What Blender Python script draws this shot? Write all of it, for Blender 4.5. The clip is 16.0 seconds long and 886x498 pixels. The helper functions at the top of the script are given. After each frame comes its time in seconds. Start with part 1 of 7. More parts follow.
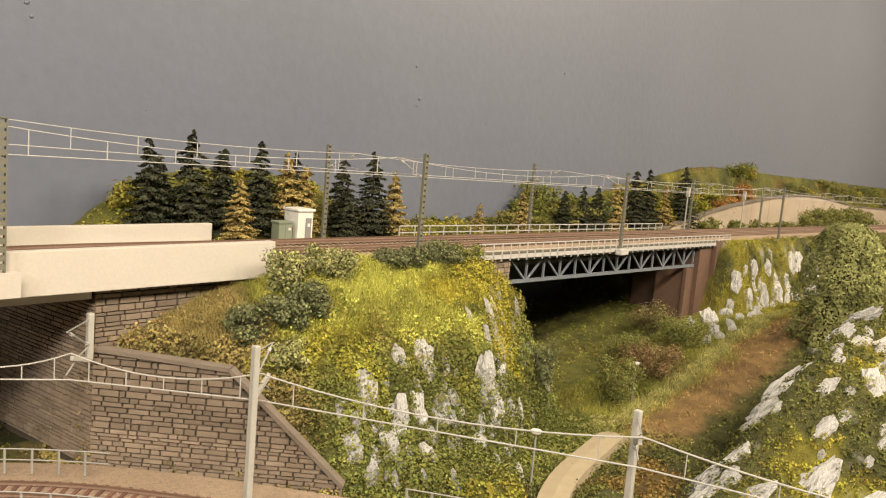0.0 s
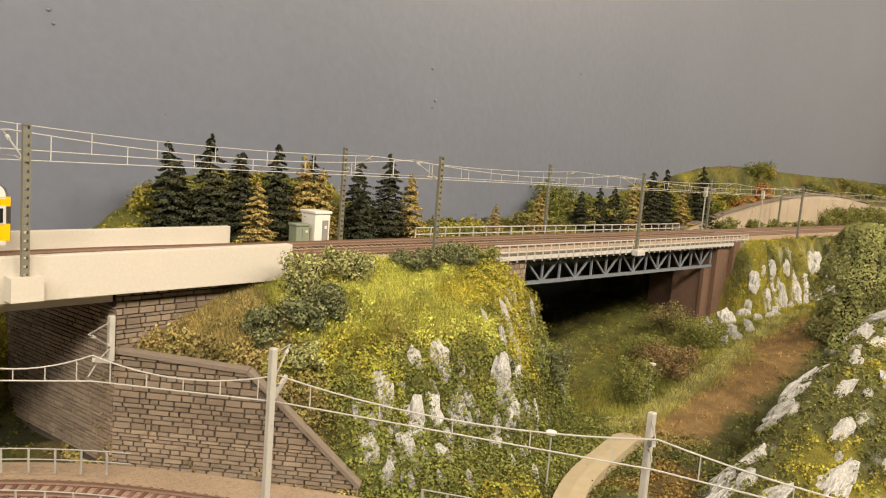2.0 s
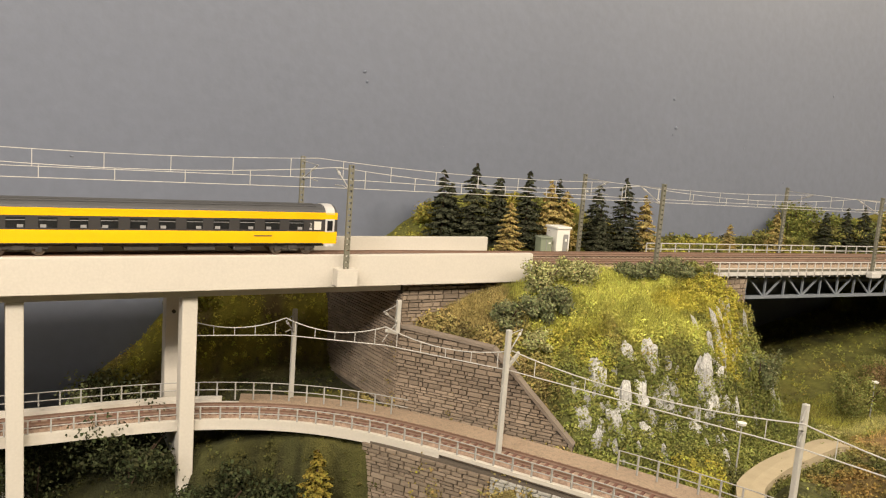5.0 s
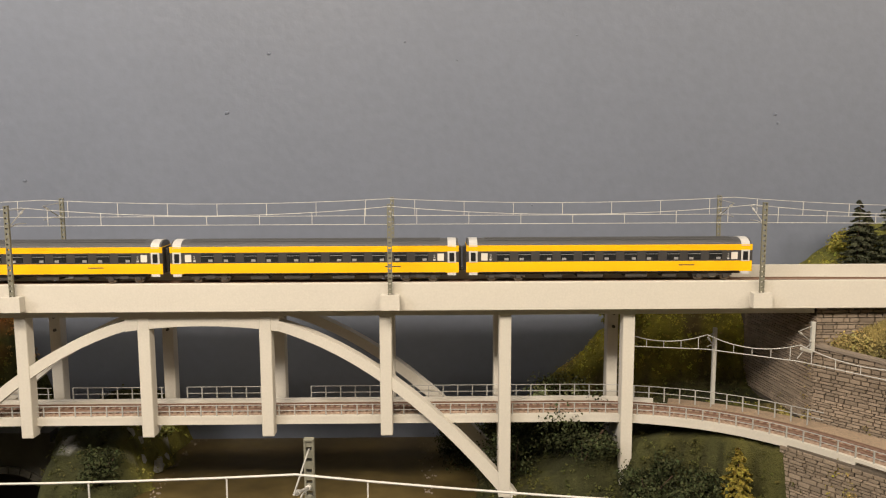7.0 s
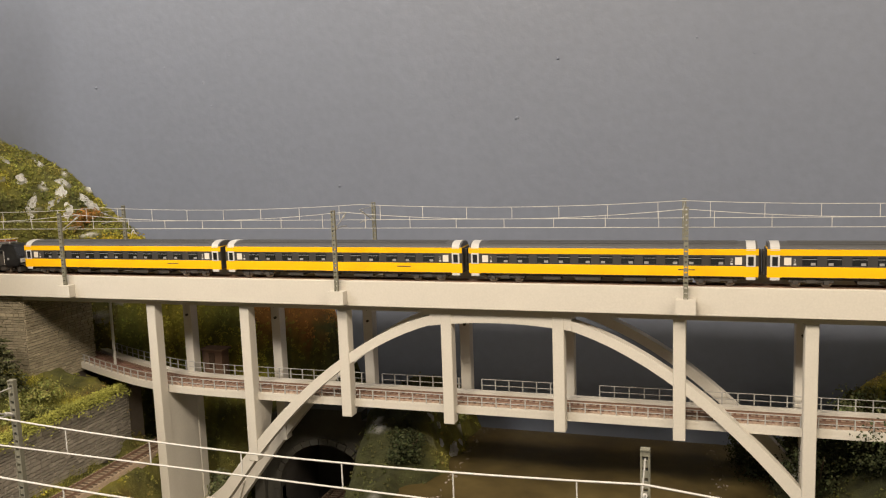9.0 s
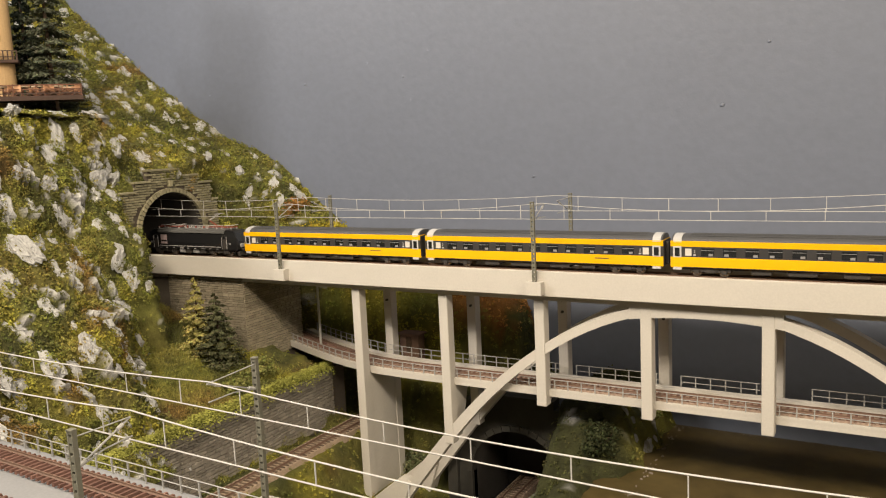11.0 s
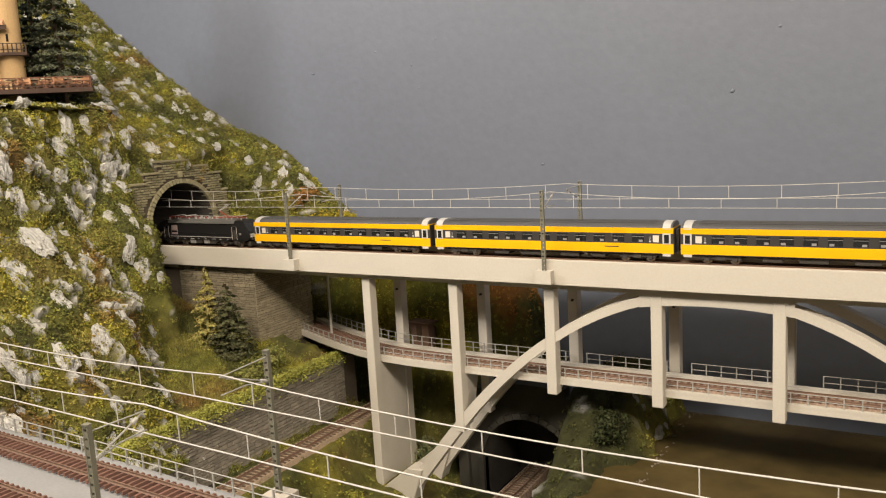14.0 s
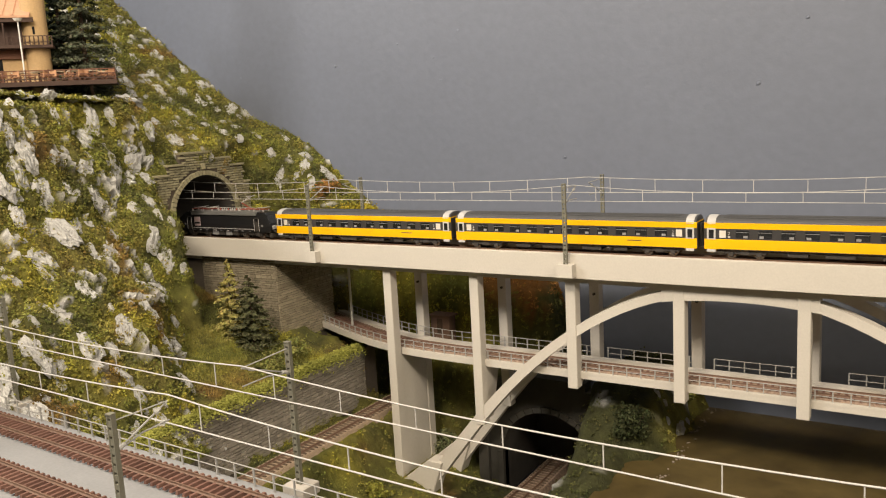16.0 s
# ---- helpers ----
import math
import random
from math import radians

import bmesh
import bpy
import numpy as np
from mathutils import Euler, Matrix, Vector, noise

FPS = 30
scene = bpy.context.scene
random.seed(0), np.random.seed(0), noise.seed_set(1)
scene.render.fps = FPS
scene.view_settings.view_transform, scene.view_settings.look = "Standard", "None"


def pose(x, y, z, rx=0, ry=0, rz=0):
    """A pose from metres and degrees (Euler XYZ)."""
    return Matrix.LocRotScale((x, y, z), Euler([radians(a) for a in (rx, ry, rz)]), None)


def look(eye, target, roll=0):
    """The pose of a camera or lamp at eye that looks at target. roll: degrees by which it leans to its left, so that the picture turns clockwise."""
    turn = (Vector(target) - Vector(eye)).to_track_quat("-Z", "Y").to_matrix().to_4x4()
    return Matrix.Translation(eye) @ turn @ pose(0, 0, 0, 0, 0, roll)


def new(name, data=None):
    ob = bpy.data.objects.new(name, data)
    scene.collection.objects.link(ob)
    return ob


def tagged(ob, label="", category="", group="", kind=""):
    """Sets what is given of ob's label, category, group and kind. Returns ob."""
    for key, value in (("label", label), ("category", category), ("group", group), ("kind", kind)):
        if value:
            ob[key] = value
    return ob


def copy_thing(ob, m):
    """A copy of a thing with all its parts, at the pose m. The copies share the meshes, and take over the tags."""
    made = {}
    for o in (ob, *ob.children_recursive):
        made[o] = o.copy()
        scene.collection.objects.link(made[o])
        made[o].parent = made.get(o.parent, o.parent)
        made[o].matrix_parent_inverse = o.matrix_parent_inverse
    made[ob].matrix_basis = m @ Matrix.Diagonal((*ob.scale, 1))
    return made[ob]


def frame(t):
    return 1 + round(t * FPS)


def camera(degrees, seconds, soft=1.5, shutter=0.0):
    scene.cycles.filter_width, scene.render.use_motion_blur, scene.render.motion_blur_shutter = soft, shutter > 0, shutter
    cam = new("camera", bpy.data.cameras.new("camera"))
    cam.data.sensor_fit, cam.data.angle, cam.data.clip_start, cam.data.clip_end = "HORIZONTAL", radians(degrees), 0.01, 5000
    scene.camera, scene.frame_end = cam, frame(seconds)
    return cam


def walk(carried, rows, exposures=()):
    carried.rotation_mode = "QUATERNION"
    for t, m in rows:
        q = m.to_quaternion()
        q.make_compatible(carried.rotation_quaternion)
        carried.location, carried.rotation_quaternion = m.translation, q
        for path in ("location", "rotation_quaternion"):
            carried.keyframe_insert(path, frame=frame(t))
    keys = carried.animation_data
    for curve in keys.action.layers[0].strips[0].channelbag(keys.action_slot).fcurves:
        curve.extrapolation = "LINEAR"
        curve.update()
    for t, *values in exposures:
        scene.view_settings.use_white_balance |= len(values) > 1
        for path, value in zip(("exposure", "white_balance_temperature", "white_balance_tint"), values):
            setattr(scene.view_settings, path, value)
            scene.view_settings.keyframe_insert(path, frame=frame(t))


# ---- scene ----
cam = camera(57.8, 16.0, soft=1.15)
PATH = [
    (0, (0.323, -0.517, 1.489), (1.837, 0.766, 1.238), 4.9),
    (0.5, (0.322, -0.519, 1.49), (1.831, 0.769, 1.236), 4.9),
    (1, (0.322, -0.519, 1.49), (1.828, 0.773, 1.236), 4.8),
    (1.5, (0.322, -0.519, 1.49), (1.821, 0.78, 1.236), 4.6),
    (2, (0.321, -0.521, 1.492), (1.805, 0.794, 1.236), 4.6),
    (2.5, (0.313, -0.528, 1.491), (1.783, 0.805, 1.238), 4.9),
    (3, (0.303, -0.548, 1.496), (1.681, 0.878, 1.231), 4.8),
    (3.2, (0.299, -0.555, 1.497), (1.652, 0.894, 1.235), 4.7),
    (5.3, (0.22, -0.688, 1.527), (1.084, 1.089, 1.219), 4.1),
    (5.5, (0.205, -0.705, 1.532), (0.989, 1.108, 1.218), 3.7),
    (5.8, (0.202, -0.745, 1.535), (0.838, 1.129, 1.25), 2.5),
    (6, (0.195, -0.761, 1.536), (0.766, 1.136, 1.263), 2.1),
    (6.5, (0.195, -0.796, 1.539), (0.464, 1.169, 1.286), 0.7),
    (7, (0.178, -0.813, 1.539), (0.206, 1.171, 1.291), -0.2),
    (7.5, (0.165, -0.823, 1.546), (0.032, 1.156, 1.294), -0.7),
    (8, (0.153, -0.831, 1.551), (-0.186, 1.124, 1.301), -1.5),
    (8.5, (0.15, -0.833, 1.551), (-0.294, 1.101, 1.3), -1.5),
    (9, (0.143, -0.833, 1.553), (-0.453, 1.059, 1.296), -2.0),
    (9.5, (0.129, -0.838, 1.553), (-0.631, 0.994, 1.299), -2.1),
    (10, (0.119, -0.844, 1.555), (-0.774, 0.927, 1.301), -2.2),
    (12.5, (0.119, -0.849, 1.562), (-0.898, 0.849, 1.276), -3.0),
    (13, (0.12, -0.849, 1.563), (-0.891, 0.851, 1.269), -3.3),
    (13.5, (0.119, -0.85, 1.562), (-0.889, 0.852, 1.266), -3.2),
    (14, (0.119, -0.848, 1.563), (-0.889, 0.852, 1.259), -3.3),
    (14.5, (0.118, -0.849, 1.563), (-0.918, 0.834, 1.256), -3.4),
    (15, (0.118, -0.848, 1.562), (-0.928, 0.827, 1.252), -3.5),
    (15.5, (0.117, -0.847, 1.562), (-0.929, 0.828, 1.247), -3.4),
    (16, (0.118, -0.847, 1.563), (-0.934, 0.824, 1.244), -3.2),
]
walk(cam, [(t, look(eye, target, roll)) for t, eye, target, roll in PATH],
     exposures=[(0.0, 0.11, 6850, 10), (3.2, 0.09, 6850, 10), (5.5, 0.06, 6500, 10), (8.0, -0.25, 6480, 10), (10.0, -0.22, 6600, 10), (16.0, -0.22, 6580, 10)])

# ---- world, lamps ----
world = bpy.data.worlds.new("room_dark")
scene.world = world
world.use_nodes = True
world.node_tree.nodes["Background"].inputs[0].default_value = (1.0, 0.93, 0.84, 1)
world.node_tree.nodes["Background"].inputs[1].default_value = 0.003


def area_lamp(name, m, sx, sy, watts, colour):
    data = bpy.data.lights.new(name, "AREA")
    data.shape, data.size, data.size_y, data.energy, data.color = "RECTANGLE", sx, sy, watts, colour
    ob = new(name, data)
    ob.matrix_world = m
    return ob


WARM, COOL = (1.0, 0.865, 0.685), (1.0, 0.955, 0.90)
LAMPS = [(-0.25, -1.22, 28.0, WARM), (0.85, -1.22, 15.0, WARM), (1.80, -1.22, 21.0, WARM), (3.1, -1.20, 30.0, WARM), (-1.75, -1.36, 28.5, COOL), (-0.52, -0.58, 8.0, WARM)]
for lx, ly, watts, tone_c in LAMPS:
    area_lamp("ceiling_lamp_light", look((lx, ly, 2.50), (lx + (0.5 if lx < -1 else 0), ly + (1.28 if ly < -1 else 0.6), 1.35)), 0.50, 0.26, watts, tone_c)


# ---- materials ----
def material(name, base, rough=0.7, metal=0.0, spec=0.3, noise_amt=0.12, scale=60.0, fine=600.0, bump=0.15,
             tint=None, island=0.0, objrand=0.0, attr=None, bump_dist=0.0006):
    m = bpy.data.materials.new(name)
    m.use_nodes = True
    nt = m.node_tree
    N, L = nt.nodes, nt.links
    b = N["Principled BSDF"]
    b.inputs["Roughness"].default_value = rough
    b.inputs["Metallic"].default_value = metal
    b.inputs["Specular IOR Level"].default_value = spec
    tc = N.new("ShaderNodeTexCoord")
    n1 = N.new("ShaderNodeTexNoise")
    n1.inputs["Scale"].default_value, n1.inputs["Detail"].default_value = scale, 4
    n2 = N.new("ShaderNodeTexNoise")
    n2.inputs["Scale"].default_value, n2.inputs["Detail"].default_value = fine, 3
    L.new(tc.outputs["Object"], n1.inputs["Vector"])
    L.new(tc.outputs["Object"], n2.inputs["Vector"])
    add = N.new("ShaderNodeMath")
    add.operation = "ADD"
    L.new(n1.outputs["Fac"], add.inputs[0])
    L.new(n2.outputs["Fac"], add.inputs[1])
    mr = N.new("ShaderNodeMapRange")
    mr.inputs["From Min"].default_value, mr.inputs["From Max"].default_value = 0.6, 1.4
    mr.inputs["To Min"].default_value, mr.inputs["To Max"].default_value = 1 - noise_amt, 1 + noise_amt
    L.new(add.outputs[0], mr.inputs["Value"])
    val = mr.outputs["Result"]
    for amount, kind in ((island, "i"), (objrand, "o")):
        if amount:
            if kind == "i":
                r = N.new("ShaderNodeNewGeometry").outputs["Random Per Island"]
            else:
                r = N.new("ShaderNodeObjectInfo").outputs["Random"]
            m2 = N.new("ShaderNodeMapRange")
            m2.inputs["To Min"].default_value, m2.inputs["To Max"].default_value = 1 - amount, 1 + amount
            L.new(r, m2.inputs["Value"])
            mul = N.new("ShaderNodeMath")
            mul.operation = "MULTIPLY"
            L.new(val, mul.inputs[0])
            L.new(m2.outputs["Result"], mul.inputs[1])
            val = mul.outputs[0]
    hsv = N.new("ShaderNodeHueSaturation")
    L.new(val, hsv.inputs["Value"])
    if attr:
        a = N.new("ShaderNodeAttribute")
        a.attribute_name = attr
        L.new(a.outputs["Color"], hsv.inputs["Color"])
    elif tint:
        mix = N.new("ShaderNodeMix")
        mix.data_type = "RGBA"
        L.new(n1.outputs["Fac"], mix.inputs["Factor"])
        mix.inputs["A"].default_value = (*base, 1)
        mix.inputs["B"].default_value = (*tint, 1)
        L.new(mix.outputs["Result"], hsv.inputs["Color"])
    else:
        hsv.inputs["Color"].default_value = (*base, 1)
    L.new(hsv.outputs["Color"], b.inputs["Base Color"])
    if bump:
        bp = N.new("ShaderNodeBump")
        bp.inputs["Strength"].default_value, bp.inputs["Distance"].default_value = bump, bump_dist
        L.new(add.outputs[0], bp.inputs["Height"])
        L.new(bp.outputs["Normal"], b.inputs["Normal"])
    return m


M_WALL = material("backdrop_paint", (0.141, 0.158, 0.203), 0.45, spec=0.35, noise_amt=0.07, scale=3.0, fine=85, bump=0.32, bump_dist=0.001)
M_ROOM = material("room_paint", (0.52, 0.50, 0.46), 0.8, noise_amt=0.05, scale=4, fine=200)
M_CONC = material("cream_concrete", (0.555, 0.522, 0.470), 0.75, noise_amt=0.07, scale=25, fine=500, bump=0.10, tint=(0.500, 0.468, 0.418))
M_KERB = material("grey_concrete", (0.40, 0.37, 0.33), 0.85, noise_amt=0.12, scale=30, fine=700)
M_BALLAST = material("brown_ballast", (0.24, 0.165, 0.125), 0.95, noise_amt=0.45, scale=250, fine=1200, bump=0.8, tint=(0.34, 0.255, 0.195))
M_BALLAST_G = material("tan_ballast", (0.36, 0.29, 0.21), 0.95, noise_amt=0.4, scale=250, fine=1200, bump=0.8, tint=(0.26, 0.18, 0.13))
M_RAIL = material("rusty_rail", (0.17, 0.105, 0.075), 0.6, spec=0.4, noise_amt=0.15, scale=80)
M_SLEEPER = material("red_brown_sleeper", (0.15, 0.078, 0.060), 0.8, noise_amt=0.15, objrand=0.2)
M_SLEEPER_W = material("weathered_wood_sleeper", (0.12, 0.085, 0.06), 0.85, noise_amt=0.2, objrand=0.25)
M_SLAB = material("pale_grey_slab", (0.235, 0.237, 0.245), 0.85, noise_amt=0.1, scale=18, fine=400)
M_MAST = material("grey_green_mast", (0.165, 0.160, 0.125), 0.6, noise_amt=0.1)
M_MASTL = material("pale_grey_mast", (0.42, 0.41, 0.38), 0.6, noise_amt=0.08)
M_WIRE = material("pale_grey_wire", (0.46, 0.45, 0.43), 0.5, noise_amt=0.02, bump=0)
M_RAILING = material("pale_railing", (0.33, 0.325, 0.31), 0.6, noise_amt=0.04, bump=0)
M_STONE = material("brown_grey_stone", (0.25, 0.198, 0.152), 0.9, noise_amt=0.18, scale=90, fine=900, bump=0.4, island=0.16, objrand=0.22)
M_STONE_CAP = material("stone_coping", (0.20, 0.165, 0.135), 0.9, noise_amt=0.15, scale=90, fine=900, bump=0.4)
M_MORTAR = material("dark_mortar", (0.105, 0.087, 0.07), 0.95, noise_amt=0.15, scale=90)
M_OLIVE = material("olive_stone", (0.27, 0.245, 0.155), 0.9, noise_amt=0.18, scale=90, fine=900, bump=0.4, objrand=0.18)
M_GREYSTONE = material("grey_stone", (0.25, 0.225, 0.19), 0.9, noise_amt=0.2, scale=90, fine=900, bump=0.5, island=0.16, objrand=0.25)
M_STEEL = material("grey_blue_steel", (0.17, 0.19, 0.22), 0.5, spec=0.4, noise_amt=0.08)
M_PIER = material("brown_pier", (0.14, 0.085, 0.06), 0.9, noise_amt=0.15, scale=120)
M_GROUND = material("scenery_ground", (0.1, 0.1, 0.05), 0.95, noise_amt=0.35, scale=120, fine=700, bump=1.0, attr="tone", bump_dist=0.0025)
M_LEAF = material("foliage_flock", (0.1, 0.1, 0.03), 0.85, spec=0.15, noise_amt=0.1, island=0.12, attr="tone", bump=0)
M_ROCK = material("pale_plaster_rock", (0.61, 0.61, 0.605), 0.9, noise_amt=0.38, scale=3.2, fine=13, bump=1.0, tint=(0.36, 0.355, 0.34), objrand=0.10, bump_dist=0.0024)
M_WATER = material("brown_water", (0.050, 0.035, 0.014), 0.30, spec=0.2, noise_amt=0.35, scale=9, fine=60, bump=0.04, tint=(0.105, 0.078, 0.030))
M_TRUNK = material("bark", (0.07, 0.045, 0.03), 0.95, noise_amt=0.3, scale=200)
M_DARKIN = material("tunnel_lining", (0.06, 0.055, 0.05), 0.95, noise_amt=0.2)


# ---- mesh helpers ----
def thing(name, loc=(0, 0, 0), label="", category="", group="", kind=""):
    ob = new(name)
    ob.empty_display_size = 0.02
    ob.location = loc
    return tagged(ob, label, category, group, kind)


def part(name, bm, mat, parent=None, label="", smooth=False):
    """Links a bmesh as one mesh object; a parent at the origin's turn is taken off."""
    me = bpy.data.meshes.new(name)
    if parent is not None:
        o, p = Vector((0, 0, 0)), parent
        while p is not None:
            o += p.location
            p = p.parent
        bmesh.ops.translate(bm, verts=bm.verts, vec=-o)
    bm.to_mesh(me)
    bm.free()
    if smooth:
        me.polygons.foreach_set("use_smooth", [True] * len(me.polygons))
    me.materials.append(mat)
    ob = new(name, me)
    if parent is not None:
        ob.parent = parent
    if label:
        ob["label"] = label
    return ob


def add_box(bm, x0, x1, y0, y1, z0, z1, m=None):
    vs = [bm.verts.new(v) for v in ((x0, y0, z0), (x1, y0, z0), (x1, y1, z0), (x0, y1, z0), (x0, y0, z1), (x1, y0, z1), (x1, y1, z1), (x0, y1, z1))]
    for f in ((0, 3, 2, 1), (4, 5, 6, 7), (0, 1, 5, 4), (1, 2, 6, 5), (2, 3, 7, 6), (3, 0, 4, 7)):
        bm.faces.new([vs[i] for i in f])
    if m is not None:
        bmesh.ops.transform(bm, matrix=m, verts=vs)
    return vs


def box(x0, x1, y0, y1, z0, z1, bevel=0.0):
    bm = bmesh.new()
    add_box(bm, x0, x1, y0, y1, z0, z1)
    if bevel:
        bmesh.ops.bevel(bm, geom=bm.edges[:], offset=bevel, segments=2, profile=0.6, affect="EDGES")
    return bm


def add_bar(bm, a, b, w, h=None):
    """A straight bar of section w by h from a to b."""
    a, b = Vector(a), Vector(b)
    d = (b - a).normalized()
    s = d.cross(Vector((0, 0, 1)))
    if s.length < 1e-4:
        s = Vector((1, 0, 0))
    s.normalize()
    u = s.cross(d)
    h = h or w
    vs = [bm.verts.new(p + s * (i * w / 2) + u * (j * h / 2)) for p in (a, b) for i, j in ((-1, -1), (1, -1), (1, 1), (-1, 1))]
    for f in ((3, 2, 1, 0), (4, 5, 6, 7), (0, 1, 5, 4), (1, 2, 6, 5), (2, 3, 7, 6), (3, 0, 4, 7)):
        bm.faces.new([vs[i] for i in f])


def add_tube(bm, pts, r, n=6):
    pts = [Vector(p) for p in pts]
    rings = []
    for i, p in enumerate(pts):
        d = (pts[min(i + 1, len(pts) - 1)] - pts[max(i - 1, 0)]).normalized()
        s = d.cross(Vector((0, 0, 1)))
        if s.length < 1e-4:
            s = Vector((1, 0, 0))
        s.normalize()
        u = s.cross(d)
        rings.append([bm.verts.new(p + (s * math.cos(a) + u * math.sin(a)) * r) for a in (2 * math.pi * k / n for k in range(n))])
    for a, b in zip(rings, rings[1:]):
        for k in range(n):
            bm.faces.new((a[k], a[(k + 1) % n], b[(k + 1) % n], b[k]))
    bm.faces.new(rings[0][::-1])
    bm.faces.new(rings[-1])


def add_prism(bm, outline, axis, a, b):
    """An outline (pairs) pushed along an axis from a to b."""
    def at(p, v):
        return {"y": (p[0], v, p[1]), "x": (v, p[0], p[1]), "z": (p[0], p[1], v)}[axis]
    lo = [bm.verts.new(at(p, a)) for p in outline]
    hi = [bm.verts.new(at(p, b)) for p in outline]
    n = len(outline)
    bm.faces.new(lo)
    bm.faces.new(hi[::-1])
    for i in range(n):
        bm.faces.new((lo[i], hi[i], hi[(i + 1) % n], lo[(i + 1) % n]))
    bmesh.ops.recalc_face_normals(bm, faces=bm.faces[:])


def sweep(line, section, up=0.0):
    """Sweeps a section of (across to the right, height) along a plan line of (x, y, z)."""
    bm = bmesh.new()
    pts = [Vector(p) for p in line]
    rings = []
    for i, p in enumerate(pts):
        d = pts[min(i + 1, len(pts) - 1)] - pts[max(i - 1, 0)]
        d = Vector((d.x, d.y, 0)).normalized()
        r = Vector((d.y, -d.x, 0))
        rings.append([bm.verts.new(p + r * a + Vector((0, 0, b + up))) for a, b in section])
    n = len(section)
    for a, b in zip(rings, rings[1:]):
        for k in range(n):
            bm.faces.new((a[k], a[(k + 1) % n], b[(k + 1) % n], b[k]))
    bm.faces.new(rings[0])
    bm.faces.new(rings[-1][::-1])
    bmesh.ops.recalc_face_normals(bm, faces=bm.faces[:])
    return bm


def smooth_line(pts, step=0.012):
    """A Catmull-Rom line through plan points, at even steps."""
    P = [Vector(p) for p in pts]
    P = [P[0] * 2 - P[1]] + P + [P[-1] * 2 - P[-2]]
    out = []
    for i in range(1, len(P) - 2):
        a, b, c, d = P[i - 1:i + 3]
        n = max(2, int((c - b).length / step))
        for k in range(n):
            t = k / n
            out.append(0.5 * ((2 * b) + (c - a) * t + (2 * a - 5 * b + 4 * c - d) * t * t + (3 * b - a - 3 * c + d) * t ** 3))
    out.append(P[-2])
    return out


def shifted(line, across, up=0.0):
    """The plan line moved to its right and up."""
    out = []
    for i, p in enumerate(line):
        d = line[min(i + 1, len(line) - 1)] - line[max(i - 1, 0)]
        d = Vector((d.x, d.y, 0)).normalized()
        out.append(p + Vector((d.y, -d.x, 0)) * across + Vector((0, 0, up)))
    return out


def smooth01(t):
    t = min(1.0, max(0.0, t))
    return t * t * (3 - 2 * t)


# ---- the plan ----
WALL_Y = 0.22
COLS = [-0.513, -0.380, -0.251, -0.1255, -0.0005, 0.1235, 0.2475, 0.376]
RAIL = 1.396                      # rail top on the upper line
LOW = 1.262                       # rail top on the lower line
TRACK_Y = (0.010, 0.057)          # the two upper tracks


def rail_z(x):
    return RAIL - 0.012 * max(0.0, x - 0.6)


# the lower line in plan
LOWER = smooth_line([(-0.86, 0.215, LOW), (-0.78, 0.165, LOW), (-0.70, 0.120, LOW), (-0.62, 0.083, LOW), (-0.54, 0.053, LOW), (-0.46, 0.039, LOW), (-0.3, 0.037, LOW),
                     (0.0, 0.037, LOW), (0.25, 0.037, LOW), (0.36, 0.036, LOW), (0.43, 0.022, LOW), (0.49, -0.006, LOW), (0.54, -0.049, LOW), (0.583, -0.105, LOW),
                     (0.62, -0.163, LOW), (0.658, -0.226, LOW), (0.688, -0.285, LOW), (0.710, -0.345, LOW), (0.735, -0.45, LOW), (0.75, -0.56, LOW)])

# ---- setting: room ----
part("wall_north", box(-2.6, 4.2, WALL_Y, WALL_Y + 0.1, 0.0, 2.6), M_WALL)
tagged(bpy.data.objects["wall_north"], "matt dark grey painted backdrop wall behind the layout", "wall", kind="structure")
for nm, b in (("wall_south", (-2.6, 4.2, -2.6, -2.5, 0, 2.6)), ("wall_west", (-2.7, -2.6, -2.6, 0.32, 0, 2.6)), ("wall_east", (4.2, 4.3, -2.6, 0.32, 0, 2.6))):
    tagged(part(nm, box(*b), M_ROOM), "plain pale painted room wall", "wall", kind="structure")
tagged(part("floor", box(-2.7, 4.3, -2.6, 0.32, -0.1, 0.0), M_ROOM), "plain room floor under the layout", "floor", kind="structure")
tagged(part("ceiling", box(-2.7, 4.3, -2.6, 0.32, 2.6, 2.7), M_ROOM), "plain pale room ceiling", "ceiling", kind="structure")
tagged(part("baseboard_table", box(-2.5, 4.19, -0.75, WALL_Y, 0.90, 0.98), M_TRUNK), "dark wooden support board under the layout", "table", kind="structure")

# flecks and runs in the wall paint
rng = random.Random(12)
bm = bmesh.new()
FLECKS = [(1.108, 1.591), (0.618, 1.581), (1.464, 1.626), (1.118, 1.55), (-0.025, 1.658), (-0.08, 1.585), (0.622, 1.57), (-0.34, 1.50), (-0.552, 1.657), (-0.744, 1.659)]
FLECKS += [(rng.uniform(-1.0, 2.4), rng.uniform(1.45, 2.0)) for _ in range(26)]
for k, (x, z) in enumerate(FLECKS):
    r = rng.uniform(0.0022, 0.0034) if k < 10 else rng.uniform(0.0007, 0.0016)
    m = Matrix.Translation((x, WALL_Y, z)) @ Matrix.Rotation(rng.uniform(-0.6, 0.6), 4, "Y") @ Matrix.Diagonal((r * rng.uniform(0.8, 1.5), 0.0010, r * 0.8, 1))
    bmesh.ops.create_icosphere(bm, subdivisions=1, radius=1.0, matrix=m)
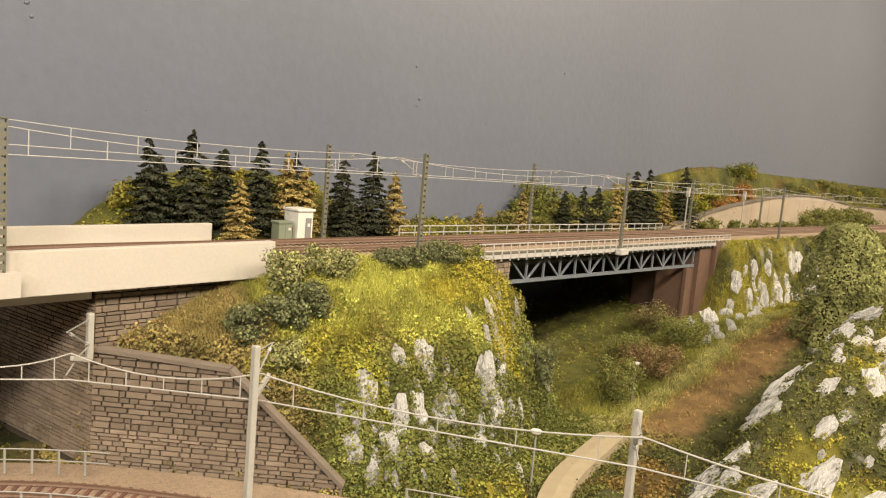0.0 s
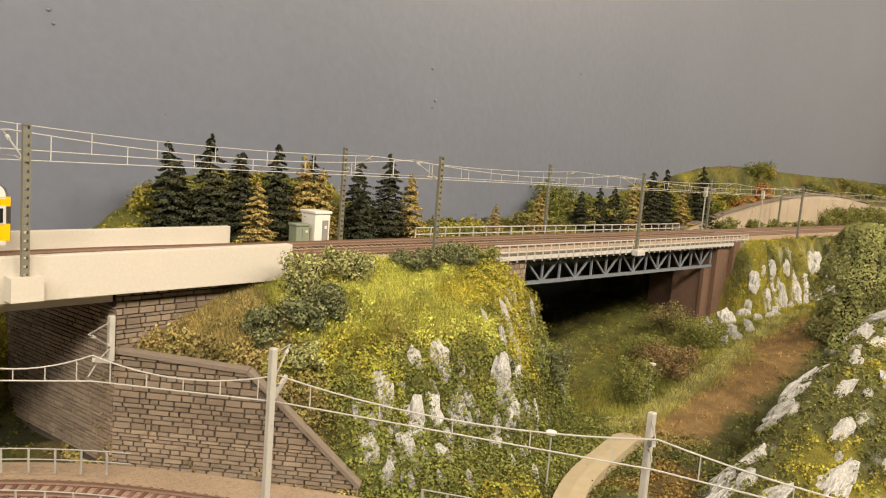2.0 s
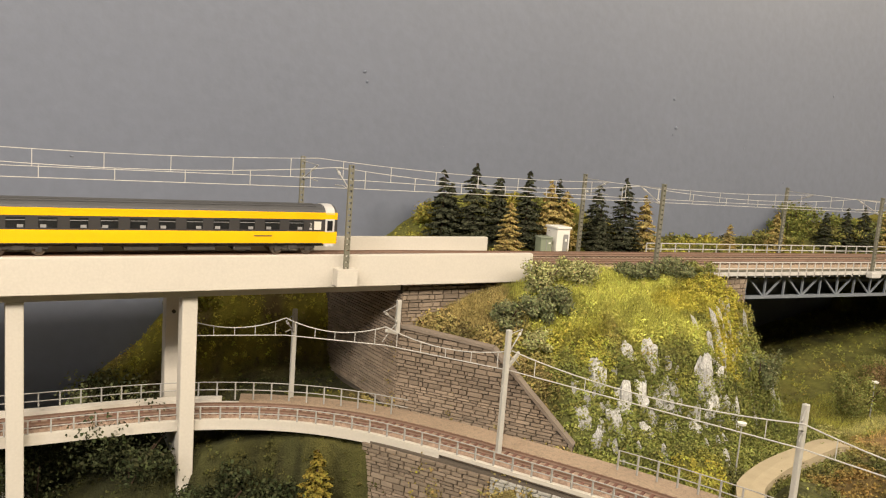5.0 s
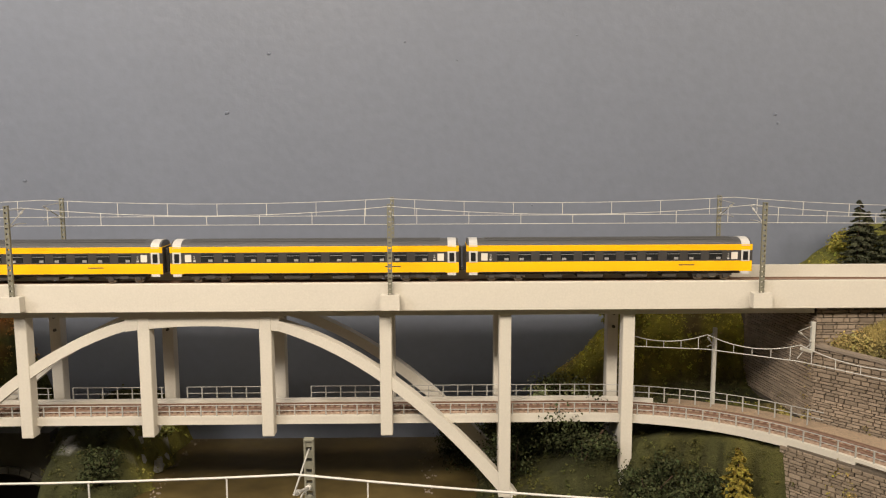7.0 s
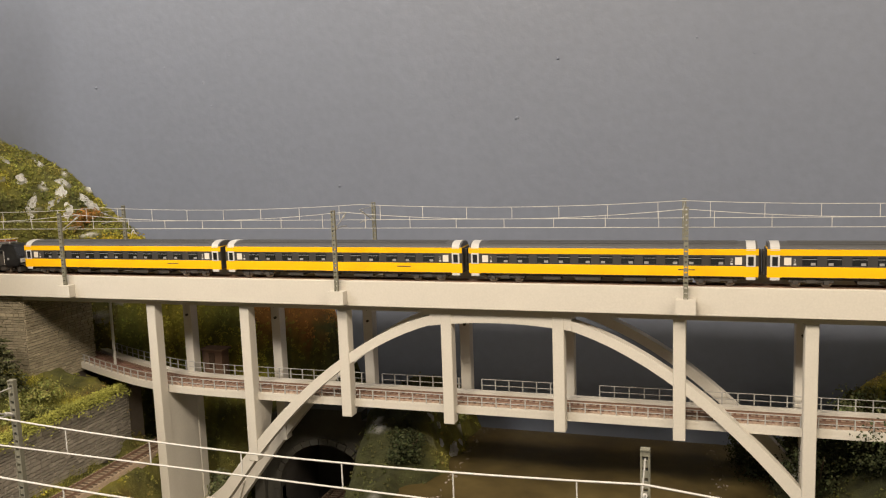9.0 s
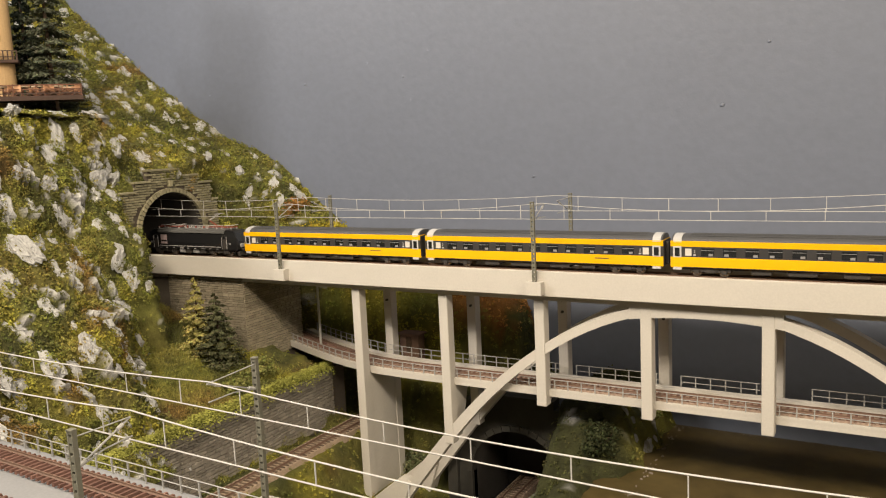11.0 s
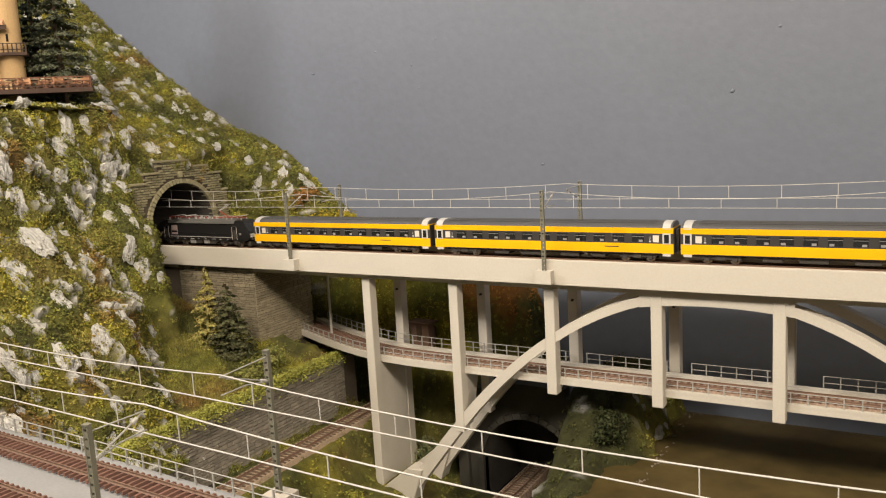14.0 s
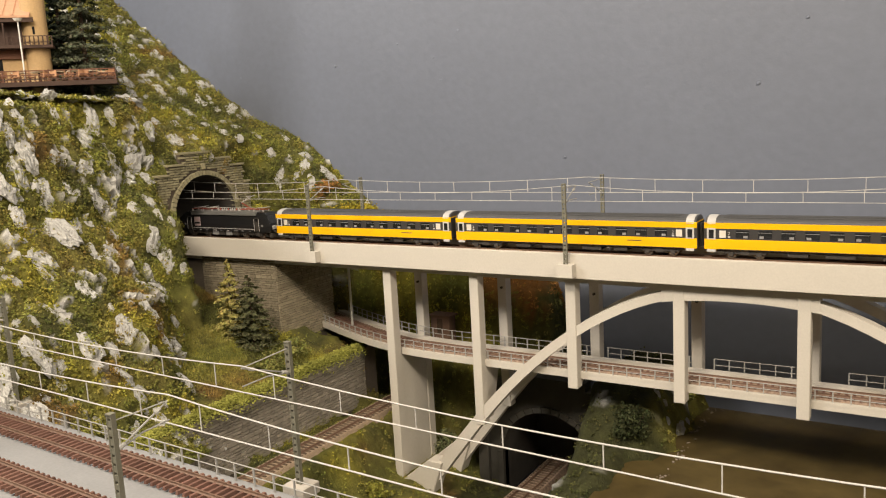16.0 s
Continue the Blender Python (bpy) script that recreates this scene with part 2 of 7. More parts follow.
tagged(part("paint_flecks", bm, M_WALL, smooth=True), "small lumps and flecks in the grey wall paint", "paint", kind="stuff")

# ---- upper arch bridge ----
X0, X1 = -0.96, 0.715
bridge = thing("arch_bridge", (COLS[4], 0, 1.08), "cream concrete double-track arch bridge with slender columns", "bridge")
bm = bmesh.new()
add_box(bm, X0, X1, -0.0055, 0.092, 1.3775, 1.388)
part("deck_slab", bm, M_CONC, bridge)
part("soffit_beam", box(X0, X1 - 0.14, 0.0003, 0.0895, 1.3685, 1.3773), M_CONC, bridge)
part("front_parapet", box(X0, X1, -0.0125, -0.005, 1.376, 1.4045, 0.0006), M_CONC, bridge)
MASTS = [-0.617, -0.241, 0.136, 0.511]
REAR_MASTS = [-0.617, -0.241, 0.133, 0.508]
edges = [-0.868] + [v for m in REAR_MASTS for v in (m - 0.012, m + 0.012)] + [0.726]
for a, b in zip(edges[::2], edges[1::2]):
    part("rear_parapet", box(a, b, 0.092, 0.098, 1.376, 1.4055, 0.0006), M_CONC, bridge)
part("rear_edge_beam", box(-0.868, X1, 0.0922, 0.098, 1.372, 1.388), M_CONC, bridge)


def bracket(x, y, s):
    """A hollow box bracket that carries a mast outside the parapet."""
    bm = bmesh.new()
    add_box(bm, x - 0.0095, x + 0.0095, y, y + s * 0.011, 1.3785, 1.3935)
    top = [f for f in bm.faces if f.normal.z > 0.9]
    r = bmesh.ops.inset_region(bm, faces=top, thickness=0.0016)
    bmesh.ops.translate(bm, verts=list({v for f in top for v in f.verts}), vec=(0, 0, -0.006))
    return bm


for x in MASTS:
    part("mast_bracket", bracket(x, -0.0123, -1), M_CONC, bridge)
for x in REAR_MASTS:
    part("mast_bracket", bracket(x, 0.096, 1), M_CONC, bridge)

CW, CD = 0.0125, 0.015             # column width and depth
ARCH_C = -0.0615


def arch_top(x):
    d = abs(x - ARCH_C)
    return 1.3755 - 1.86 * min(d, 0.33) ** 2 - 1.2276 * max(0.0, d - 0.33)


def column(x, y0, z0, z1, knee=0):
    bm = bmesh.new()
    add_box(bm, x, x + CW, y0, y0 + CD, z0, z1)
    bmesh.ops.bevel(bm, geom=bm.edges[:], offset=0.0007, segments=1, affect="EDGES")
    if knee:
        add_prism(bm, [(y0 + (CD if knee > 0 else 0), z0 + 0.002), (y0 + (CD if knee > 0 else 0), z0 + 0.012), (y0 + (CD if knee > 0 else 0) + knee * 0.022, z0 + 0.012)], "x", x + 0.0012, x + CW - 0.0012)
    return bm


for k, x in enumerate(COLS):
    for y0, s in ((0.0, 1), (0.074, -1)):
        low = {0: 1.02, 7: 1.02}.get(k, 1.24)
        if k in (1, 6):
            low = arch_top(x + CW / 2) - 0.02
        part("column", column(x, y0, low, 1.3686, s if k in (2, 3, 4, 5) else 0), M_CONC, bridge)
    for z in (1.354, 1.339):
        bm = bmesh.new()
        add_tube(bm, [(x + CW * 0.55, 0.0745, z), (x + CW * 0.55, 0.0712, z)], 0.0017, 8)
        part("insulator", bm, M_DARKIN, bridge, "small dark round insulator on a rear column")
    if k in (0, 7):
        bm = bmesh.new()
        add_prism(bm, [(CD, 1.2495), (0.074, 1.2495), (0.080, 1.02), (CD, 1.02)], "x", x + 0.001, x + CW - 0.001)
        part("pier_wall", bm, M_CONC, bridge)
    if k in (1, 6):
        bm = bmesh.new()
        zb = arch_top(x + CW / 2) - 0.015
        add_prism(bm, [(CD, 1.2495), (0.05, 1.2495), (CD + 0.012, zb), (CD, zb)], "x", x + 0.001, x + CW - 0.001)
        part("pier_wall", bm, M_CONC, bridge)

for y0 in (0.0, 0.074):
    bm = bmesh.new()
    n = 48
    outer, inner = [], []
    for i in range(n + 1):
        x = ARCH_C - 0.440 + 0.880 * i / n
        z = arch_top(x)
        slope = -3.72 * max(-0.33, min(0.33, x - ARCH_C))
        nn = Vector((-slope, 1)).normalized()
        th = 0.0102 + 0.0085 * (abs(x - ARCH_C) / 0.44) ** 3
        outer.append((x, z))
        inner.append((x - nn.x * th, z - nn.y * th))
    for a in range(n):
        q = [outer[a], outer[a + 1], inner[a + 1], inner[a]]
        lo = [bm.verts.new((p[0], y0 + 0.001, p[1])) for p in q]
        hi = [bm.verts.new((p[0], y0 + 0.016, p[1])) for p in q]
        bm.faces.new(lo[::-1])
        bm.faces.new(hi)
        for e in ((0, 1), (2, 3)):
            bm.faces.new((lo[e[0]], lo[e[1]], hi[e[1]], hi[e[0]]))
    bmesh.ops.remove_doubles(bm, verts=bm.verts, dist=1e-5)
    bmesh.ops.recalc_face_normals(bm, faces=bm.faces[:])
    part("arch_rib", bm, M_CONC, bridge)
    bm = bmesh.new()
    xs = [-0.138 + 0.158 * i / 12 for i in range(13)]
    add_prism(bm, [(xs[0], 1.3775)] + [(xs[-1], 1.3775)] + [(x, 1.3585 - 0.9 * (x - ARCH_C) ** 2) for x in xs[::-1]], "y", y0 + 0.0004, y0 + 0.0176)
    part("crown_wall", bm, M_CONC, bridge)
    for s in (-1, 1):
        xf = ARCH_C + s * 0.425
        bm = bmesh.new()
        add_prism(bm, [(xf - s * 0.052, 1.112), (xf - s * 0.030, 1.112), (xf + s * 0.030, 1.062), (xf + s * 0.044, 1.030), (xf + s * 0.030, 0.99), (xf - s * 0.010, 0.99)], "y", y0 - 0.003, y0 + 0.020)
        bmesh.ops.bevel(bm, geom=bm.edges[:], offset=0.001, segments=1, affect="EDGES")
        part("arch_footing", bm, M_CONC, bridge)

# ---- lower bridge deck ----
lower = thing("lower_track_bridge", (0, 0.037, 1.25), "cream concrete single-track deck curving below the arch bridge", "bridge")
deck_line = LOWER[:]
run = [p for p in deck_line if p.x < 0.588]
part("deck", sweep(run, [(-0.0298, -0.012), (0.0268, -0.012), (0.0268, -0.006), (-0.0298, -0.006)]), M_CONC, lower)
part("front_kerb", sweep([p for p in deck_line if p.y > -0.40], [(0.023, -0.0062), (0.027, -0.0062), (0.027, -0.003), (0.023, -0.003)]), M_CONC, lower)
part("rear_kerb", sweep([p for p in run if p.x < 0.43], [(-0.030, -0.0062), (-0.020, -0.0062), (-0.020, -0.001), (-0.030, -0.001)]), M_CONC, lower)

# ---- terrain ----
def s01(a, b, v):
    t = np.clip((v - a) / (b - a), 0, 1)
    return t * t * (3 - 2 * t)


def mixv(a, b, t):
    return a + (b - a) * t


def lower_front(x, y):
    """How far a place lies to the front of the lower line's curve on the right (positive in front)."""
    pts = np.array([(p.x, p.y) for p in LOWER[::3]])
    d = np.full(x.shape, 9.0)
    side = np.zeros(x.shape)
    for (ax, ay), (bx, by) in zip(pts[:-1], pts[1:]):
        ex, ey = bx - ax, by - ay
        t = np.clip(((x - ax) * ex + (y - ay) * ey) / (ex * ex + ey * ey), 0, 1)
        dx, dy = x - ax - t * ex, y - ay - t * ey
        dd = np.hypot(dx, dy)
        near = dd < d
        side = np.where(near, np.sign(-(ex * dy - ey * dx)), side)
        d = np.where(near, dd, d)
    return d * side


PATH_LINE = [(0.770, -0.268, 1.236), (0.800, -0.238, 1.236), (0.8235, -0.221, 1.236), (0.8775, -0.201, 1.236), (0.947, -0.1865, 1.236), (0.992, -0.1760, 1.233), (1.03, -0.168, 1.224)]


def ground_height(x, y, hollow=False):
    z = mixv(1.045, 1.12, s01(-0.22, -0.13, x))
    # hill behind the lower line, left
    near = 0.015 * s01(-0.50, -0.62, x)
    back = s01(0.094 + near, 0.172 + 2 * near, y) * (1 - s01(-0.40, -0.23, x))
    z = z + back * 0.325
    z = z + s01(-0.62, -0.95, x) * s01(0.02, 0.1, y) * 0.2
    # grassy bench between cliff and the stone wall of the bottom line
    z = mixv(z, 1.078, s01(-0.40, -0.49, x) * s01(0.16, 0.10, y))
    z = mixv(z, 1.150, s01(-0.505, -0.546, x) * s01(0.16, 0.10, y))
    bench = s01(-0.605, -0.612, x) * s01(0.10, 0.05, y)
    z = mixv(z, 1.237 + 0.35 * np.clip(-0.63 - x, 0, 0.3), bench)
    # mound between the valley tunnel and the pond
    mound = 1.110 + 0.058 * np.exp(-((x + 0.200) / 0.034) ** 2) + 0.012 * s01(-0.1, 0.2, y)
    z = np.where((x > -0.262) & (x < 0.1), np.maximum(z, mixv(z, mound, s01(-0.262, -0.235, x) * s01(-0.22, -0.05, y))), z)
    z = np.where((x > -0.262) & (x < -0.1), np.maximum(z, mixv(1.13, 1.225, s01(-0.125, -0.185, x) * s01(-0.04, 0.09, y) * s01(-0.262, -0.245, x))), z)
    # right bank below and behind the lower line
    z = mixv(z, 1.245, s01(0.075, 0.50, x))
    z = np.maximum(z, mixv(z, 1.362, s01(0.25, 0.53, x) * s01(0.128 + 0.05 * s01(0.42, 0.25, x), 0.185 + 0.03 * s01(0.45, 0.25, x), y)))
    f = lower_front(x, y)
    z = np.where((f > 0.026) & (x > 0.3), mixv(z, 1.175, s01(0.026, 0.032, f)), z)
    # right massif behind the wing wall
    d = ((x - 0.577) * 0.134 + y * 0.11) / 0.1734
    top = np.minimum(rail_top(x) - 0.010, 1.335 + 0.34 * (x - 0.58))
    yy = np.clip(-y - 0.0, 0, 1)
    flat = 0.03 * s01(0.72, 0.9, x)
    drop = 6.7 * np.clip(yy - flat, 0, 1) ** 2 * (1 + 2.2 * s01(0.84, 1.0, x))
    low = mixv(1.256, 1.205, s01(0.78, 1.0, x))
    hill = np.maximum(top - drop, low)
    floor = 1.205 + 0.055 * s01(1.1, 1.55, x) + 0.02 * s01(0.02, -0.2, y)
    gorge = s01(0.958, 1.008, x + 0.35 * (y + 0.05))
    hill = mixv(hill, floor, gorge)
    far = s01(1.545, 1.60, x)
    drop2 = np.clip(yy - 0.045, 0, 1) * 3.2
    plateau = np.maximum(rail_top(x) - 0.010 - drop2, floor)
    hill = mixv(hill, plateau, far)
    # bank behind the upper line
    cave = s01(1.0, 1.03, x) * s01(1.56, 1.53, x) if hollow else 0.0
    hill = np.maximum(hill, mixv(floor, rail_top(x) - 0.013, s01(0.095, 0.125, y) * s01(0.6, 0.74, x) * (1 - cave)))
    if hollow:
        hill = mixv(hill, floor, cave * s01(0.08, 0.1, y))
    # rocky ridge in front
    crest = 1.227 + 0.110 * s01(0.79, 1.20, x)
    yc = -0.318 + 0.03 * (x - 0.95)
    ridge = np.where(y > yc, mixv(floor, crest, s01(yc + 0.055, yc, y)), crest + 0.32 * (y - yc))
    hill = np.where((y < -0.12) & (x > 0.8), np.maximum(hill, ridge), hill)
    z = np.where((d > 0.012) & (x > 0.584), hill, z)
    # wooded bank at the wall
    z = z + s01(0.13, 0.215, y) * (0.050 * s01(0.585, 0.735, x) * s01(1.03, 0.90, x) + (0.030 * s01(1.28, 1.42, x) + 0.085 * s01(1.45, 2.1, x) + 0.012 * s01(0.7, 0.8, x)) * (1 - (s01(1.0, 1.03, x) * s01(1.56, 1.53, x) if hollow else 0.0)))
    # the footpath's bed
    d = np.full(x.shape, 9.0)
    for (ax, ay, _), (bx_, by_, _) in zip(PATH_LINE[:-1], PATH_LINE[1:]):
        ex, ey = bx_ - ax, by_ - ay
        t = np.clip(((x - ax) * ex + (y - ay) * ey) / (ex * ex + ey * ey), 0, 1)
        d = np.minimum(d, np.hypot(x - ax - t * ex, y - ay - t * ey))
    return mixv(z, np.minimum(z, 1.226), s01(0.036, 0.018, d))


def rail_top(x):
    return RAIL - 0.012 * np.clip(x - 0.6, 0, None)


def fbm(p, octaves=4):
    return noise.fractal(Vector(p), 0.9, 2.1, octaves)


ROCK = np.array((0.60, 0.592, 0.575))
MOSS, GREEN, DEEP = np.array((0.265, 0.240, 0.062)), np.array((0.240, 0.242, 0.055)), np.array((0.125, 0.130, 0.044))
YELLOW, GRASS, TAN, RUSSET = np.array((0.350, 0.315, 0.050)), np.array((0.385, 0.385, 0.085)), np.array((0.34, 0.265, 0.105)), np.array((0.25, 0.14, 0.05))
EARTH = np.array((0.46, 0.285, 0.12))


def band(v, a, b, soft):
    return smooth01((v - a) / soft) * smooth01((b - v) / soft)


def cover(p, nz, rocky, warm=0.0):
    """The flock colour at a place, in patches of green, yellow and brown with light and shade painted in near the
    bridge, and how much bare rock shows there.
    """
    x, y, z = p
    a = fbm((x * 11, y * 11, z * 11))
    b = fbm((x * 19 + 7, y * 19, z * 19), 3)
    base = mixv(MOSS, GREEN, smooth01(a * 1.2 + 0.5))
    base = mixv(base, DEEP, 0.8 * smooth01((a * 0.6 - b - 0.12) * 2.6))
    base = mixv(base, YELLOW, 0.85 * smooth01((b - 0.22 + warm) * 3.0))
    base = mixv(base, RUSSET, 0.7 * smooth01((-a - (0.42 if x > -0.2 else 0.34) + 0.5 * warm) * 3.0))
    if 0.55 < x < 1.06 and y > -0.2:
        wx, wz = x + 0.05 * b, z + 0.03 * a
        base = mixv(base, np.array((0.185, 0.200, 0.055)), 0.9 * smooth01((1.325 - wz) / 0.02))
        base = mixv(base, TAN, 0.85 * smooth01((0.695 - wx) / 0.03))
        base = mixv(base, np.array((0.315, 0.300, 0.050)), 0.9 * band(wx, 0.69, 0.755, 0.015) * band(wz, 1.285, 1.345, 0.012))
        base = mixv(base, GRASS * 1.28, 0.95 * band(wx, 0.69, 0.87, 0.02) * smooth01((wz - 1.328) / 0.012))
        base = mixv(base, YELLOW * 1.12, 0.95 * band(wx, 0.865, 0.99, 0.012) * smooth01((wz - 1.305 + 0.5 * (0.9 - wx)) / 0.012))
        if y > 0.1:
            base = mixv(GREEN, YELLOW, smooth01(b * 2 + 0.6)) * 1.15
    elif 1.54 < x < 1.9 and z > 1.22:
        base = mixv(base, YELLOW * 1.15, 0.85 * smooth01((b + 0.30) * 3))
    elif 1.0 <= x < 1.9 and y < 0.1:
        base = mixv(base, GREEN * 1.2, 0.7)
    # shade below the bridge put into the flock colour
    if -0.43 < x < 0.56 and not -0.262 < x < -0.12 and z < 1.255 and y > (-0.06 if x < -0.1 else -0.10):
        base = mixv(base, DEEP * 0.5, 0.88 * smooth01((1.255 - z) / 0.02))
    # deck shade painted on the bank's face, light on its rear
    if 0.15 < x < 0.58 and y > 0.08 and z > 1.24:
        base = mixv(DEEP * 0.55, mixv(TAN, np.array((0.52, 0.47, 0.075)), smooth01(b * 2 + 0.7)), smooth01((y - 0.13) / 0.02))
    # hill tones raised to paint in light that the deck keeps off
    if -0.70 < x < -0.2 and y > 0.08 and 1.2 < z < 1.40:
        wx = x + 0.05 * b
        base = mixv(base, mixv(np.array((0.30, 0.33, 0.07)), np.array((0.58, 0.52, 0.08)), smooth01(a * 1.5 + 0.6)), 0.92 * smooth01((-0.40 - wx) / 0.03))
        base = mixv(base, DEEP, 0.9 * smooth01((wx + 0.36) / 0.03))
        base = mixv(base, np.array((0.62, 0.27, 0.08)), 0.85 * band(wx, -0.46, -0.335, 0.02) * smooth01((z - 1.275 + 0.04 * a) / 0.015))
    # mound coloured as shaded in front and lit on its pond side
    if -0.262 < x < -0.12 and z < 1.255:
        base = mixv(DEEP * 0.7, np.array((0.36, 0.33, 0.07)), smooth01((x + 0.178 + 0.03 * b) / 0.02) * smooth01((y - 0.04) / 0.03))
    if x > 0.8 and y < -0.2:
        base = mixv(base, DEEP * 1.15, 0.8)
        base = mixv(base, YELLOW * 1.1, 0.9 * smooth01((b + 0.10) * 4) * smooth01((-0.322 - y) / 0.02))
        base = mixv(base, np.array((0.30, 0.19, 0.06)), 0.8 * band(x + 0.03 * a, 0.86, 0.99, 0.03) * band(y + 0.02 * b, -0.29, -0.215, 0.02))
    ey = y + 0.160 - 0.03 * (x - 1.2)
    bank = band(ey + 0.016 * b, -0.065, 0.012, 0.02) * smooth01((x - 0.99 + 0.06 * a) / 0.10) * smooth01((1.72 - x) / 0.05)
    base = mixv(base, EARTH * (1 + 0.25 * a), 0.92 * bank)
    base = mixv(base, np.array((0.40, 0.375, 0.135)), 0.92 * band(ey + 0.01 * b, 0.004, 0.040, 0.01) * band(x, 1.0, 1.7, 0.05))
    base = base * (0.90 + 0.42 * noise.noise(Vector((x * 75, y * 75, z * 75))) + 0.25 * noise.noise(Vector((x * 28, y * 28, z * 28))))
    if rocky <= 0:
        return base, 0.0, bank
    # outcrops, taller than wide, broken up by crevices
    big = rocky > 2.0
    f = 30 if big else 44 if x < 1.5 else 58
    g = 0.45 if x < 1.5 else 1.15
    c = noise.noise(Vector((x * f, y * f, z * f * g + 3))) + 0.45 * noise.noise(Vector((x * f * 2.7, y * f * 2.7, z * f * 2.4 * g)))
    if big:
        u, v = 0.6 * x + 0.8 * z, 0.6 * z - 0.8 * x
        c = noise.noise(Vector((u * 18, v * 46, y * 30))) + 0.4 * noise.noise(Vector((u * 40, v * 85, y * 60)))
    c += 0.30 * noise.noise(Vector((x * 130, y * 130, z * 60)))
    rock = smooth01((c - 0.36 + 0.30 * ((rocky - 1.0) if not big else 0.6)) * 9.0) * (1.0 if big else smooth01((0.97 - nz) * 6.0)) * (1 - bank)
    return base, rock, bank


def surface(name, grid, rocky_fn, amp, label, category, group="", kind="structure", warm_fn=None, keep=None, calm=None):
    """A sheet from a grid of places, roughened along its normals, with a colour for every corner."""
    nv, nu, _ = grid.shape
    du = np.gradient(grid, axis=1)
    dv = np.gradient(grid, axis=0)
    nrm = np.cross(du, dv)
    nrm /= np.linalg.norm(nrm, axis=2, keepdims=True) + 1e-12
    out = grid.copy()
    tone = np.zeros((nv, nu, 4))
    rockm = np.zeros((nv, nu))
    flock = np.zeros((nv, nu, 3))
    for j in range(nv):
        for i in range(nu):
            p = grid[j, i]
            nz = nrm[j, i, 2]
            r = rocky_fn(p)
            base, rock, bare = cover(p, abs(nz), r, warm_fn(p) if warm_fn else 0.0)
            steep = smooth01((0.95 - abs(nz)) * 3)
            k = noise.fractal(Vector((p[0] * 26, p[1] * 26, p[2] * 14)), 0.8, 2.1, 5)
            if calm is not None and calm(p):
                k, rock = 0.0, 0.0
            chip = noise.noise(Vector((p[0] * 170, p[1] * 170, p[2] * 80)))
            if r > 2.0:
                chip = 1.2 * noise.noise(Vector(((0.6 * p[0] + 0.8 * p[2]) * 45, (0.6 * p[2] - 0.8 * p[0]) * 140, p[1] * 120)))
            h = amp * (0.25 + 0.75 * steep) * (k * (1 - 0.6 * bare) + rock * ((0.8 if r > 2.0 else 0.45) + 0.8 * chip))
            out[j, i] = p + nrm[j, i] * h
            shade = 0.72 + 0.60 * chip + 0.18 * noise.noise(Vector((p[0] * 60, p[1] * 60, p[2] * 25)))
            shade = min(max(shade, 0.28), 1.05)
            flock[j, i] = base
            # half tone paints in the shade between the leaf tufts
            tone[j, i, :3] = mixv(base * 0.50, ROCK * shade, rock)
            rockm[j, i] = max(rock, 0.6 * bare)
    tone[..., 3] = 1
    me = bpy.data.meshes.new(name)
    idx = np.arange(nv * nu).reshape(nv, nu)
    quads = np.stack([idx[:-1, :-1], idx[:-1, 1:], idx[1:, 1:], idx[1:, :-1]], -1).reshape(-1, 4)
    if keep is not None:
        quads = quads[keep(grid.reshape(-1, 3)[quads].mean(1))]
    me.from_pydata(out.reshape(-1, 3).tolist(), [], quads.tolist())
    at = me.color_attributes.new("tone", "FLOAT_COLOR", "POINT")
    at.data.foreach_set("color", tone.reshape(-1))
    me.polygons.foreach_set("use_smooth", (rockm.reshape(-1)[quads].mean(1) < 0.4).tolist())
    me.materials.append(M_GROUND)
    ob = new(name, me)
    tagged(ob, label, category, group, kind)
    return out, flock, rockm, quads


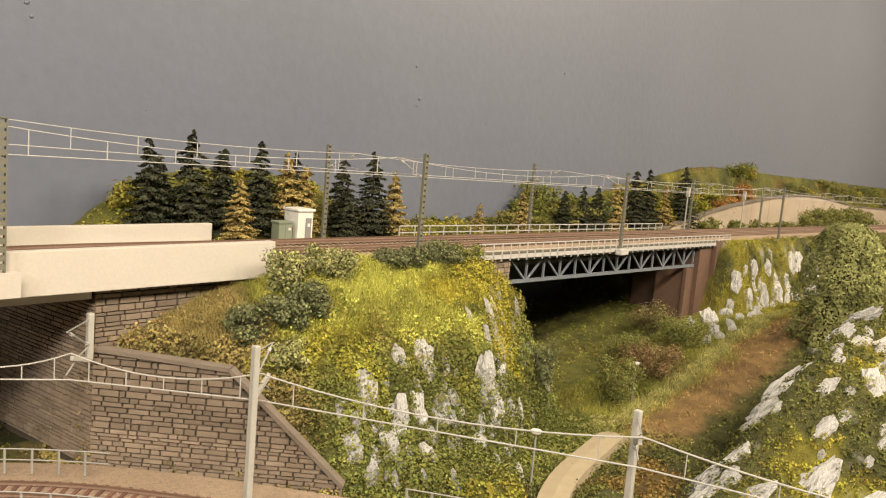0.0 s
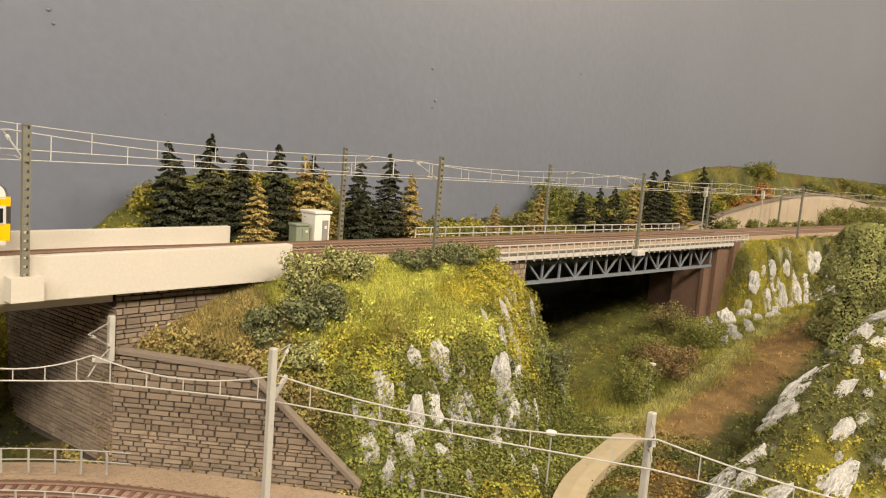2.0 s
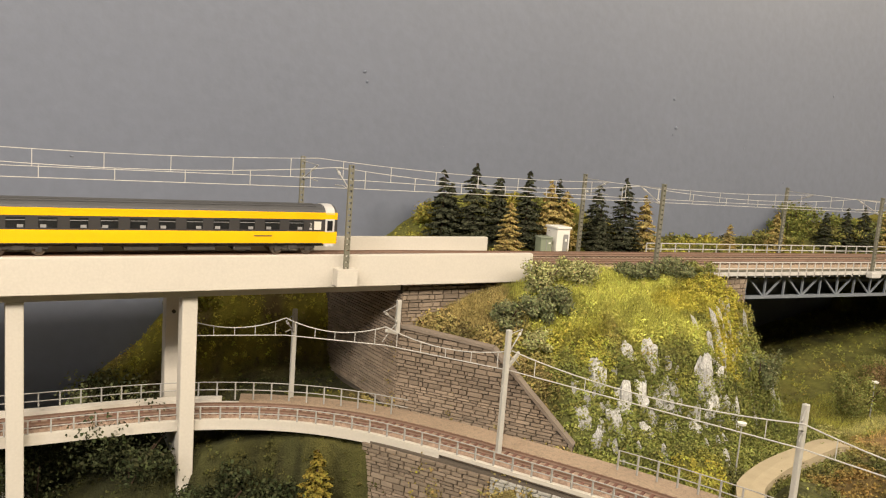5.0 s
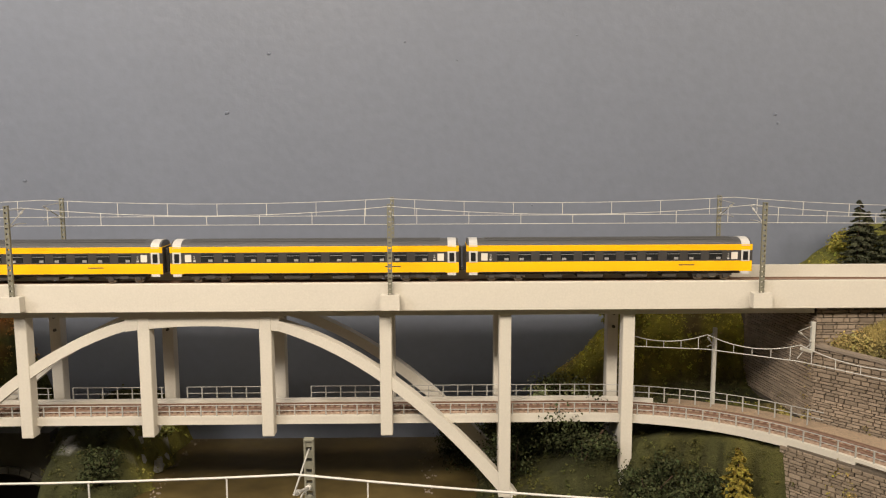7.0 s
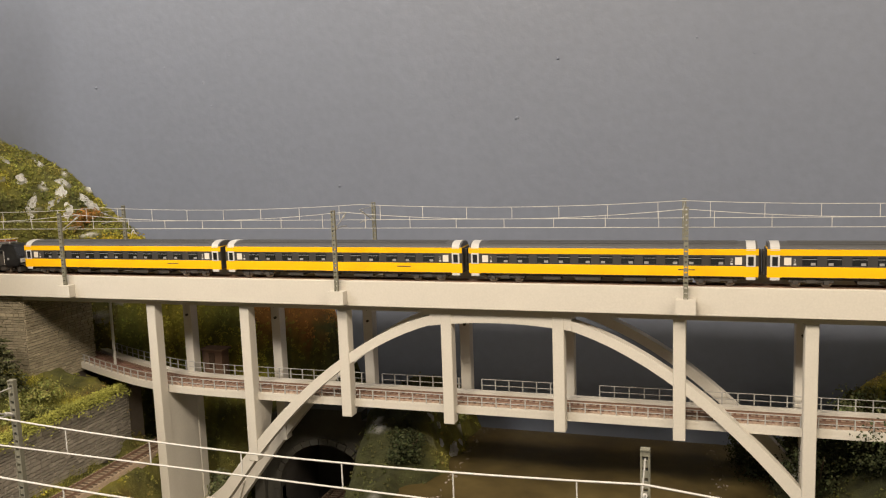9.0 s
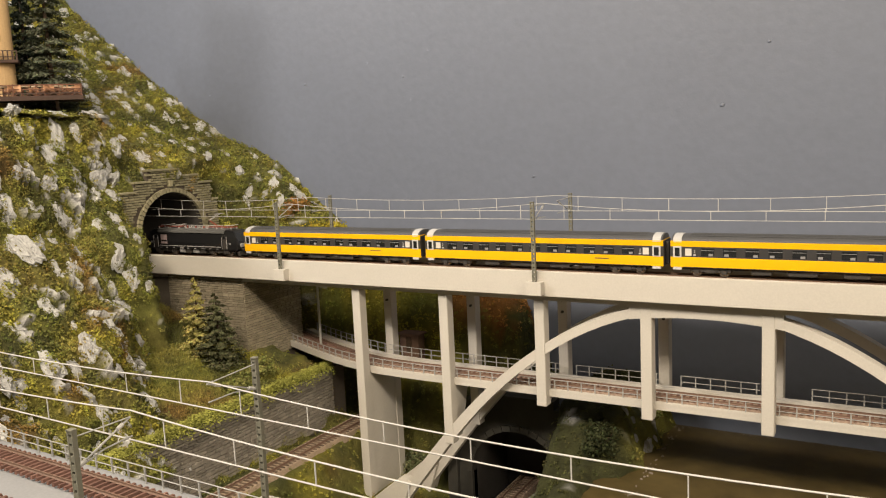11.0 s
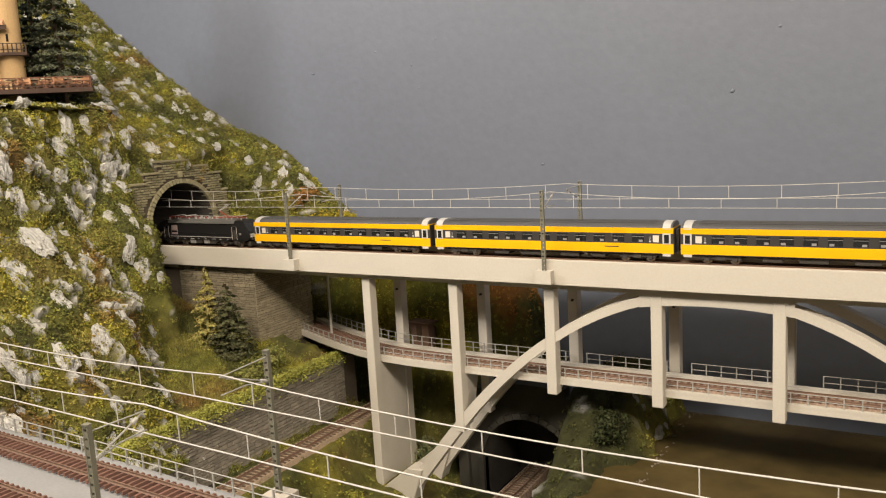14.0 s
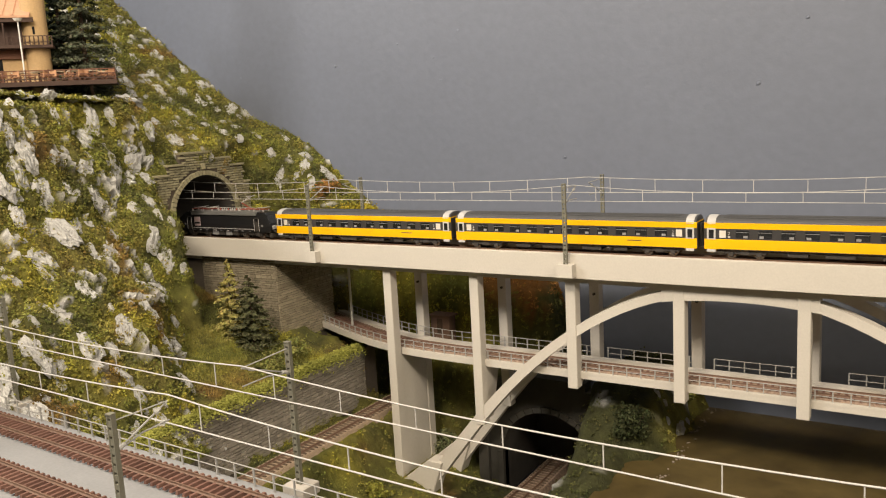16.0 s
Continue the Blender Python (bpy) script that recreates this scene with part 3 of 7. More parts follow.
def leaves(name, out, tone, rockm, quads, count, size, keep=None, lift=0.0021, seed=1, label="", category="foliage"):
    """Small leaf flakes strewn over a sheet, thin on bare rock."""
    rng = np.random.default_rng(seed)
    V = out.reshape(-1, 3)
    Q = V[quads]
    cen = Q.mean(1)
    nrm = np.cross(Q[:, 2] - Q[:, 0], Q[:, 3] - Q[:, 1])
    area = np.linalg.norm(nrm, axis=1) / 2
    nrm = nrm / (2 * area[:, None] + 1e-12)
    nrm[nrm[:, 2] < -0.2] *= -1
    R = rockm.reshape(-1)[quads].mean(1)
    wgt = area * np.clip(1 - 1.15 * R, 0.0, 1)
    if keep is not None:
        wgt = wgt * keep(cen)
    per = 10
    tufts = count // per
    pick = rng.choice(len(quads), tufts, p=wgt / wgt.sum())
    u, v = rng.random((2, tufts, 1))
    q = Q[pick]
    pos = (q[:, 0] * (1 - u) + q[:, 1] * u) * (1 - v) + (q[:, 3] * (1 - u) + q[:, 2] * u) * v
    clump = np.array([noise.noise((x * 70, y * 70, z * 70)) for x, y, z in pos.tolist()])[:, None]
    radius = lift * rng.uniform(0.8, 2.3, (tufts, 1)) * (1.0 + 1.0 * clump)
    col = tone.reshape(-1, 3)[quads[pick, 0]] * rng.uniform(0.86, 1.16, (tufts, 1)) * (1.04 + 0.26 * clump) * (1 + rng.normal(0, 0.05, (tufts, 3)))
    pick, pos, radius, col = (np.repeat(a, per, 0) for a in (pick, pos, radius, col))
    count = tufts * per
    ball = rng.normal(0, 1, (count, 3))
    ball *= rng.random((count, 1)) ** 0.4 / np.linalg.norm(ball, axis=1, keepdims=True)
    pos = pos + ball * radius + nrm[pick] * radius * 0.55
    col = col * rng.uniform(0.86, 1.14, (count, 1))
    out_dir = 0.6 * nrm[pick] + 0.7 * ball
    flakes(name, pos, out_dir, col, size, rng, label, category)


def flakes(name, pos, nrm, col, size, rng, label="", category="foliage", parent=None, spread=1.0):
    count = len(pos)
    d = nrm + rng.normal(0, 0.5 * spread, (count, 3))
    d /= np.linalg.norm(d, axis=1, keepdims=True)
    a = np.cross(d, rng.normal(0, 1, (count, 3)))
    a /= np.linalg.norm(a, axis=1, keepdims=True) + 1e-9
    b = np.cross(d, a)
    s = size * rng.uniform(0.55, 1.35, (count, 1))
    w = s * rng.uniform(0.45, 0.9, (count, 1))
    bend = d * s * 0.25
    verts = np.stack([pos - a * s * 0.5, pos + b * w * 0.5 + bend, pos + a * s * 0.5, pos - b * w * 0.5 + bend], 1).reshape(-1, 3)
    me = bpy.data.meshes.new(name)
    me.vertices.add(count * 4)
    me.vertices.foreach_set("co", verts.astype(np.float32).reshape(-1))
    me.loops.add(count * 4)
    me.loops.foreach_set("vertex_index", np.arange(count * 4, dtype=np.int32))
    me.polygons.add(count)
    me.polygons.foreach_set("loop_start", np.arange(0, count * 4, 4, dtype=np.int32))
    me.update(calc_edges=True)
    at = me.color_attributes.new("tone", "FLOAT_COLOR", "POINT")
    c4 = np.ones((count, 4, 4), np.float32)
    c4[:, :, :3] = np.clip(col, 0.004, 0.8)[:, None, :]
    at.data.foreach_set("color", c4.reshape(-1))
    me.materials.append(M_LEAF)
    ob = new(name, me)
    if parent is not None:
        ob.parent = parent
    else:
        tagged(ob, label, category, kind="stuff")
    return ob


ROCKS = []
for k in range(24):
    bm = bmesh.new()
    bmesh.ops.create_icosphere(bm, subdivisions=3 if k < 12 else 2, radius=0.5)
    for v in bm.verts:
        x, y, z = v.co
        low = noise.noise(Vector((x * 2.6 + 9 * k, y * 2.6, z * 1.5)))
        shard = noise.noise(Vector((x * 7 + 5 * k, y * 7, z * 2.2)))
        fine_n = noise.noise(Vector((x * 15 + 3 * k, y * 15, z * 5.5)))
        r = 0.88 + 0.65 * low + 0.42 * abs(shard) + 0.24 * fine_n
        v.co = Vector((x * r * (1.0 + 0.9 * max(0.0, abs(z) - 0.15)), y * (0.75 + 0.9 * r * abs(shard) + 0.32 * fine_n), z * (0.85 + 0.5 * low) + 0.14 * shard))
    rock_me = bpy.data.meshes.new("rock_outcrop")
    bm.to_mesh(rock_me)
    bm.free()
    rock_me.materials.append(M_ROCK)
    ROCKS.append(rock_me)


def outcrops(owner, sheet, count, seed, keep, wide, tall, gap, lean=(0, 0, 1), deep=0.6, sink=0.10, face=(0, 0, 0)):
    """Single pale rocks that stand out of a sheet, taller than wide, none nearer to another than the gap."""
    rng = random.Random(seed)
    out = sheet[0]
    nv, nu, _ = out.shape
    soft = out.copy()
    for _ in range(3):
        soft[1:-1, 1:-1] = (soft[:-2, 1:-1] + soft[2:, 1:-1] + soft[1:-1, :-2] + soft[1:-1, 2:]) / 4
    nrm = np.cross(np.gradient(soft, axis=1), np.gradient(soft, axis=0))
    nrm /= np.linalg.norm(nrm, axis=2, keepdims=True) + 1e-12
    room = np.array((0.2, -1.0, 1.55))
    flip = np.where(((room - out) * nrm).sum(2) < 0, -1.0, 1.0)
    places = [(Vector(out[j, i]), Vector(nrm[j, i] * flip[j, i])) for j in range(2, nv - 2) for i in range(2, nu - 2)]
    places = [q for q in places if keep(*q)]
    rng.shuffle(places)
    spots = []
    for p, n in places:
        if len(spots) >= count:
            break
        if any((p - q).length < gap * f for q, f in spots):
            continue
        big = rng.random() ** 1.6
        spots.append((p, 0.55 + 0.9 * big))
        w = wide[0] + (wide[1] - wide[0]) * big
        h = tall[0] + (tall[1] - tall[0]) * min(1.0, max(0.0, big + rng.uniform(-0.3, 0.3)))
        n = (n + Vector(face)).normalized()
        up = Vector(lean) + Vector((rng.gauss(0, 0.07), rng.gauss(0, 0.07), 0))
        up = up - n * n.dot(up)
        if up.length < 0.05:
            up = Vector((0, 1, 0)) - n * n.y
        up.normalize()
        m = Matrix((n.cross(up), n, up)).transposed().to_4x4()
        ob = new("rock_outcrop", ROCKS[rng.randrange(12) + (12 if w < 0.016 else 0)])
        ob.parent = owner
        ob.matrix_local = Matrix.Translation(p - n * (w * sink)) @ m @ Matrix.Rotation(rng.gauss(0, 0.10) + rng.choice((0.0, math.pi)), 4, "Y") @ Matrix.Diagonal((w, w * deep, h, 1))


gx = np.concatenate([np.arange(-1.05, 2.0, 0.0075), np.arange(2.0, 4.19, 0.02)])
gy = np.arange(-0.62, 0.2201, 0.0075)
GX, GY = np.meshgrid(gx, gy)
GZ = ground_height(GX, GY, True)
slope_rock = lambda p: ((0.6 if -0.27 < p[0] < -0.1 else 0.0) if p[0] < 0.5 else 0.8 if p[1] < -0.235 - 0.25 * max(0.0, 1.0 - p[0]) and p[0] > 0.88 else 0.0 if p[2] > 1.375 or p[1] > 0.09 or (p[2] > 1.335 and p[0] < 1.0) else 0.7 if p[0] > 1.5 else 0.0)
warm = lambda p: -0.1 if 0.6 < p[0] < 1.0 else 0.05
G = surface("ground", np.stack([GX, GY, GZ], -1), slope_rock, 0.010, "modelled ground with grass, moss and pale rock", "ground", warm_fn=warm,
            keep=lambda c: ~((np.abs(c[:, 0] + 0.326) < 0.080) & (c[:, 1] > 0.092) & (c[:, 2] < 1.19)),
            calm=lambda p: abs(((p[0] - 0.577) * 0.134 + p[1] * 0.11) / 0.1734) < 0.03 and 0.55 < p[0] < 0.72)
def seen(c):
    """How thickly the flock lies: thick where the slopes are near, thin where the grass stands or little shows."""
    x, y, z = c.T
    w = ((z > 1.15) | (x < -0.15)) * (x < 4.0) * 1.0
    w = w * np.where((x > 1.6) & ((y > 0.0) | (x > 2.1)), 0.4, 1.0) * np.where(x > 2.3, 0.45, 1.0) * np.where((x > 1.9) & (y < -0.05), 0.05, 1.0)
    w = w * np.where((y > 0.1) & (x > -0.2), 0.6, 1.0) * np.where((y > 0.1) & (x < -0.2) & (z > 1.22), 2.2, 1.0)
    w = w * np.where((y < -0.25) & (x > 0.86) & (x < 1.6) & (y > -0.46), 4.5, 1.0) * np.where((y > 0.1) & (x > 0.15) & (x < 0.58), 4.0, 1.0)
    return w * np.where((x > 0.69) & (x < 0.87) & (y < 0.0) & (z > 1.340), 0.35, 1.0) * np.where((x > 0.55) & (x < 1.05) & (y < 0.02) & (y > -0.24), 0.25, 1.0)


hillside = lambda c: ((c[:, 0] > 0.55) & (c[:, 0] < 1.06) & (c[:, 1] < 0.02) & (c[:, 1] > -0.24) & (c[:, 2] > 1.2)) * np.where((c[:, 0] < 0.87) & (c[:, 2] > 1.340), 0.2, 1.0)
ground_ob = bpy.data.objects["ground"]
near_any = lambda p, spots, r: any((p.x - x) ** 2 + (p.y - y) ** 2 + (p.z - z) ** 2 < r * r for x, y, z in spots)
HILL_ROCKS = [(0.734, -0.119, 1.293), (0.720, -0.128, 1.275), (0.791, -0.114, 1.312), (0.703, -0.125, 1.280), (0.760, -0.130, 1.270), (0.812, -0.139, 1.272), (0.845, -0.140, 1.285)]
HILL_EDGE = [(0.874, -0.108, 1.320), (0.927, -0.079, 1.330), (0.922, -0.105, 1.295), (0.862, -0.147, 1.275), (0.833, -0.155, 1.255), (0.960, -0.100, 1.265)]
outcrops(ground_ob, G, 30, 24, lambda p, n: 0.69 < p.x and p.z > 1.235 and n.z < 0.93 and near_any(p, HILL_ROCKS, 0.024), (0.007, 0.017), (0.016, 0.046), 0.015, deep=0.55, sink=0.04, face=(-0.5, -0.8, 0.1))
outcrops(ground_ob, G, 34, 29, lambda p, n: p.z > 1.235 and n.z < 0.95 and near_any(p, HILL_EDGE, 0.028), (0.004, 0.009), (0.022, 0.056), 0.013, deep=0.6, sink=0.04, face=(-0.5, -0.8, 0.1))
outcrops(ground_ob, G, 60, 27, lambda p, n: 0.70 < p.x < 1.0 and p.y < -0.05 and 1.235 < p.z < 1.305 and n.z < 0.95 and p.y > -0.2, (0.003, 0.006), (0.010, 0.026), 0.013, deep=0.5, sink=0.05, face=(-0.5, -0.8, 0.1))
outcrops(ground_ob, G, 7, 31, lambda p, n: -0.195 < p.x < -0.145 and 0.04 < p.y < 0.15 and p.z > 1.165, (0.006, 0.011), (0.012, 0.026), 0.020, sink=0.0, face=(0.4, -1.2, 0))
outcrops(ground_ob, G, 60, 25, lambda p, n: 0.90 < p.x < 1.50 and -0.46 < p.y < -0.275 and p.z > 1.235, (0.013, 0.024), (0.040, 0.074), 0.024, lean=(0.50, -0.30, 0.62), deep=0.55, sink=0.10, face=(-0.7, -0.25, 0.4))
outcrops(ground_ob, G, 50, 28, lambda p, n: 0.90 < p.x < 1.50 and -0.46 < p.y < -0.262 and p.z > 1.23, (0.005, 0.011), (0.014, 0.034), 0.024, lean=(0.50, -0.30, 0.62), deep=0.7, sink=0.10, face=(-0.7, -0.25, 0.4))
outcrops(ground_ob, G, 54, 26, lambda p, n: 1.62 < p.x < 2.05 and 1.25 < p.z < 1.335 and p.y < 0 and n.z < 0.92, (0.014, 0.030), (0.030, 0.066), 0.021, sink=0.10, face=(-0.6, -0.6, 0.1))
outcrops(ground_ob, G, 18, 30, lambda p, n: 1.38 < p.x < 1.62 and -0.115 < p.y < -0.045, (0.012, 0.022), (0.022, 0.048), 0.028, sink=0.0, face=(-1.5, -1.5, 0.1))
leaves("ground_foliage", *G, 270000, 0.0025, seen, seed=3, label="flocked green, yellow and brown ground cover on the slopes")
leaves("hill_foliage", *G, 170000, 0.0023, hillside, lift=0.0024, seed=8, label="leafy green and yellow foliage mat on the rocky hill")


def blades(name, out, tone, rockm, quads, count, length, keep, seed, label):
    """Upright grass fibres on a sheet."""
    rng = np.random.default_rng(seed)
    Q = out.reshape(-1, 3)[quads]
    cen = Q.mean(1)
    w = np.linalg.norm(np.cross(Q[:, 2] - Q[:, 0], Q[:, 3] - Q[:, 1]), axis=1) * np.clip(1 - 1.6 * rockm.reshape(-1)[quads].mean(1), 0, 1) * keep(cen)
    pick = rng.choice(len(quads), count, p=w / w.sum())
    u, v = rng.random((2, count, 1))
    q = Q[pick]
    pos = (q[:, 0] * (1 - u) + q[:, 1] * u) * (1 - v) + (q[:, 3] * (1 - u) + q[:, 2] * u) * v
    lean = np.stack([rng.normal(0, 0.45, count), rng.normal(0, 0.45, count), np.ones(count)], 1)
    tip = pos + lean * length * rng.uniform(0.5, 1.2, (count, 1))
    ang = rng.uniform(0, 6.283, count)
    side = np.stack([np.cos(ang), np.sin(ang), 0 * ang], 1) * 0.00028
    verts = np.stack([pos - side, pos + side, tip], 1).reshape(-1, 3)
    me = bpy.data.meshes.new(name)
    me.from_pydata(verts.tolist(), [], np.arange(count * 3).reshape(-1, 3).tolist())
    at = me.color_attributes.new("tone", "FLOAT_COLOR", "POINT")
    c4 = np.ones((count, 3, 4), np.float32)
    c4[:, :, :3] = (tone.reshape(-1, 3)[quads[pick, 0]] * rng.uniform(0.85, 1.35, (count, 1)))[:, None, :]
    at.data.foreach_set("color", c4.reshape(-1))
    me.materials.append(M_LEAF)
    tagged(new(name, me), label, "grass", kind="stuff")


grassy = lambda c: (((c[:, 0] > 0.62) & (c[:, 0] < 0.90) & (c[:, 1] < 0.0) & (c[:, 1] > -0.13) & (c[:, 2] > 1.335)) * 3.0 + ((c[:, 0] > 1.02) & (c[:, 0] < 1.75) & (c[:, 1] < -0.03) & (c[:, 1] > -0.21)) * 0.9 + ((c[:, 0] < -0.60) & (c[:, 1] < 0.0) & (c[:, 1] > -0.2)) * 1.5)
blades("grass_blades", *G, 110000, 0.0066, grassy, 17, "short upright grass fibres on the hilltop, valley and bench")

# the wooded bank behind the truss bridge, hollow underneath
bx = np.arange(0.985, 1.585, 0.0075)
by = np.concatenate([[0.106, 0.1005, 0.099], np.arange(0.101, 0.2201, 0.0075)])
BX, BY = np.meshgrid(bx, by)
BZ = ground_height(BX, np.maximum(BY, 0.125))
BZ[0] -= 0.035
BZ[1] -= 0.022
B = surface("rear_bank", np.stack([BX, BY, BZ], -1), lambda p: 0.0, 0.004, "grassy bank behind the truss bridge", "ground", warm_fn=lambda p: 0.1)
leaves("bank_foliage", *B, 16000, 0.0038, None, seed=4, label="green and yellow flock on the bank behind the truss bridge")

# ---- the cliff on the left ----
FACE = [(-0.80, -0.75), (-0.765, -0.56), (-0.775, -0.40), (-0.80, -0.24), (-0.845, -0.115), (-0.870, -0.060), (-0.895, -0.037), (-0.98, -0.036)]
FOOT = [(-0.64, -0.75), (-0.62, -0.56), (-0.605, -0.40), (-0.615, -0.25), (-0.725, -0.15), (-0.835, -0.062), (-0.885, -0.038), (-0.98, -0.036)]


def resample(pts, n):
    p = np.array([np.interp(np.linspace(0, len(pts) - 1, n), range(len(pts)), [q[k] for q in pts]) for k in (0, 1)]).T
    for _ in range(6):
        p[1:-1] = (p[:-2] + p[1:-1] + p[2:]) / 3
    return [Vector((x, y, 0)) for x, y in p]


plan, foot = resample(FACE, 165), resample(FOOT, 165)
zs = np.arange(1.20, 1.68, 0.005)
grid = np.zeros((len(zs), len(plan), 3))
for i, p in enumerate(plan):
    d = plan[min(i + 1, len(plan) - 1)] - plan[max(i - 1, 0)]
    inward = Vector((-d.y, d.x, 0)).normalized()
    end = smooth01((len(plan) - 1 - i) / 80)
    for j, z in enumerate(zs):
        t = max(z - 1.34, 0.0)
        setback = 0.16 * t + 0.55 * t * t
        over = max(0.0, z - 1.612)
        q = p + inward * (setback * (0.04 + 0.96 * end) + 3.5 * over)
        q = q.lerp(foot[i], max(0.0, (1.46 - z) / 0.22))
        grid[j, i] = (q.x, q.y, z - 0.75 * over)
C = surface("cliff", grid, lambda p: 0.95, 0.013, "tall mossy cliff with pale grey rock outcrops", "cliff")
leaves("cliff_foliage", *C, 250000, 0.0027, None, seed=5, label="moss, grass and ivy flock clinging to the cliff")

outcrops(bpy.data.objects["cliff"], C, 250, 21, lambda p, n: n.z < 0.8, (0.012, 0.031), (0.022, 0.062), 0.027)
outcrops(bpy.data.objects["cliff"], C, 160, 22, lambda p, n: n.z < 0.9, (0.005, 0.011), (0.010, 0.024), 0.017)

# the mountain over the tunnel mouth, up to the backdrop wall
def ridge_x(z):
    """Where the mountain's edge meets the backdrop wall at a height."""
    return float(np.interp(z, (1.05, 1.433, 1.487, 1.547, 1.581, 1.62, 1.713, 1.836, 1.95), (-0.60, -0.690, -0.757, -0.840, -0.935, -1.000, -1.138, -1.298, -1.45)))


ys = np.arange(-0.205, 0.2225, 0.005)
zs = np.arange(1.05, 1.93, 0.005)
grid = np.zeros((len(zs), len(ys), 3))
for j, z in enumerate(zs):
    for i, y in enumerate(ys):
        x = ridge_x(z) - (WALL_Y - y) * 0.36
        out = max(y - 0.128, (-0.062 - y) * 2.0, z - 1.53, 0.0)
        grid[j, i] = (mixv(x, min(x, -0.880), smooth01(1 - out / 0.055)), y, z)


def not_mouth(c):
    y, z = c[:, 1], c[:, 2]
    inside = (y > -0.056) & (y < 0.122) & (z < 1.479)
    inside |= (y > -0.056) & (y < 0.092) & (z < 1.497)
    inside |= (y > -0.036) & (y < 0.064) & (z < 1.515)
    return ~(inside & (z > 1.34))


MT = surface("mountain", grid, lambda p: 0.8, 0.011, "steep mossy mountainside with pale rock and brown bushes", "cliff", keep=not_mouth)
leaves("mountain_foliage", *MT, 150000, 0.0027, lambda c: (c[:, 2] > 1.36) + 0.15 * (c[:, 2] > 1.2), seed=6, label="moss, grass and brown bushes on the mountainside")

outcrops(bpy.data.objects["mountain"], MT, 250, 23, lambda p, n: p.z > 1.36 and not_mouth(np.array([p]))[0] and not (-0.07 < p.y < 0.15 and p.z < 1.55), (0.009, 0.022), (0.018, 0.046), 0.025)

# ---- water ----
tagged(part("pond_water", box(-0.19, 0.36, -0.7, WALL_Y, 1.10, 1.157), M_WATER), "still brown pond water below the bridge", "water", kind="structure")

rng = random.Random(5)
for n, place in ((45, lambda: (-0.134 + rng.gauss(0, 0.003), rng.uniform(-0.02, 0.215))), (50, lambda: (0.172 + rng.gauss(0, 0.005), rng.uniform(0.04, 0.215))), (60, lambda: (rng.uniform(-0.14, 0.17), 0.2165 - abs(rng.gauss(0, 0.002))))):
    bm = bmesh.new()
    for _ in range(n):
        x, y = place()
        r = rng.uniform(0.0008, 0.0020) * (0.6 if y > 0.21 else 1.0)
        m = Matrix.Translation((x, y, 1.1575)) @ Matrix.Rotation(rng.uniform(0, 6), 4, "Z") @ Matrix.Diagonal((r, r * rng.uniform(0.6, 1), r * 0.7, 1))
        bmesh.ops.create_icosphere(bm, subdivisions=1, radius=1.0, matrix=m)
    tagged(part("shore_pebbles", bm, M_STONE_CAP), "small pale pebbles along the pond's edge", "pebbles", kind="stuff")

# ---- tracks ----
RAIL_SEC = [(-0.0011, -0.0025), (0.0011, -0.0025), (0.0004, -0.0015), (0.0004, -0.0008), (0.00055, 0), (-0.00055, 0), (-0.0004, -0.0008), (-0.0004, -0.0015)]


def lay_track(name, line, label, sleeper_mat, bed=None, bed_sec=None, spacing=0.0072, keep=lambda p: True):
    """A track: bed, two rails and sleepers, laid along a plan line of rail-top points."""
    mid = line[len(line) // 2]
    tr = thing(name, (mid.x, mid.y, mid.z), label, "track", "tracks")
    for s in (-0.00825, 0.00825):
        part("rail", sweep(shifted(line, s), RAIL_SEC), M_RAIL, tr)
    if bed:
        part("track_bed", sweep(line, bed_sec), bed, tr)
    me = None
    dist, nxt = 0.0, 0.0
    for a, b in zip(line, line[1:]):
        seg = (b - a).length
        while nxt <= dist + seg:
            p = a.lerp(b, (nxt - dist) / seg)
            nxt += spacing
            if not keep(p):
                continue
            if me is None:
                bm = bmesh.new()
                add_box(bm, -0.0015, 0.0015, -0.015, 0.015, -0.0048, -0.0022)
                top = [v for v in bm.verts if v.co.z > -0.003]
                bmesh.ops.scale(bm, vec=(0.75, 0.97, 1), verts=top)
                me = bpy.data.meshes.new("sleeper")
                bm.to_mesh(me)
                bm.free()
                me.materials.append(sleeper_mat)
            ob = new("sleeper", me)
            ob.parent = tr
            d = b - a
            ob.matrix_local = Matrix.Translation(p - mid) @ Matrix.Rotation(math.atan2(d.y, d.x), 4, "Z")
        dist += seg
    return tr


def straight(x0, x1, y, zf, step=0.05):
    n = int((x1 - x0) / step)
    return [Vector((x0 + (x1 - x0) * i / n, y, zf(x0 + (x1 - x0) * i / n))) for i in range(n + 1)]


BED = [(-0.021, -0.0125), (0.021, -0.0125), (0.017, -0.0034), (-0.017, -0.0034)]
for y in TRACK_Y:
    lay_track("upper_track", straight(-1.05, 4.15, y, rail_z), "rusty model track on tan ballast on the upper line", M_SLEEPER_W, M_BALLAST_G, BED, keep=lambda p: 0.55 < p.x < 1.65)
lay_track("lower_track", LOWER, "rusty model track on pinkish brown ballast on the lower line", M_SLEEPER, M_BALLAST, [(-0.018, -0.0075), (0.018, -0.0075), (0.015, -0.0032), (-0.015, -0.0032)])

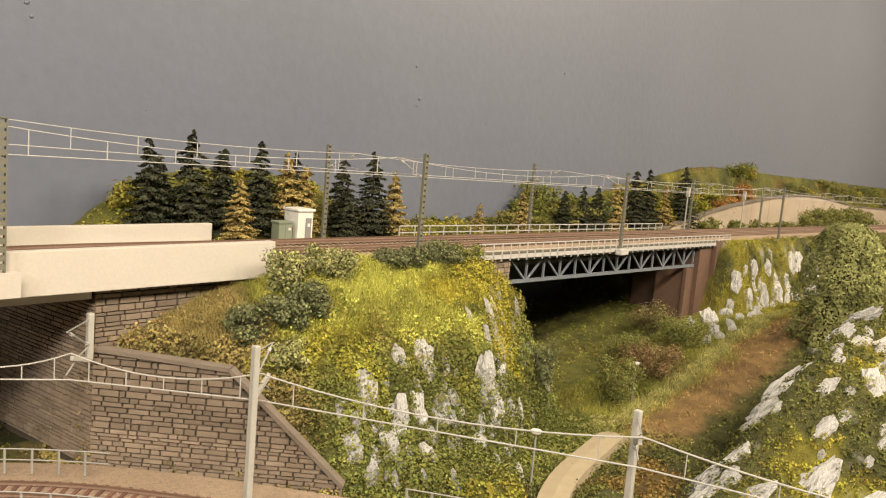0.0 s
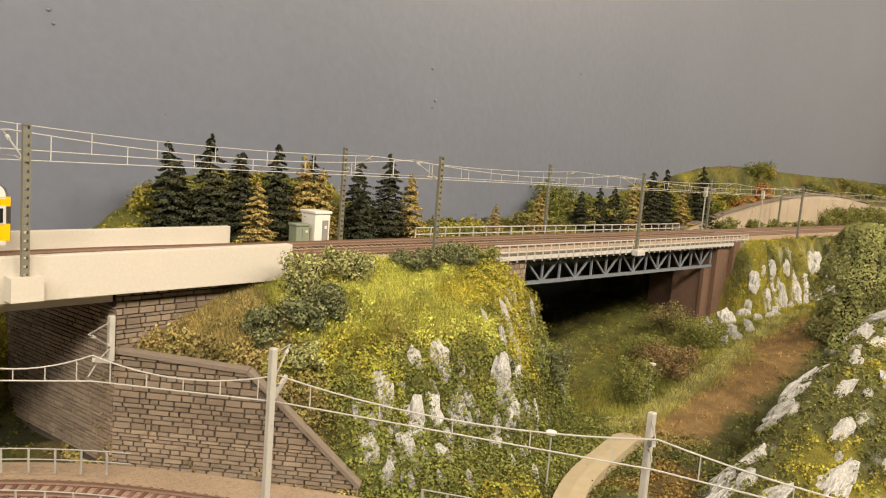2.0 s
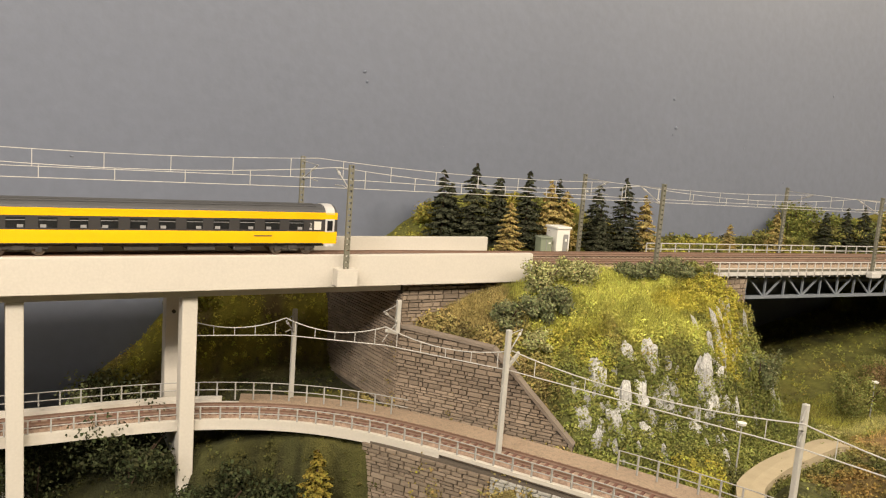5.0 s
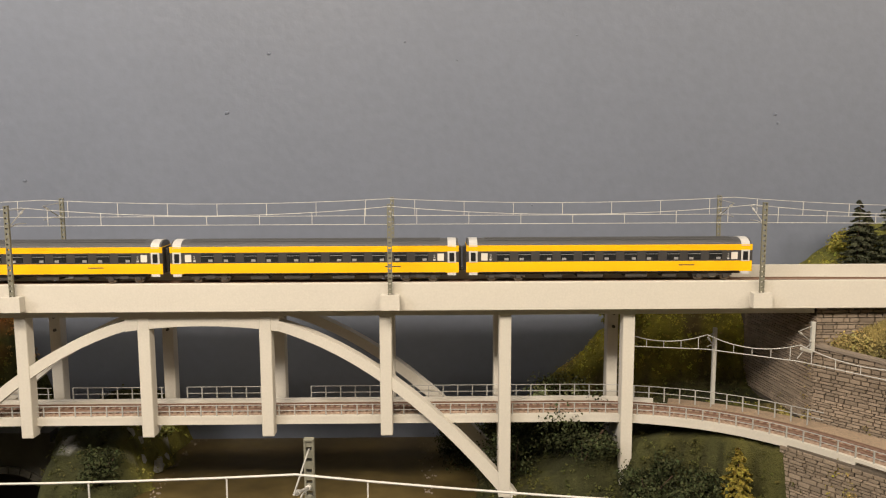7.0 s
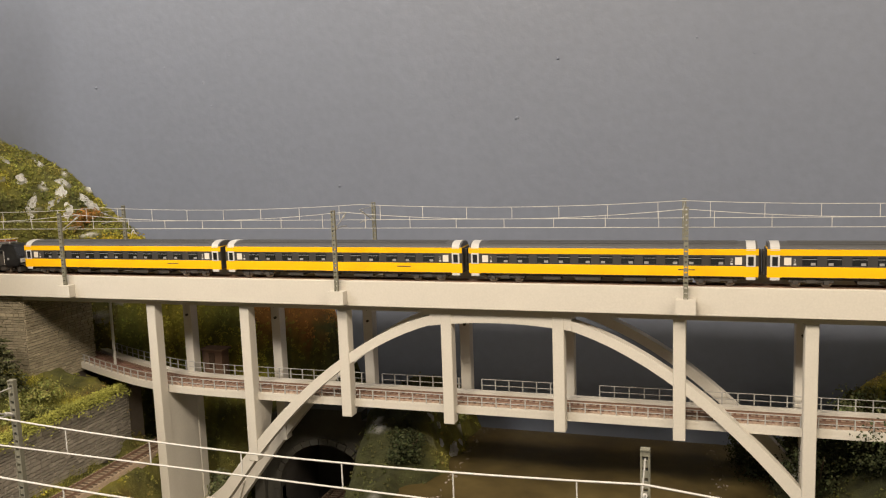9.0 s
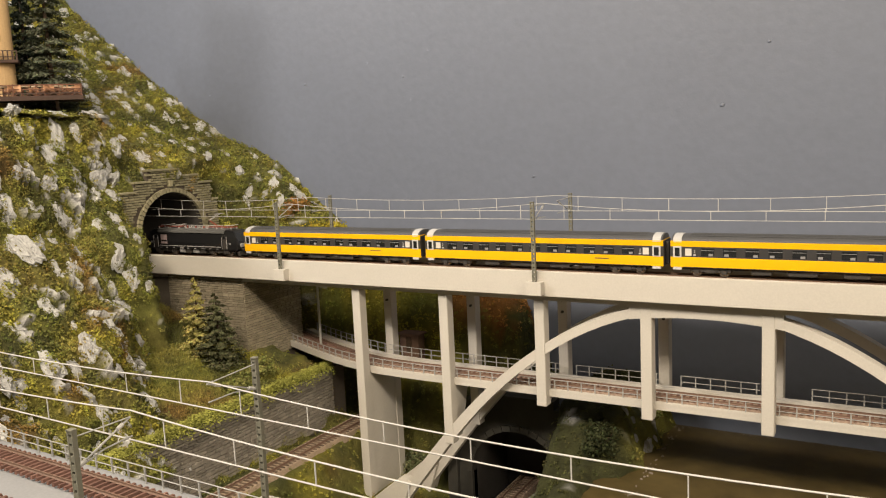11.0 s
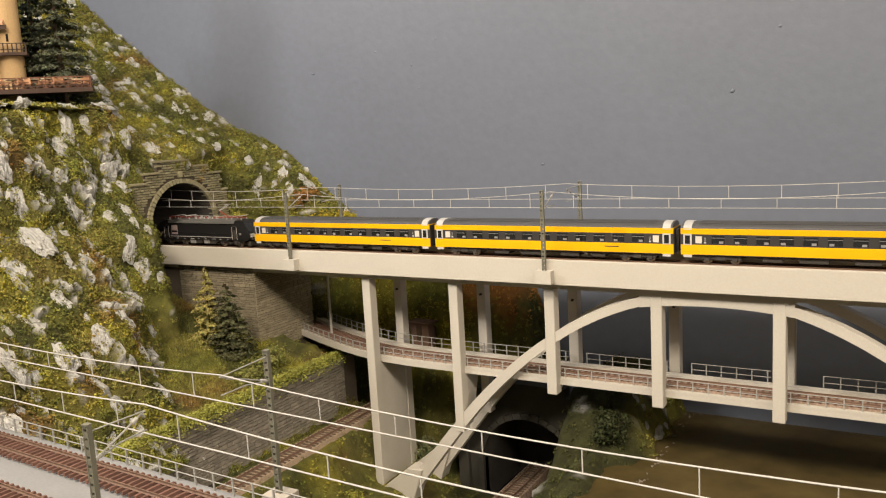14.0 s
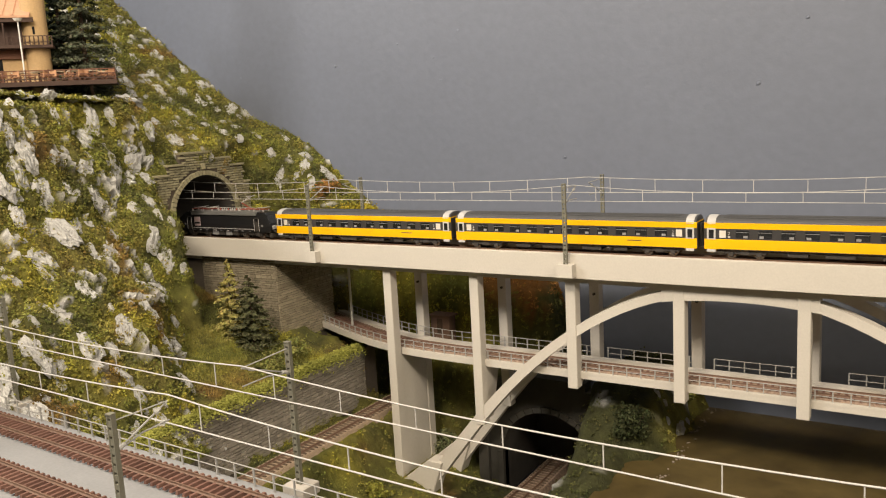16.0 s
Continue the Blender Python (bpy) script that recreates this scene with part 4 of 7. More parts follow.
# ---- overhead line masts ----
def lattice_mast(height, w=0.0036, d=0.0030):
    """Two channels joined by battens, seen as a ladder with holes."""
    bm = bmesh.new()
    t = 0.0009
    for s in (-1, 1):
        add_box(bm, s * w / 2 - t / 2, s * w / 2 + t / 2, -d / 2, d / 2, 0, height)
    z = 0.002
    while z < height:
        add_box(bm, -w / 2, w / 2, -d / 2 + 0.0002, d / 2 - 0.0002, z, min(z + 0.0034, height))
        z += 0.0052
    add_box(bm, -w / 2 - 0.0004, w / 2 + 0.0004, -d / 2 - 0.0004, d / 2 + 0.0004, height, height + 0.0008)
    return bm


def overhead_mast(x, y, z0, top, to_y, mat=None, solid=False, arm_mat=None, wire_h=None, group="upper line masts", along=(0, 1)):
    """A mast whose cantilever reaches to_y metres across the track."""
    th = thing("overhead_mast", (x, y, z0), "grey-green lattice mast with a slanting cantilever for the overhead line", "mast", group)
    mat = mat or M_MAST
    if solid:
        th["label"] = "smooth pale grey post with a cantilever for the overhead line"
        bm = bmesh.new()
        add_box(bm, -0.0021, 0.0021, -0.0021, 0.0021, 0, top - z0)
        bmesh.ops.bevel(bm, geom=bm.edges[:], offset=0.0005, segments=1, affect="EDGES")
    else:
        bm = lattice_mast(top - z0)
    bmesh.ops.translate(bm, verts=bm.verts, vec=(x, y, z0))
    part("mast_post", bm, mat, th)
    ax, ay = along
    r = to_y
    bm = bmesh.new()
    hi, lo = top - 0.002, wire_h
    tipm = Vector((x + ax * r, y + ay * r, top - 0.005))
    tipc = Vector((x + ax * r, y + ay * r, lo + 0.002))
    root1 = Vector((x, y, top - 0.022))
    root0 = Vector((x, y, top - 0.004))
    add_tube(bm, [root1, tipm], 0.0006)
    add_tube(bm, [root1, (root1 + tipc) / 2 + Vector((0, 0, 0.002)), tipc], 0.0005)
    add_tube(bm, [root0, tipm], 0.0004)
    part("cantilever", bm, arm_mat or M_RAILING, th)
    for q in (0.12, 0.8):
        bm = bmesh.new()
        p = root1.lerp(tipm, q)
        add_tube(bm, [p - (tipm - root1) * 0.05, p + (tipm - root1) * 0.05], 0.0012, 8)
        part("insulator", bm, M_WIRE, th)
    return th


FRONT_X = [-0.617, -0.241, 0.136, 0.511, 0.868, 1.253, 1.86]
REAR_X = [-0.617, -0.241, 0.133, 0.508, 0.863, 1.229, 1.75, 2.12]
for x in FRONT_X:
    overhead_mast(x, -0.0180 if x < 0.7 else -0.0262, rail_z(x) - 0.008, rail_z(x) + 0.088, 0.036, wire_h=rail_z(x) + 0.066)
for x in REAR_X:
    overhead_mast(x, 0.1015, rail_z(x) - 0.008, rail_z(x) + 0.088, -0.044, wire_h=rail_z(x) + 0.066)


def catenary(name, supports, droppers, r=0.00034, sag=0.011, label="", group="overhead lines"):
    """A messenger wire that sags between its supports, a contact wire and flat droppers."""
    mid = supports[len(supports) // 2]
    th = thing(name, mid[0], label or "pale overhead line of messenger wire, contact wire and droppers", "overhead wire", group)
    mes, con = [], []
    for (a, ca), (b, cb) in zip(supports, supports[1:]):
        a, b = Vector(a), Vector(b)
        n = 12
        for i in range(n + (b == Vector(supports[-1][0]))):
            t = i / n
            p = a.lerp(b, t)
            m = p.copy()
            m.z -= sag * 4 * t * (1 - t)
            mes.append(m)
            con.append(Vector((p.x, p.y, ca + (cb - ca) * t)))
        for k in range(droppers):
            t = (k + 0.5) / droppers
            p = a.lerp(b, t)
            dr = bmesh.new()
            add_bar(dr, (p.x, p.y, p.z - sag * 4 * t * (1 - t)), (p.x, p.y, ca + (cb - ca) * t), 0.0006, 0.0005)
            part("dropper", dr, M_WIRE, th)
    for nm, pts in (("messenger_wire", mes), ("contact_wire", con)):
        bm = bmesh.new()
        add_tube(bm, pts, r, 6)
        part(nm, bm, M_WIRE, th)
    return th


for xs, y in ((FRONT_X, 0.010), (REAR_X, 0.057)):
    xs = [-0.95] + xs + [2.45, 2.95, 3.5, 4.1]
    lift, sag = (0.0015, 0.009) if y < 0.03 else (0.0065, 0.005)
    catenary("overhead_line", [((x, y, rail_z(x) + 0.083 + lift * (x < 0.6)), rail_z(x) + 0.066 + (0.005 if y > 0.03 and x < 0.6 else 0.0)) for x in xs], 7, sag=sag)

# ---- masonry ----
STONES = []
for k in range(8):
    bm = bmesh.new()
    add_box(bm, -0.5, 0.5, -0.5, 0.5, -0.5, 0.5)
    r = random.Random(k)
    for v in bm.verts:
        if v.co.y < 0:
            v.co.x *= 0.90 + 0.07 * r.random()
            v.co.z *= 0.82 + 0.12 * r.random()
            v.co.y += 0.25 * r.random()
    me = bpy.data.meshes.new("stone_block")
    bm.to_mesh(me)
    bm.free()
    STONES.append(me)
STONE_SETS = {}


M_PALESTONE = material("pale_grey_ashlar", (0.43, 0.42, 0.395), 0.9, noise_amt=0.12, scale=60, fine=700, bump=0.3, island=0.16, objrand=0.1)
M_PIERSTONE = material("tan_grey_stone", (0.285, 0.245, 0.175), 0.9, noise_amt=0.18, scale=90, fine=900, bump=0.4, island=0.16, objrand=0.2)


def stone_mesh(k, mat):
    if (k, mat.name) not in STONE_SETS:
        me = STONES[k].copy()
        me.materials.append(mat)
        STONE_SETS[k, mat.name] = me
    return STONE_SETS[k, mat.name]


def masonry(parent, a, b, z0, top, mat, course=0.0043, length=(0.007, 0.017), seed=0, proud=0.0018, bottom=None, single=150):
    """Courses of single stones on a wall face from plan point a to b (the face looks to the right of a-b), under the line top(s)."""
    rng = random.Random(seed)
    a, b = Vector((*a, 0)), Vector((*b, 0))
    L = (b - a).length
    d = (b - a) / L
    out = Vector((d.y, -d.x, 0))
    ang = math.atan2(d.y, d.x)
    o = parent.location
    laid = []
    nxt = z0
    while nxt < z0 + 0.4:
        z, tall = nxt, course * rng.choice((0.7, 0.8, 0.95, 1.05, 1.35))
        nxt += tall
        s = -rng.random() * 0.01
        if all(z + tall * 0.6 > top(t * L) for t in (0, 0.25, 0.5, 0.75, 1)):
            break
        while s < L:
            w = rng.uniform(*length) * (1.0 if rng.random() > 0.12 else 0.5)
            s0, s1 = max(s, 0.0), min(s + w, L)
            s += w
            if s1 - s0 < 0.002:
                continue
            c = (s0 + s1) / 2
            zt = min(z + tall, top(c))
            zb = z if bottom is None else max(z, bottom(c))
            if zt - zb < tall * 0.35:
                continue
            h = zt - zb
            p = a + d * c + out * 0.0002 + Vector((0, 0, zb + h / 2))
            dep = proud * rng.uniform(0.8, 1.5)
            laid.append((rng.randrange(8), Matrix.Translation(p - o) @ Matrix.Rotation(ang, 4, "Z") @ Matrix.Diagonal((s1 - s0 - 0.0007, dep, h - 0.0007, 1))))
    # the upper courses in the open are single stones
    laid.sort(key=lambda q: -q[1].translation.z)
    for k, m in laid[:single]:
        ob = new("stone", stone_mesh(k, mat))
        ob.parent = parent
        ob.matrix_local = m
    if len(laid) > single:
        verts, faces = [], []
        for k, m in laid[single:]:
            base = len(verts)
            verts += [m @ v.co for v in STONES[k].vertices]
            faces += [[base + v for v in f.vertices] for f in STONES[k].polygons]
        me = bpy.data.meshes.new("stonework")
        me.from_pydata(verts, [], faces)
        me.materials.append(mat)
        ob = new("stonework", me)
        ob.parent = parent
        tagged(ob, kind="stuff")


# right abutment and its wing wall
AB_BACK = (0.563, 0.150)
abut = thing("stone_abutment", (0.64, 0.05, 1.25), "brown-grey stone abutment under the end of the arch bridge", "abutment")
bm = bmesh.new()
add_prism(bm, [(0.5785, 0.0012), (0.72, 0.0012), (0.72, 0.215), (AB_BACK[0] + 0.0015, 0.215), (AB_BACK[0] + 0.0015, AB_BACK[1])], "z", 1.20, 1.3680)
part("core", bm, M_MORTAR, abut)
masonry(abut, (0.577, 0.0), (0.71, 0.0), 1.330, lambda s: 1.376, M_STONE, course=0.0036, seed=1)
masonry(abut, AB_BACK, (0.5775, 0.0), 1.250, lambda s: 1.368, M_STONE, course=0.0036, seed=2, length=(0.008, 0.018))
wing = thing("wing_wall", (0.632, -0.066, 1.25), "sloping brown-grey stone wing wall with a pale coping beside the lower track", "retaining wall")
WA, WB = Vector((0.577, 0.0, 0)), Vector((0.688, -0.136, 0))
WL = (WB - WA).length
WPROF = [(0, 1.333), (0.094, 1.327), (0.118, 1.305), (WL, 1.252)]


def wing_top(s):
    for (s0, za), (s1, zb) in zip(WPROF, WPROF[1:]):
        if s <= s1:
            return za + (zb - za) * (s - s0) / (s1 - s0)
    return WPROF[-1][1]


wd = (WB - WA) / WL
wn = Vector((wd.y, -wd.x, 0))
bm = bmesh.new()
ang = math.atan2(wd.y, wd.x)
add_prism(bm, [(0, 1.20)] + WPROF + [(WL, 1.20)], "y", 0.0012, 0.010)
bmesh.ops.transform(bm, matrix=Matrix.Translation(WA) @ Matrix.Rotation(ang, 4, "Z"), verts=bm.verts)
part("core", bm, M_MORTAR, wing)
masonry(wing, WA[:2], WB[:2], 1.2455, wing_top, M_STONE, course=0.0036, length=(0.006, 0.016), seed=3)
for (s0, za), (s1, zb) in zip(WPROF, WPROF[1:]):
    bm = bmesh.new()
    q0, q1 = WA + wd * s0, WA + wd * s1
    add_bar(bm, Vector((q0.x, q0.y, za + 0.0012)) - wn * 0.002, Vector((q1.x, q1.y, zb + 0.0012)) - wn * 0.002, 0.0095, 0.0028)
    part("coping", bm, M_STONE_CAP, wing)

rng_v = np.random.default_rng(41)
# stone wall that carries the lower line on the right
lowwall = thing("track_retaining_wall", (0.6, -0.16, 1.17), "stone retaining wall carrying the lower track, brown then grey", "retaining wall")
for a, b, mat, sd in (((0.517, -0.064), (0.585, -0.163), M_STONE, 4), ((0.585, -0.163), (0.705, -0.352), M_PALESTONE, 5)):
    A, B = Vector((*a, 0)), Vector((*b, 0))
    d = (B - A).normalized()
    bm = bmesh.new()
    add_prism(bm, [(0, 1.10), (0, 1.2525), ((B - A).length, 1.2525), ((B - A).length, 1.10)], "y", 0.0012, 0.014)
    bmesh.ops.transform(bm, matrix=Matrix.Translation(A) @ Matrix.Rotation(math.atan2(d.y, d.x), 4, "Z"), verts=bm.verts)
    part("core", bm, M_MORTAR, lowwall)
    masonry(lowwall, a, b, 1.178, lambda s: 1.2515, mat, course=0.0038, seed=sd, length=(0.007, 0.016) if sd == 4 else (0.006, 0.012))
verge = part("track_verge", sweep([p for p in LOWER if p.x > 0.42], [(-0.05, -0.0118), (0.0225, -0.0118), (0.0225, -0.0058), (-0.05, -0.0058)]), M_BALLAST_G)
tagged(verge, "sandy trackside verge along the lower line", "verge", kind="structure")

n = 4200
t = rng_v.random(n)
foot = np.where(t[:, None] < 0.25, np.array((0.572, 0.06)) + (np.array((0.572, 0.0)) - np.array((0.572, 0.06))) * (t[:, None] * 4), np.array(WA[:2]) + (np.array(WB[:2]) - np.array(WA[:2])) * ((t[:, None] - 0.25) / 0.75))
tuft_h = np.array([max(0.0, noise.noise((v * 60, 3.0, 1.0)) + 0.25) for v in t])
side = np.abs(rng_v.normal(0, 0.004, n)) + 0.0015
pos = np.stack([foot[:, 0] - side * 0.75, foot[:, 1] - side * 0.66, 1.2455 + rng_v.random(n) * 0.007 * tuft_h], 1)
flakes("wall_foot_grass", pos, np.tile((-0.5, -0.5, 0.7), (n, 1)), mixv(TAN, MOSS, tuft_h.clip(0, 1)[:, None]) * rng_v.uniform(0.8, 1.2, (n, 1)), 0.0024, rng_v, "dry grass tufts along the foot of the stone walls", "grass")

# stone pier on the left
pier = thing("stone_pier", (-0.78, 0.05, 1.24), "brown-grey stone pier under the tunnel end of the arch bridge", "pier")
part("core", box(-0.95, -0.7075, 0.0012, 0.125, 1.15, 1.3765), M_MORTAR, pier)
masonry(pier, (-0.86, 0.0), (-0.706, 0.0), 1.245, lambda s: 1.376, M_PIERSTONE, course=0.0040, length=(0.007, 0.014), seed=6)
masonry(pier, (-0.7065, 0.0), (-0.7065, 0.125), 1.245, lambda s: 1.376, M_PIERSTONE, course=0.0040, length=(0.008, 0.016), seed=7)

# ---- upper tunnel mouth ----
PX = -0.876
portal = thing("tunnel_portal", (PX, 0.036, 1.376), "olive stone tunnel portal with a stepped top and round arch", "tunnel portal")
R, RO = 0.0640, 0.0710
cyp, czp = 0.033, 1.4330


def arch_outline(r, n=24):
    return [(cyp - r * math.cos(math.pi * i / n), czp + r * math.sin(math.pi * i / n)) for i in range(n + 1)]


inn = arch_outline(RO - 0.001)
steps = [(-0.062, 1.376), (-0.062, 1.500), (-0.034, 1.500), (-0.034, 1.514), (-0.006, 1.514), (-0.006, 1.531), (0.052, 1.531), (0.052, 1.520), (0.091, 1.520), (0.091, 1.507), (0.119, 1.507), (0.119, 1.478), (0.130, 1.478), (0.130, 1.376)]
bm = bmesh.new()
outline = steps[:1] + steps[1:] + [(cyp + RO - 0.001, 1.376)] + inn[::-1] + [(cyp - RO + 0.001, 1.376)]
add_prism(bm, outline, "x", PX - 0.012, PX - 0.0014)
part("core", bm, M_MORTAR, portal)


def step_top(y):
    for (y0, za), (y1, zb) in zip(steps, steps[1:]):
        if y0 <= y <= y1 and za == zb:
            return za
    return 1.376


rng = random.Random(8)
z = 1.376
while z < 1.530:
    h = 0.0038
    y = -0.062 - rng.random() * 0.008
    while y < 0.130:
        w = rng.uniform(0.007, 0.015)
        ya, yb = max(y, -0.062), min(y + w, 0.130)
        y += w
        c = (ya + yb) / 2
        if yb - ya < 0.003 or z + h > step_top(c) + 0.0015:
            continue
        if z < czp and abs(c - cyp) < RO + 0.002 or math.hypot(c - cyp, z + h / 2 - czp) < RO + 0.004 and z + h > czp - 0.002:
            continue
        ob = new("stone", stone_mesh(rng.randrange(8), M_OLIVE))
        ob.parent = portal
        ob.matrix_local = Matrix.Translation(Vector((PX, c, z + h / 2)) - portal.location) @ Matrix.Rotation(math.pi / 2, 4, "Z") @ Matrix.Diagonal((yb - ya - 0.0008, rng.uniform(0.003, 0.0045), h - 0.0008, 1))
    z += h
n = 31
for i in range(n):
    a0, a1 = math.pi * i / n + 0.008, math.pi * (i + 1) / n - 0.008
    bm = bmesh.new()
    add_prism(bm, [(cyp - R * math.cos(a0), czp + R * math.sin(a0)), (cyp - RO * math.cos(a0), czp + RO * math.sin(a0)), (cyp - RO * math.cos(a1), czp + RO * math.sin(a1)), (cyp - R * math.cos(a1), czp + R * math.sin(a1))], "x", PX - 0.010, PX + 0.0032)
    part("arch_stone", bm, M_OLIVE, portal)
for s in (-1, 1):
    part("arch_stone", box(PX - 0.01, PX + 0.0032, cyp + (s * R if s > 0 else -RO), cyp + (RO if s > 0 else -R), 1.378, czp - 0.0005), M_OLIVE, portal)
for (y0, za), (y1, zb) in zip(steps, steps[1:]):
    if za == zb:
        part("coping", box(PX - 0.013, PX + 0.0035, y0 - 0.001, y1 + 0.001, za, za + 0.0032, 0.0006), M_OLIVE, portal)
part("keystone", box(PX - 0.004, PX + 0.0045, cyp - 0.0035, cyp + 0.0035, czp + RO + 0.002, czp + RO + 0.0115, 0.0008), M_OLIVE, portal)
# tunnel tube
bm = bmesh.new()
prof = [(cyp - R, 1.38)] + arch_outline(R) + [(cyp + R, 1.38)]
rings = [[bm.verts.new((x, p[0], p[1])) for p in prof] for x in (PX - 0.002, PX - 0.15, PX - 0.5)]
for ra, rb in zip(rings, rings[1:]):
    for k in range(len(prof) - 1):
        bm.faces.new((ra[k], ra[k + 1], rb[k + 1], rb[k]))
bm.faces.new(rings[-1])
tagged(part("tunnel_lining", bm, M_DARKIN), "dark grey lining of the upper tunnel", "tunnel", kind="structure")

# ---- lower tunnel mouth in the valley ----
# stone colour lowered to stand for the shade in the valley
M_VALLEY = material("shade_dark_stone", (0.050, 0.047, 0.040), 0.9, noise_amt=0.25, scale=60, fine=700, bump=0.4)
TY, TX, TZ = 0.098, -0.326, 1.095
R2, R2O = 0.068, 0.076
p2t = thing("valley_tunnel_portal", (TX, TY, 1.04), "grey stone double-track tunnel portal in the valley, coloured dark for shade", "tunnel portal")
arc = lambda r, n=24: [(TX - r * math.cos(math.pi * i / n), TZ + r * math.sin(math.pi * i / n)) for i in range(n + 1)]
st2 = [(TX - 0.108, 1.03), (TX - 0.108, 1.186), (TX - 0.078, 1.186), (TX - 0.078, 1.199), (TX - 0.056, 1.199), (TX - 0.056, 1.211), (TX + 0.056, 1.211), (TX + 0.056, 1.199), (TX + 0.078, 1.199), (TX + 0.078, 1.186), (TX + 0.108, 1.186), (TX + 0.108, 1.03)]
bm = bmesh.new()
add_prism(bm, st2 + [(TX + R2O, 1.03)] + arc(R2O)[::-1] + [(TX - R2O, 1.03)], "y", TY, TY + 0.02)
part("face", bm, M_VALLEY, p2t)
for i in range(17):
    a0, a1 = math.pi * i / 17 + 0.008, math.pi * (i + 1) / 17 - 0.008
    bm = bmesh.new()
    add_prism(bm, [(TX - R2 * math.cos(a0), TZ + R2 * math.sin(a0)), (TX - R2O * math.cos(a0), TZ + R2O * math.sin(a0)), (TX - R2O * math.cos(a1), TZ + R2O * math.sin(a1)), (TX - R2 * math.cos(a1), TZ + R2 * math.sin(a1))], "y", TY - 0.003, TY + 0.012)
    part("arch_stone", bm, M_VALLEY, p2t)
for s in (-1, 1):
    xa, xb = sorted((TX + s * R2, TX + s * R2O))
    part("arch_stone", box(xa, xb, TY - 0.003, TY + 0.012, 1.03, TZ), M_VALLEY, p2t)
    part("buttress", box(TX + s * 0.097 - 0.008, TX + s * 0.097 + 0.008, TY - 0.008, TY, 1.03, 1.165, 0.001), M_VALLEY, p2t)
bm = bmesh.new()
prof = [(TX - R2, 1.03)] + arc(R2) + [(TX + R2, 1.03)]
rings = [[bm.verts.new((p[0], y, p[1])) for p in prof] for y in (TY + 0.003, TY + 0.11)]
for k in range(len(prof) - 1):
    bm.faces.new((rings[0][k], rings[0][k + 1], rings[1][k + 1], rings[1][k]))
bm.faces.new(rings[1])
tagged(part("valley_tunnel_lining", bm, M_DARKIN), "dark lining of the valley tunnel", "tunnel", kind="structure")

# stone wall and track at the bottom left
bwall = thing("valley_retaining_wall", (-0.603, -0.15, 1.14), "dark grey-brown stone retaining wall above the valley track", "retaining wall")
part("core", box(-0.63, -0.6035, -0.42, 0.09, 1.10, 1.234), M_MORTAR, bwall)
masonry(bwall, (-0.602, -0.33), (-0.602, 0.06), 1.152, lambda s: 1.2335, M_GREYSTONE, course=0.0050, length=(0.008, 0.017), seed=9)
rng2 = np.random.default_rng(19)
n = 18000
pos = np.stack([rng2.normal(-0.606, 0.005, n), rng2.uniform(-0.42, 0.06, n), 1.2365 + rng2.random(n) ** 2 * 0.008], 1)
lap = np.array([noise.noise(Vector((0, v * 30, 4))) for v in pos[:, 1]])
pos[:, 2] -= np.clip(pos[:, 0] + 0.601, 0, 1) * (1.0 + 2.5 * np.clip(lap, 0, 1))
flakes("wall_top_grass", pos, np.tile((0.5, -0.2, 0.8), (n, 1)), mixv(GREEN, GRASS, np.clip(lap + 0.2, 0, 1)[:, None]) * rng2.uniform(0.8, 1.2, (n, 1)), 0.0026, rng2, "green and yellow grass tufts hanging over the stone wall", "grass")
lay_track("valley_track", [Vector((-0.567, -0.5 + 0.05 * i, 1.1585)) for i in range(15)], "rusty single valley track on tan ballast", M_SLEEPER_W, M_BALLAST_G, BED)
for x in (-0.352, -0.294):
    lay_track("tunnel_track", [Vector((x - 0.04 * max(0, 0.1 - (-0.35 + 0.05 * i)), -0.35 + 0.05 * i, 1.0565)) for i in range(12)], "rusty track leading into the valley tunnel", M_SLEEPER_W, M_BALLAST, BED)

# ---- truss bridge ----
M_TRUSSRAIL = material("pale_grey_railing_paint", (0.50, 0.485, 0.465), 0.6, noise_amt=0.06, bump=0)
TB0, TB1 = 1.026, 1.525
truss = thing("truss_bridge", (1.27, 0.034, 1.34), "grey-blue steel deck truss bridge with pale walkway railings", "bridge")
zt = lambda x: rail_z(x) - 0.0105
for y in (-0.013, 0.083):
    bm = bmesh.new()
    add_bar(bm, (TB0 - 0.004, y, zt(TB0) - 0.004), (TB1, y, zt(TB1) - 0.004), 0.004, 0.006)
    part("top_chord", bm, M_STEEL, truss)
    bm = bmesh.new()
    add_bar(bm, (TB0, y, zt(TB0) - 0.031), (TB1 - 0.006, y, zt(TB1) - 0.034), 0.0045, 0.0036)
    part("bottom_chord", bm, M_STEEL, truss)
    nb = 14
    for k in range(nb + 1):
        x = TB0 + 0.004 + (TB1 - TB0 - 0.012) * k / nb
        bm = bmesh.new()
        add_bar(bm, (x, y, zt(x) - 0.032), (x, y, zt(x) - 0.004), 0.0022)
        part("post", bm, M_STEEL, truss)
        if k < nb:
            x2 = TB0 + 0.004 + (TB1 - TB0 - 0.012) * (k + 1) / nb
            bm = bmesh.new()
            if k % 2:
                add_bar(bm, (x, y, zt(x) - 0.032), (x2, y, zt(x2) - 0.004), 0.0020)
            else:
                add_bar(bm, (x, y, zt(x) - 0.004), (x2, y, zt(x2) - 0.032), 0.0020)
            part("diagonal", bm, M_STEEL, truss)
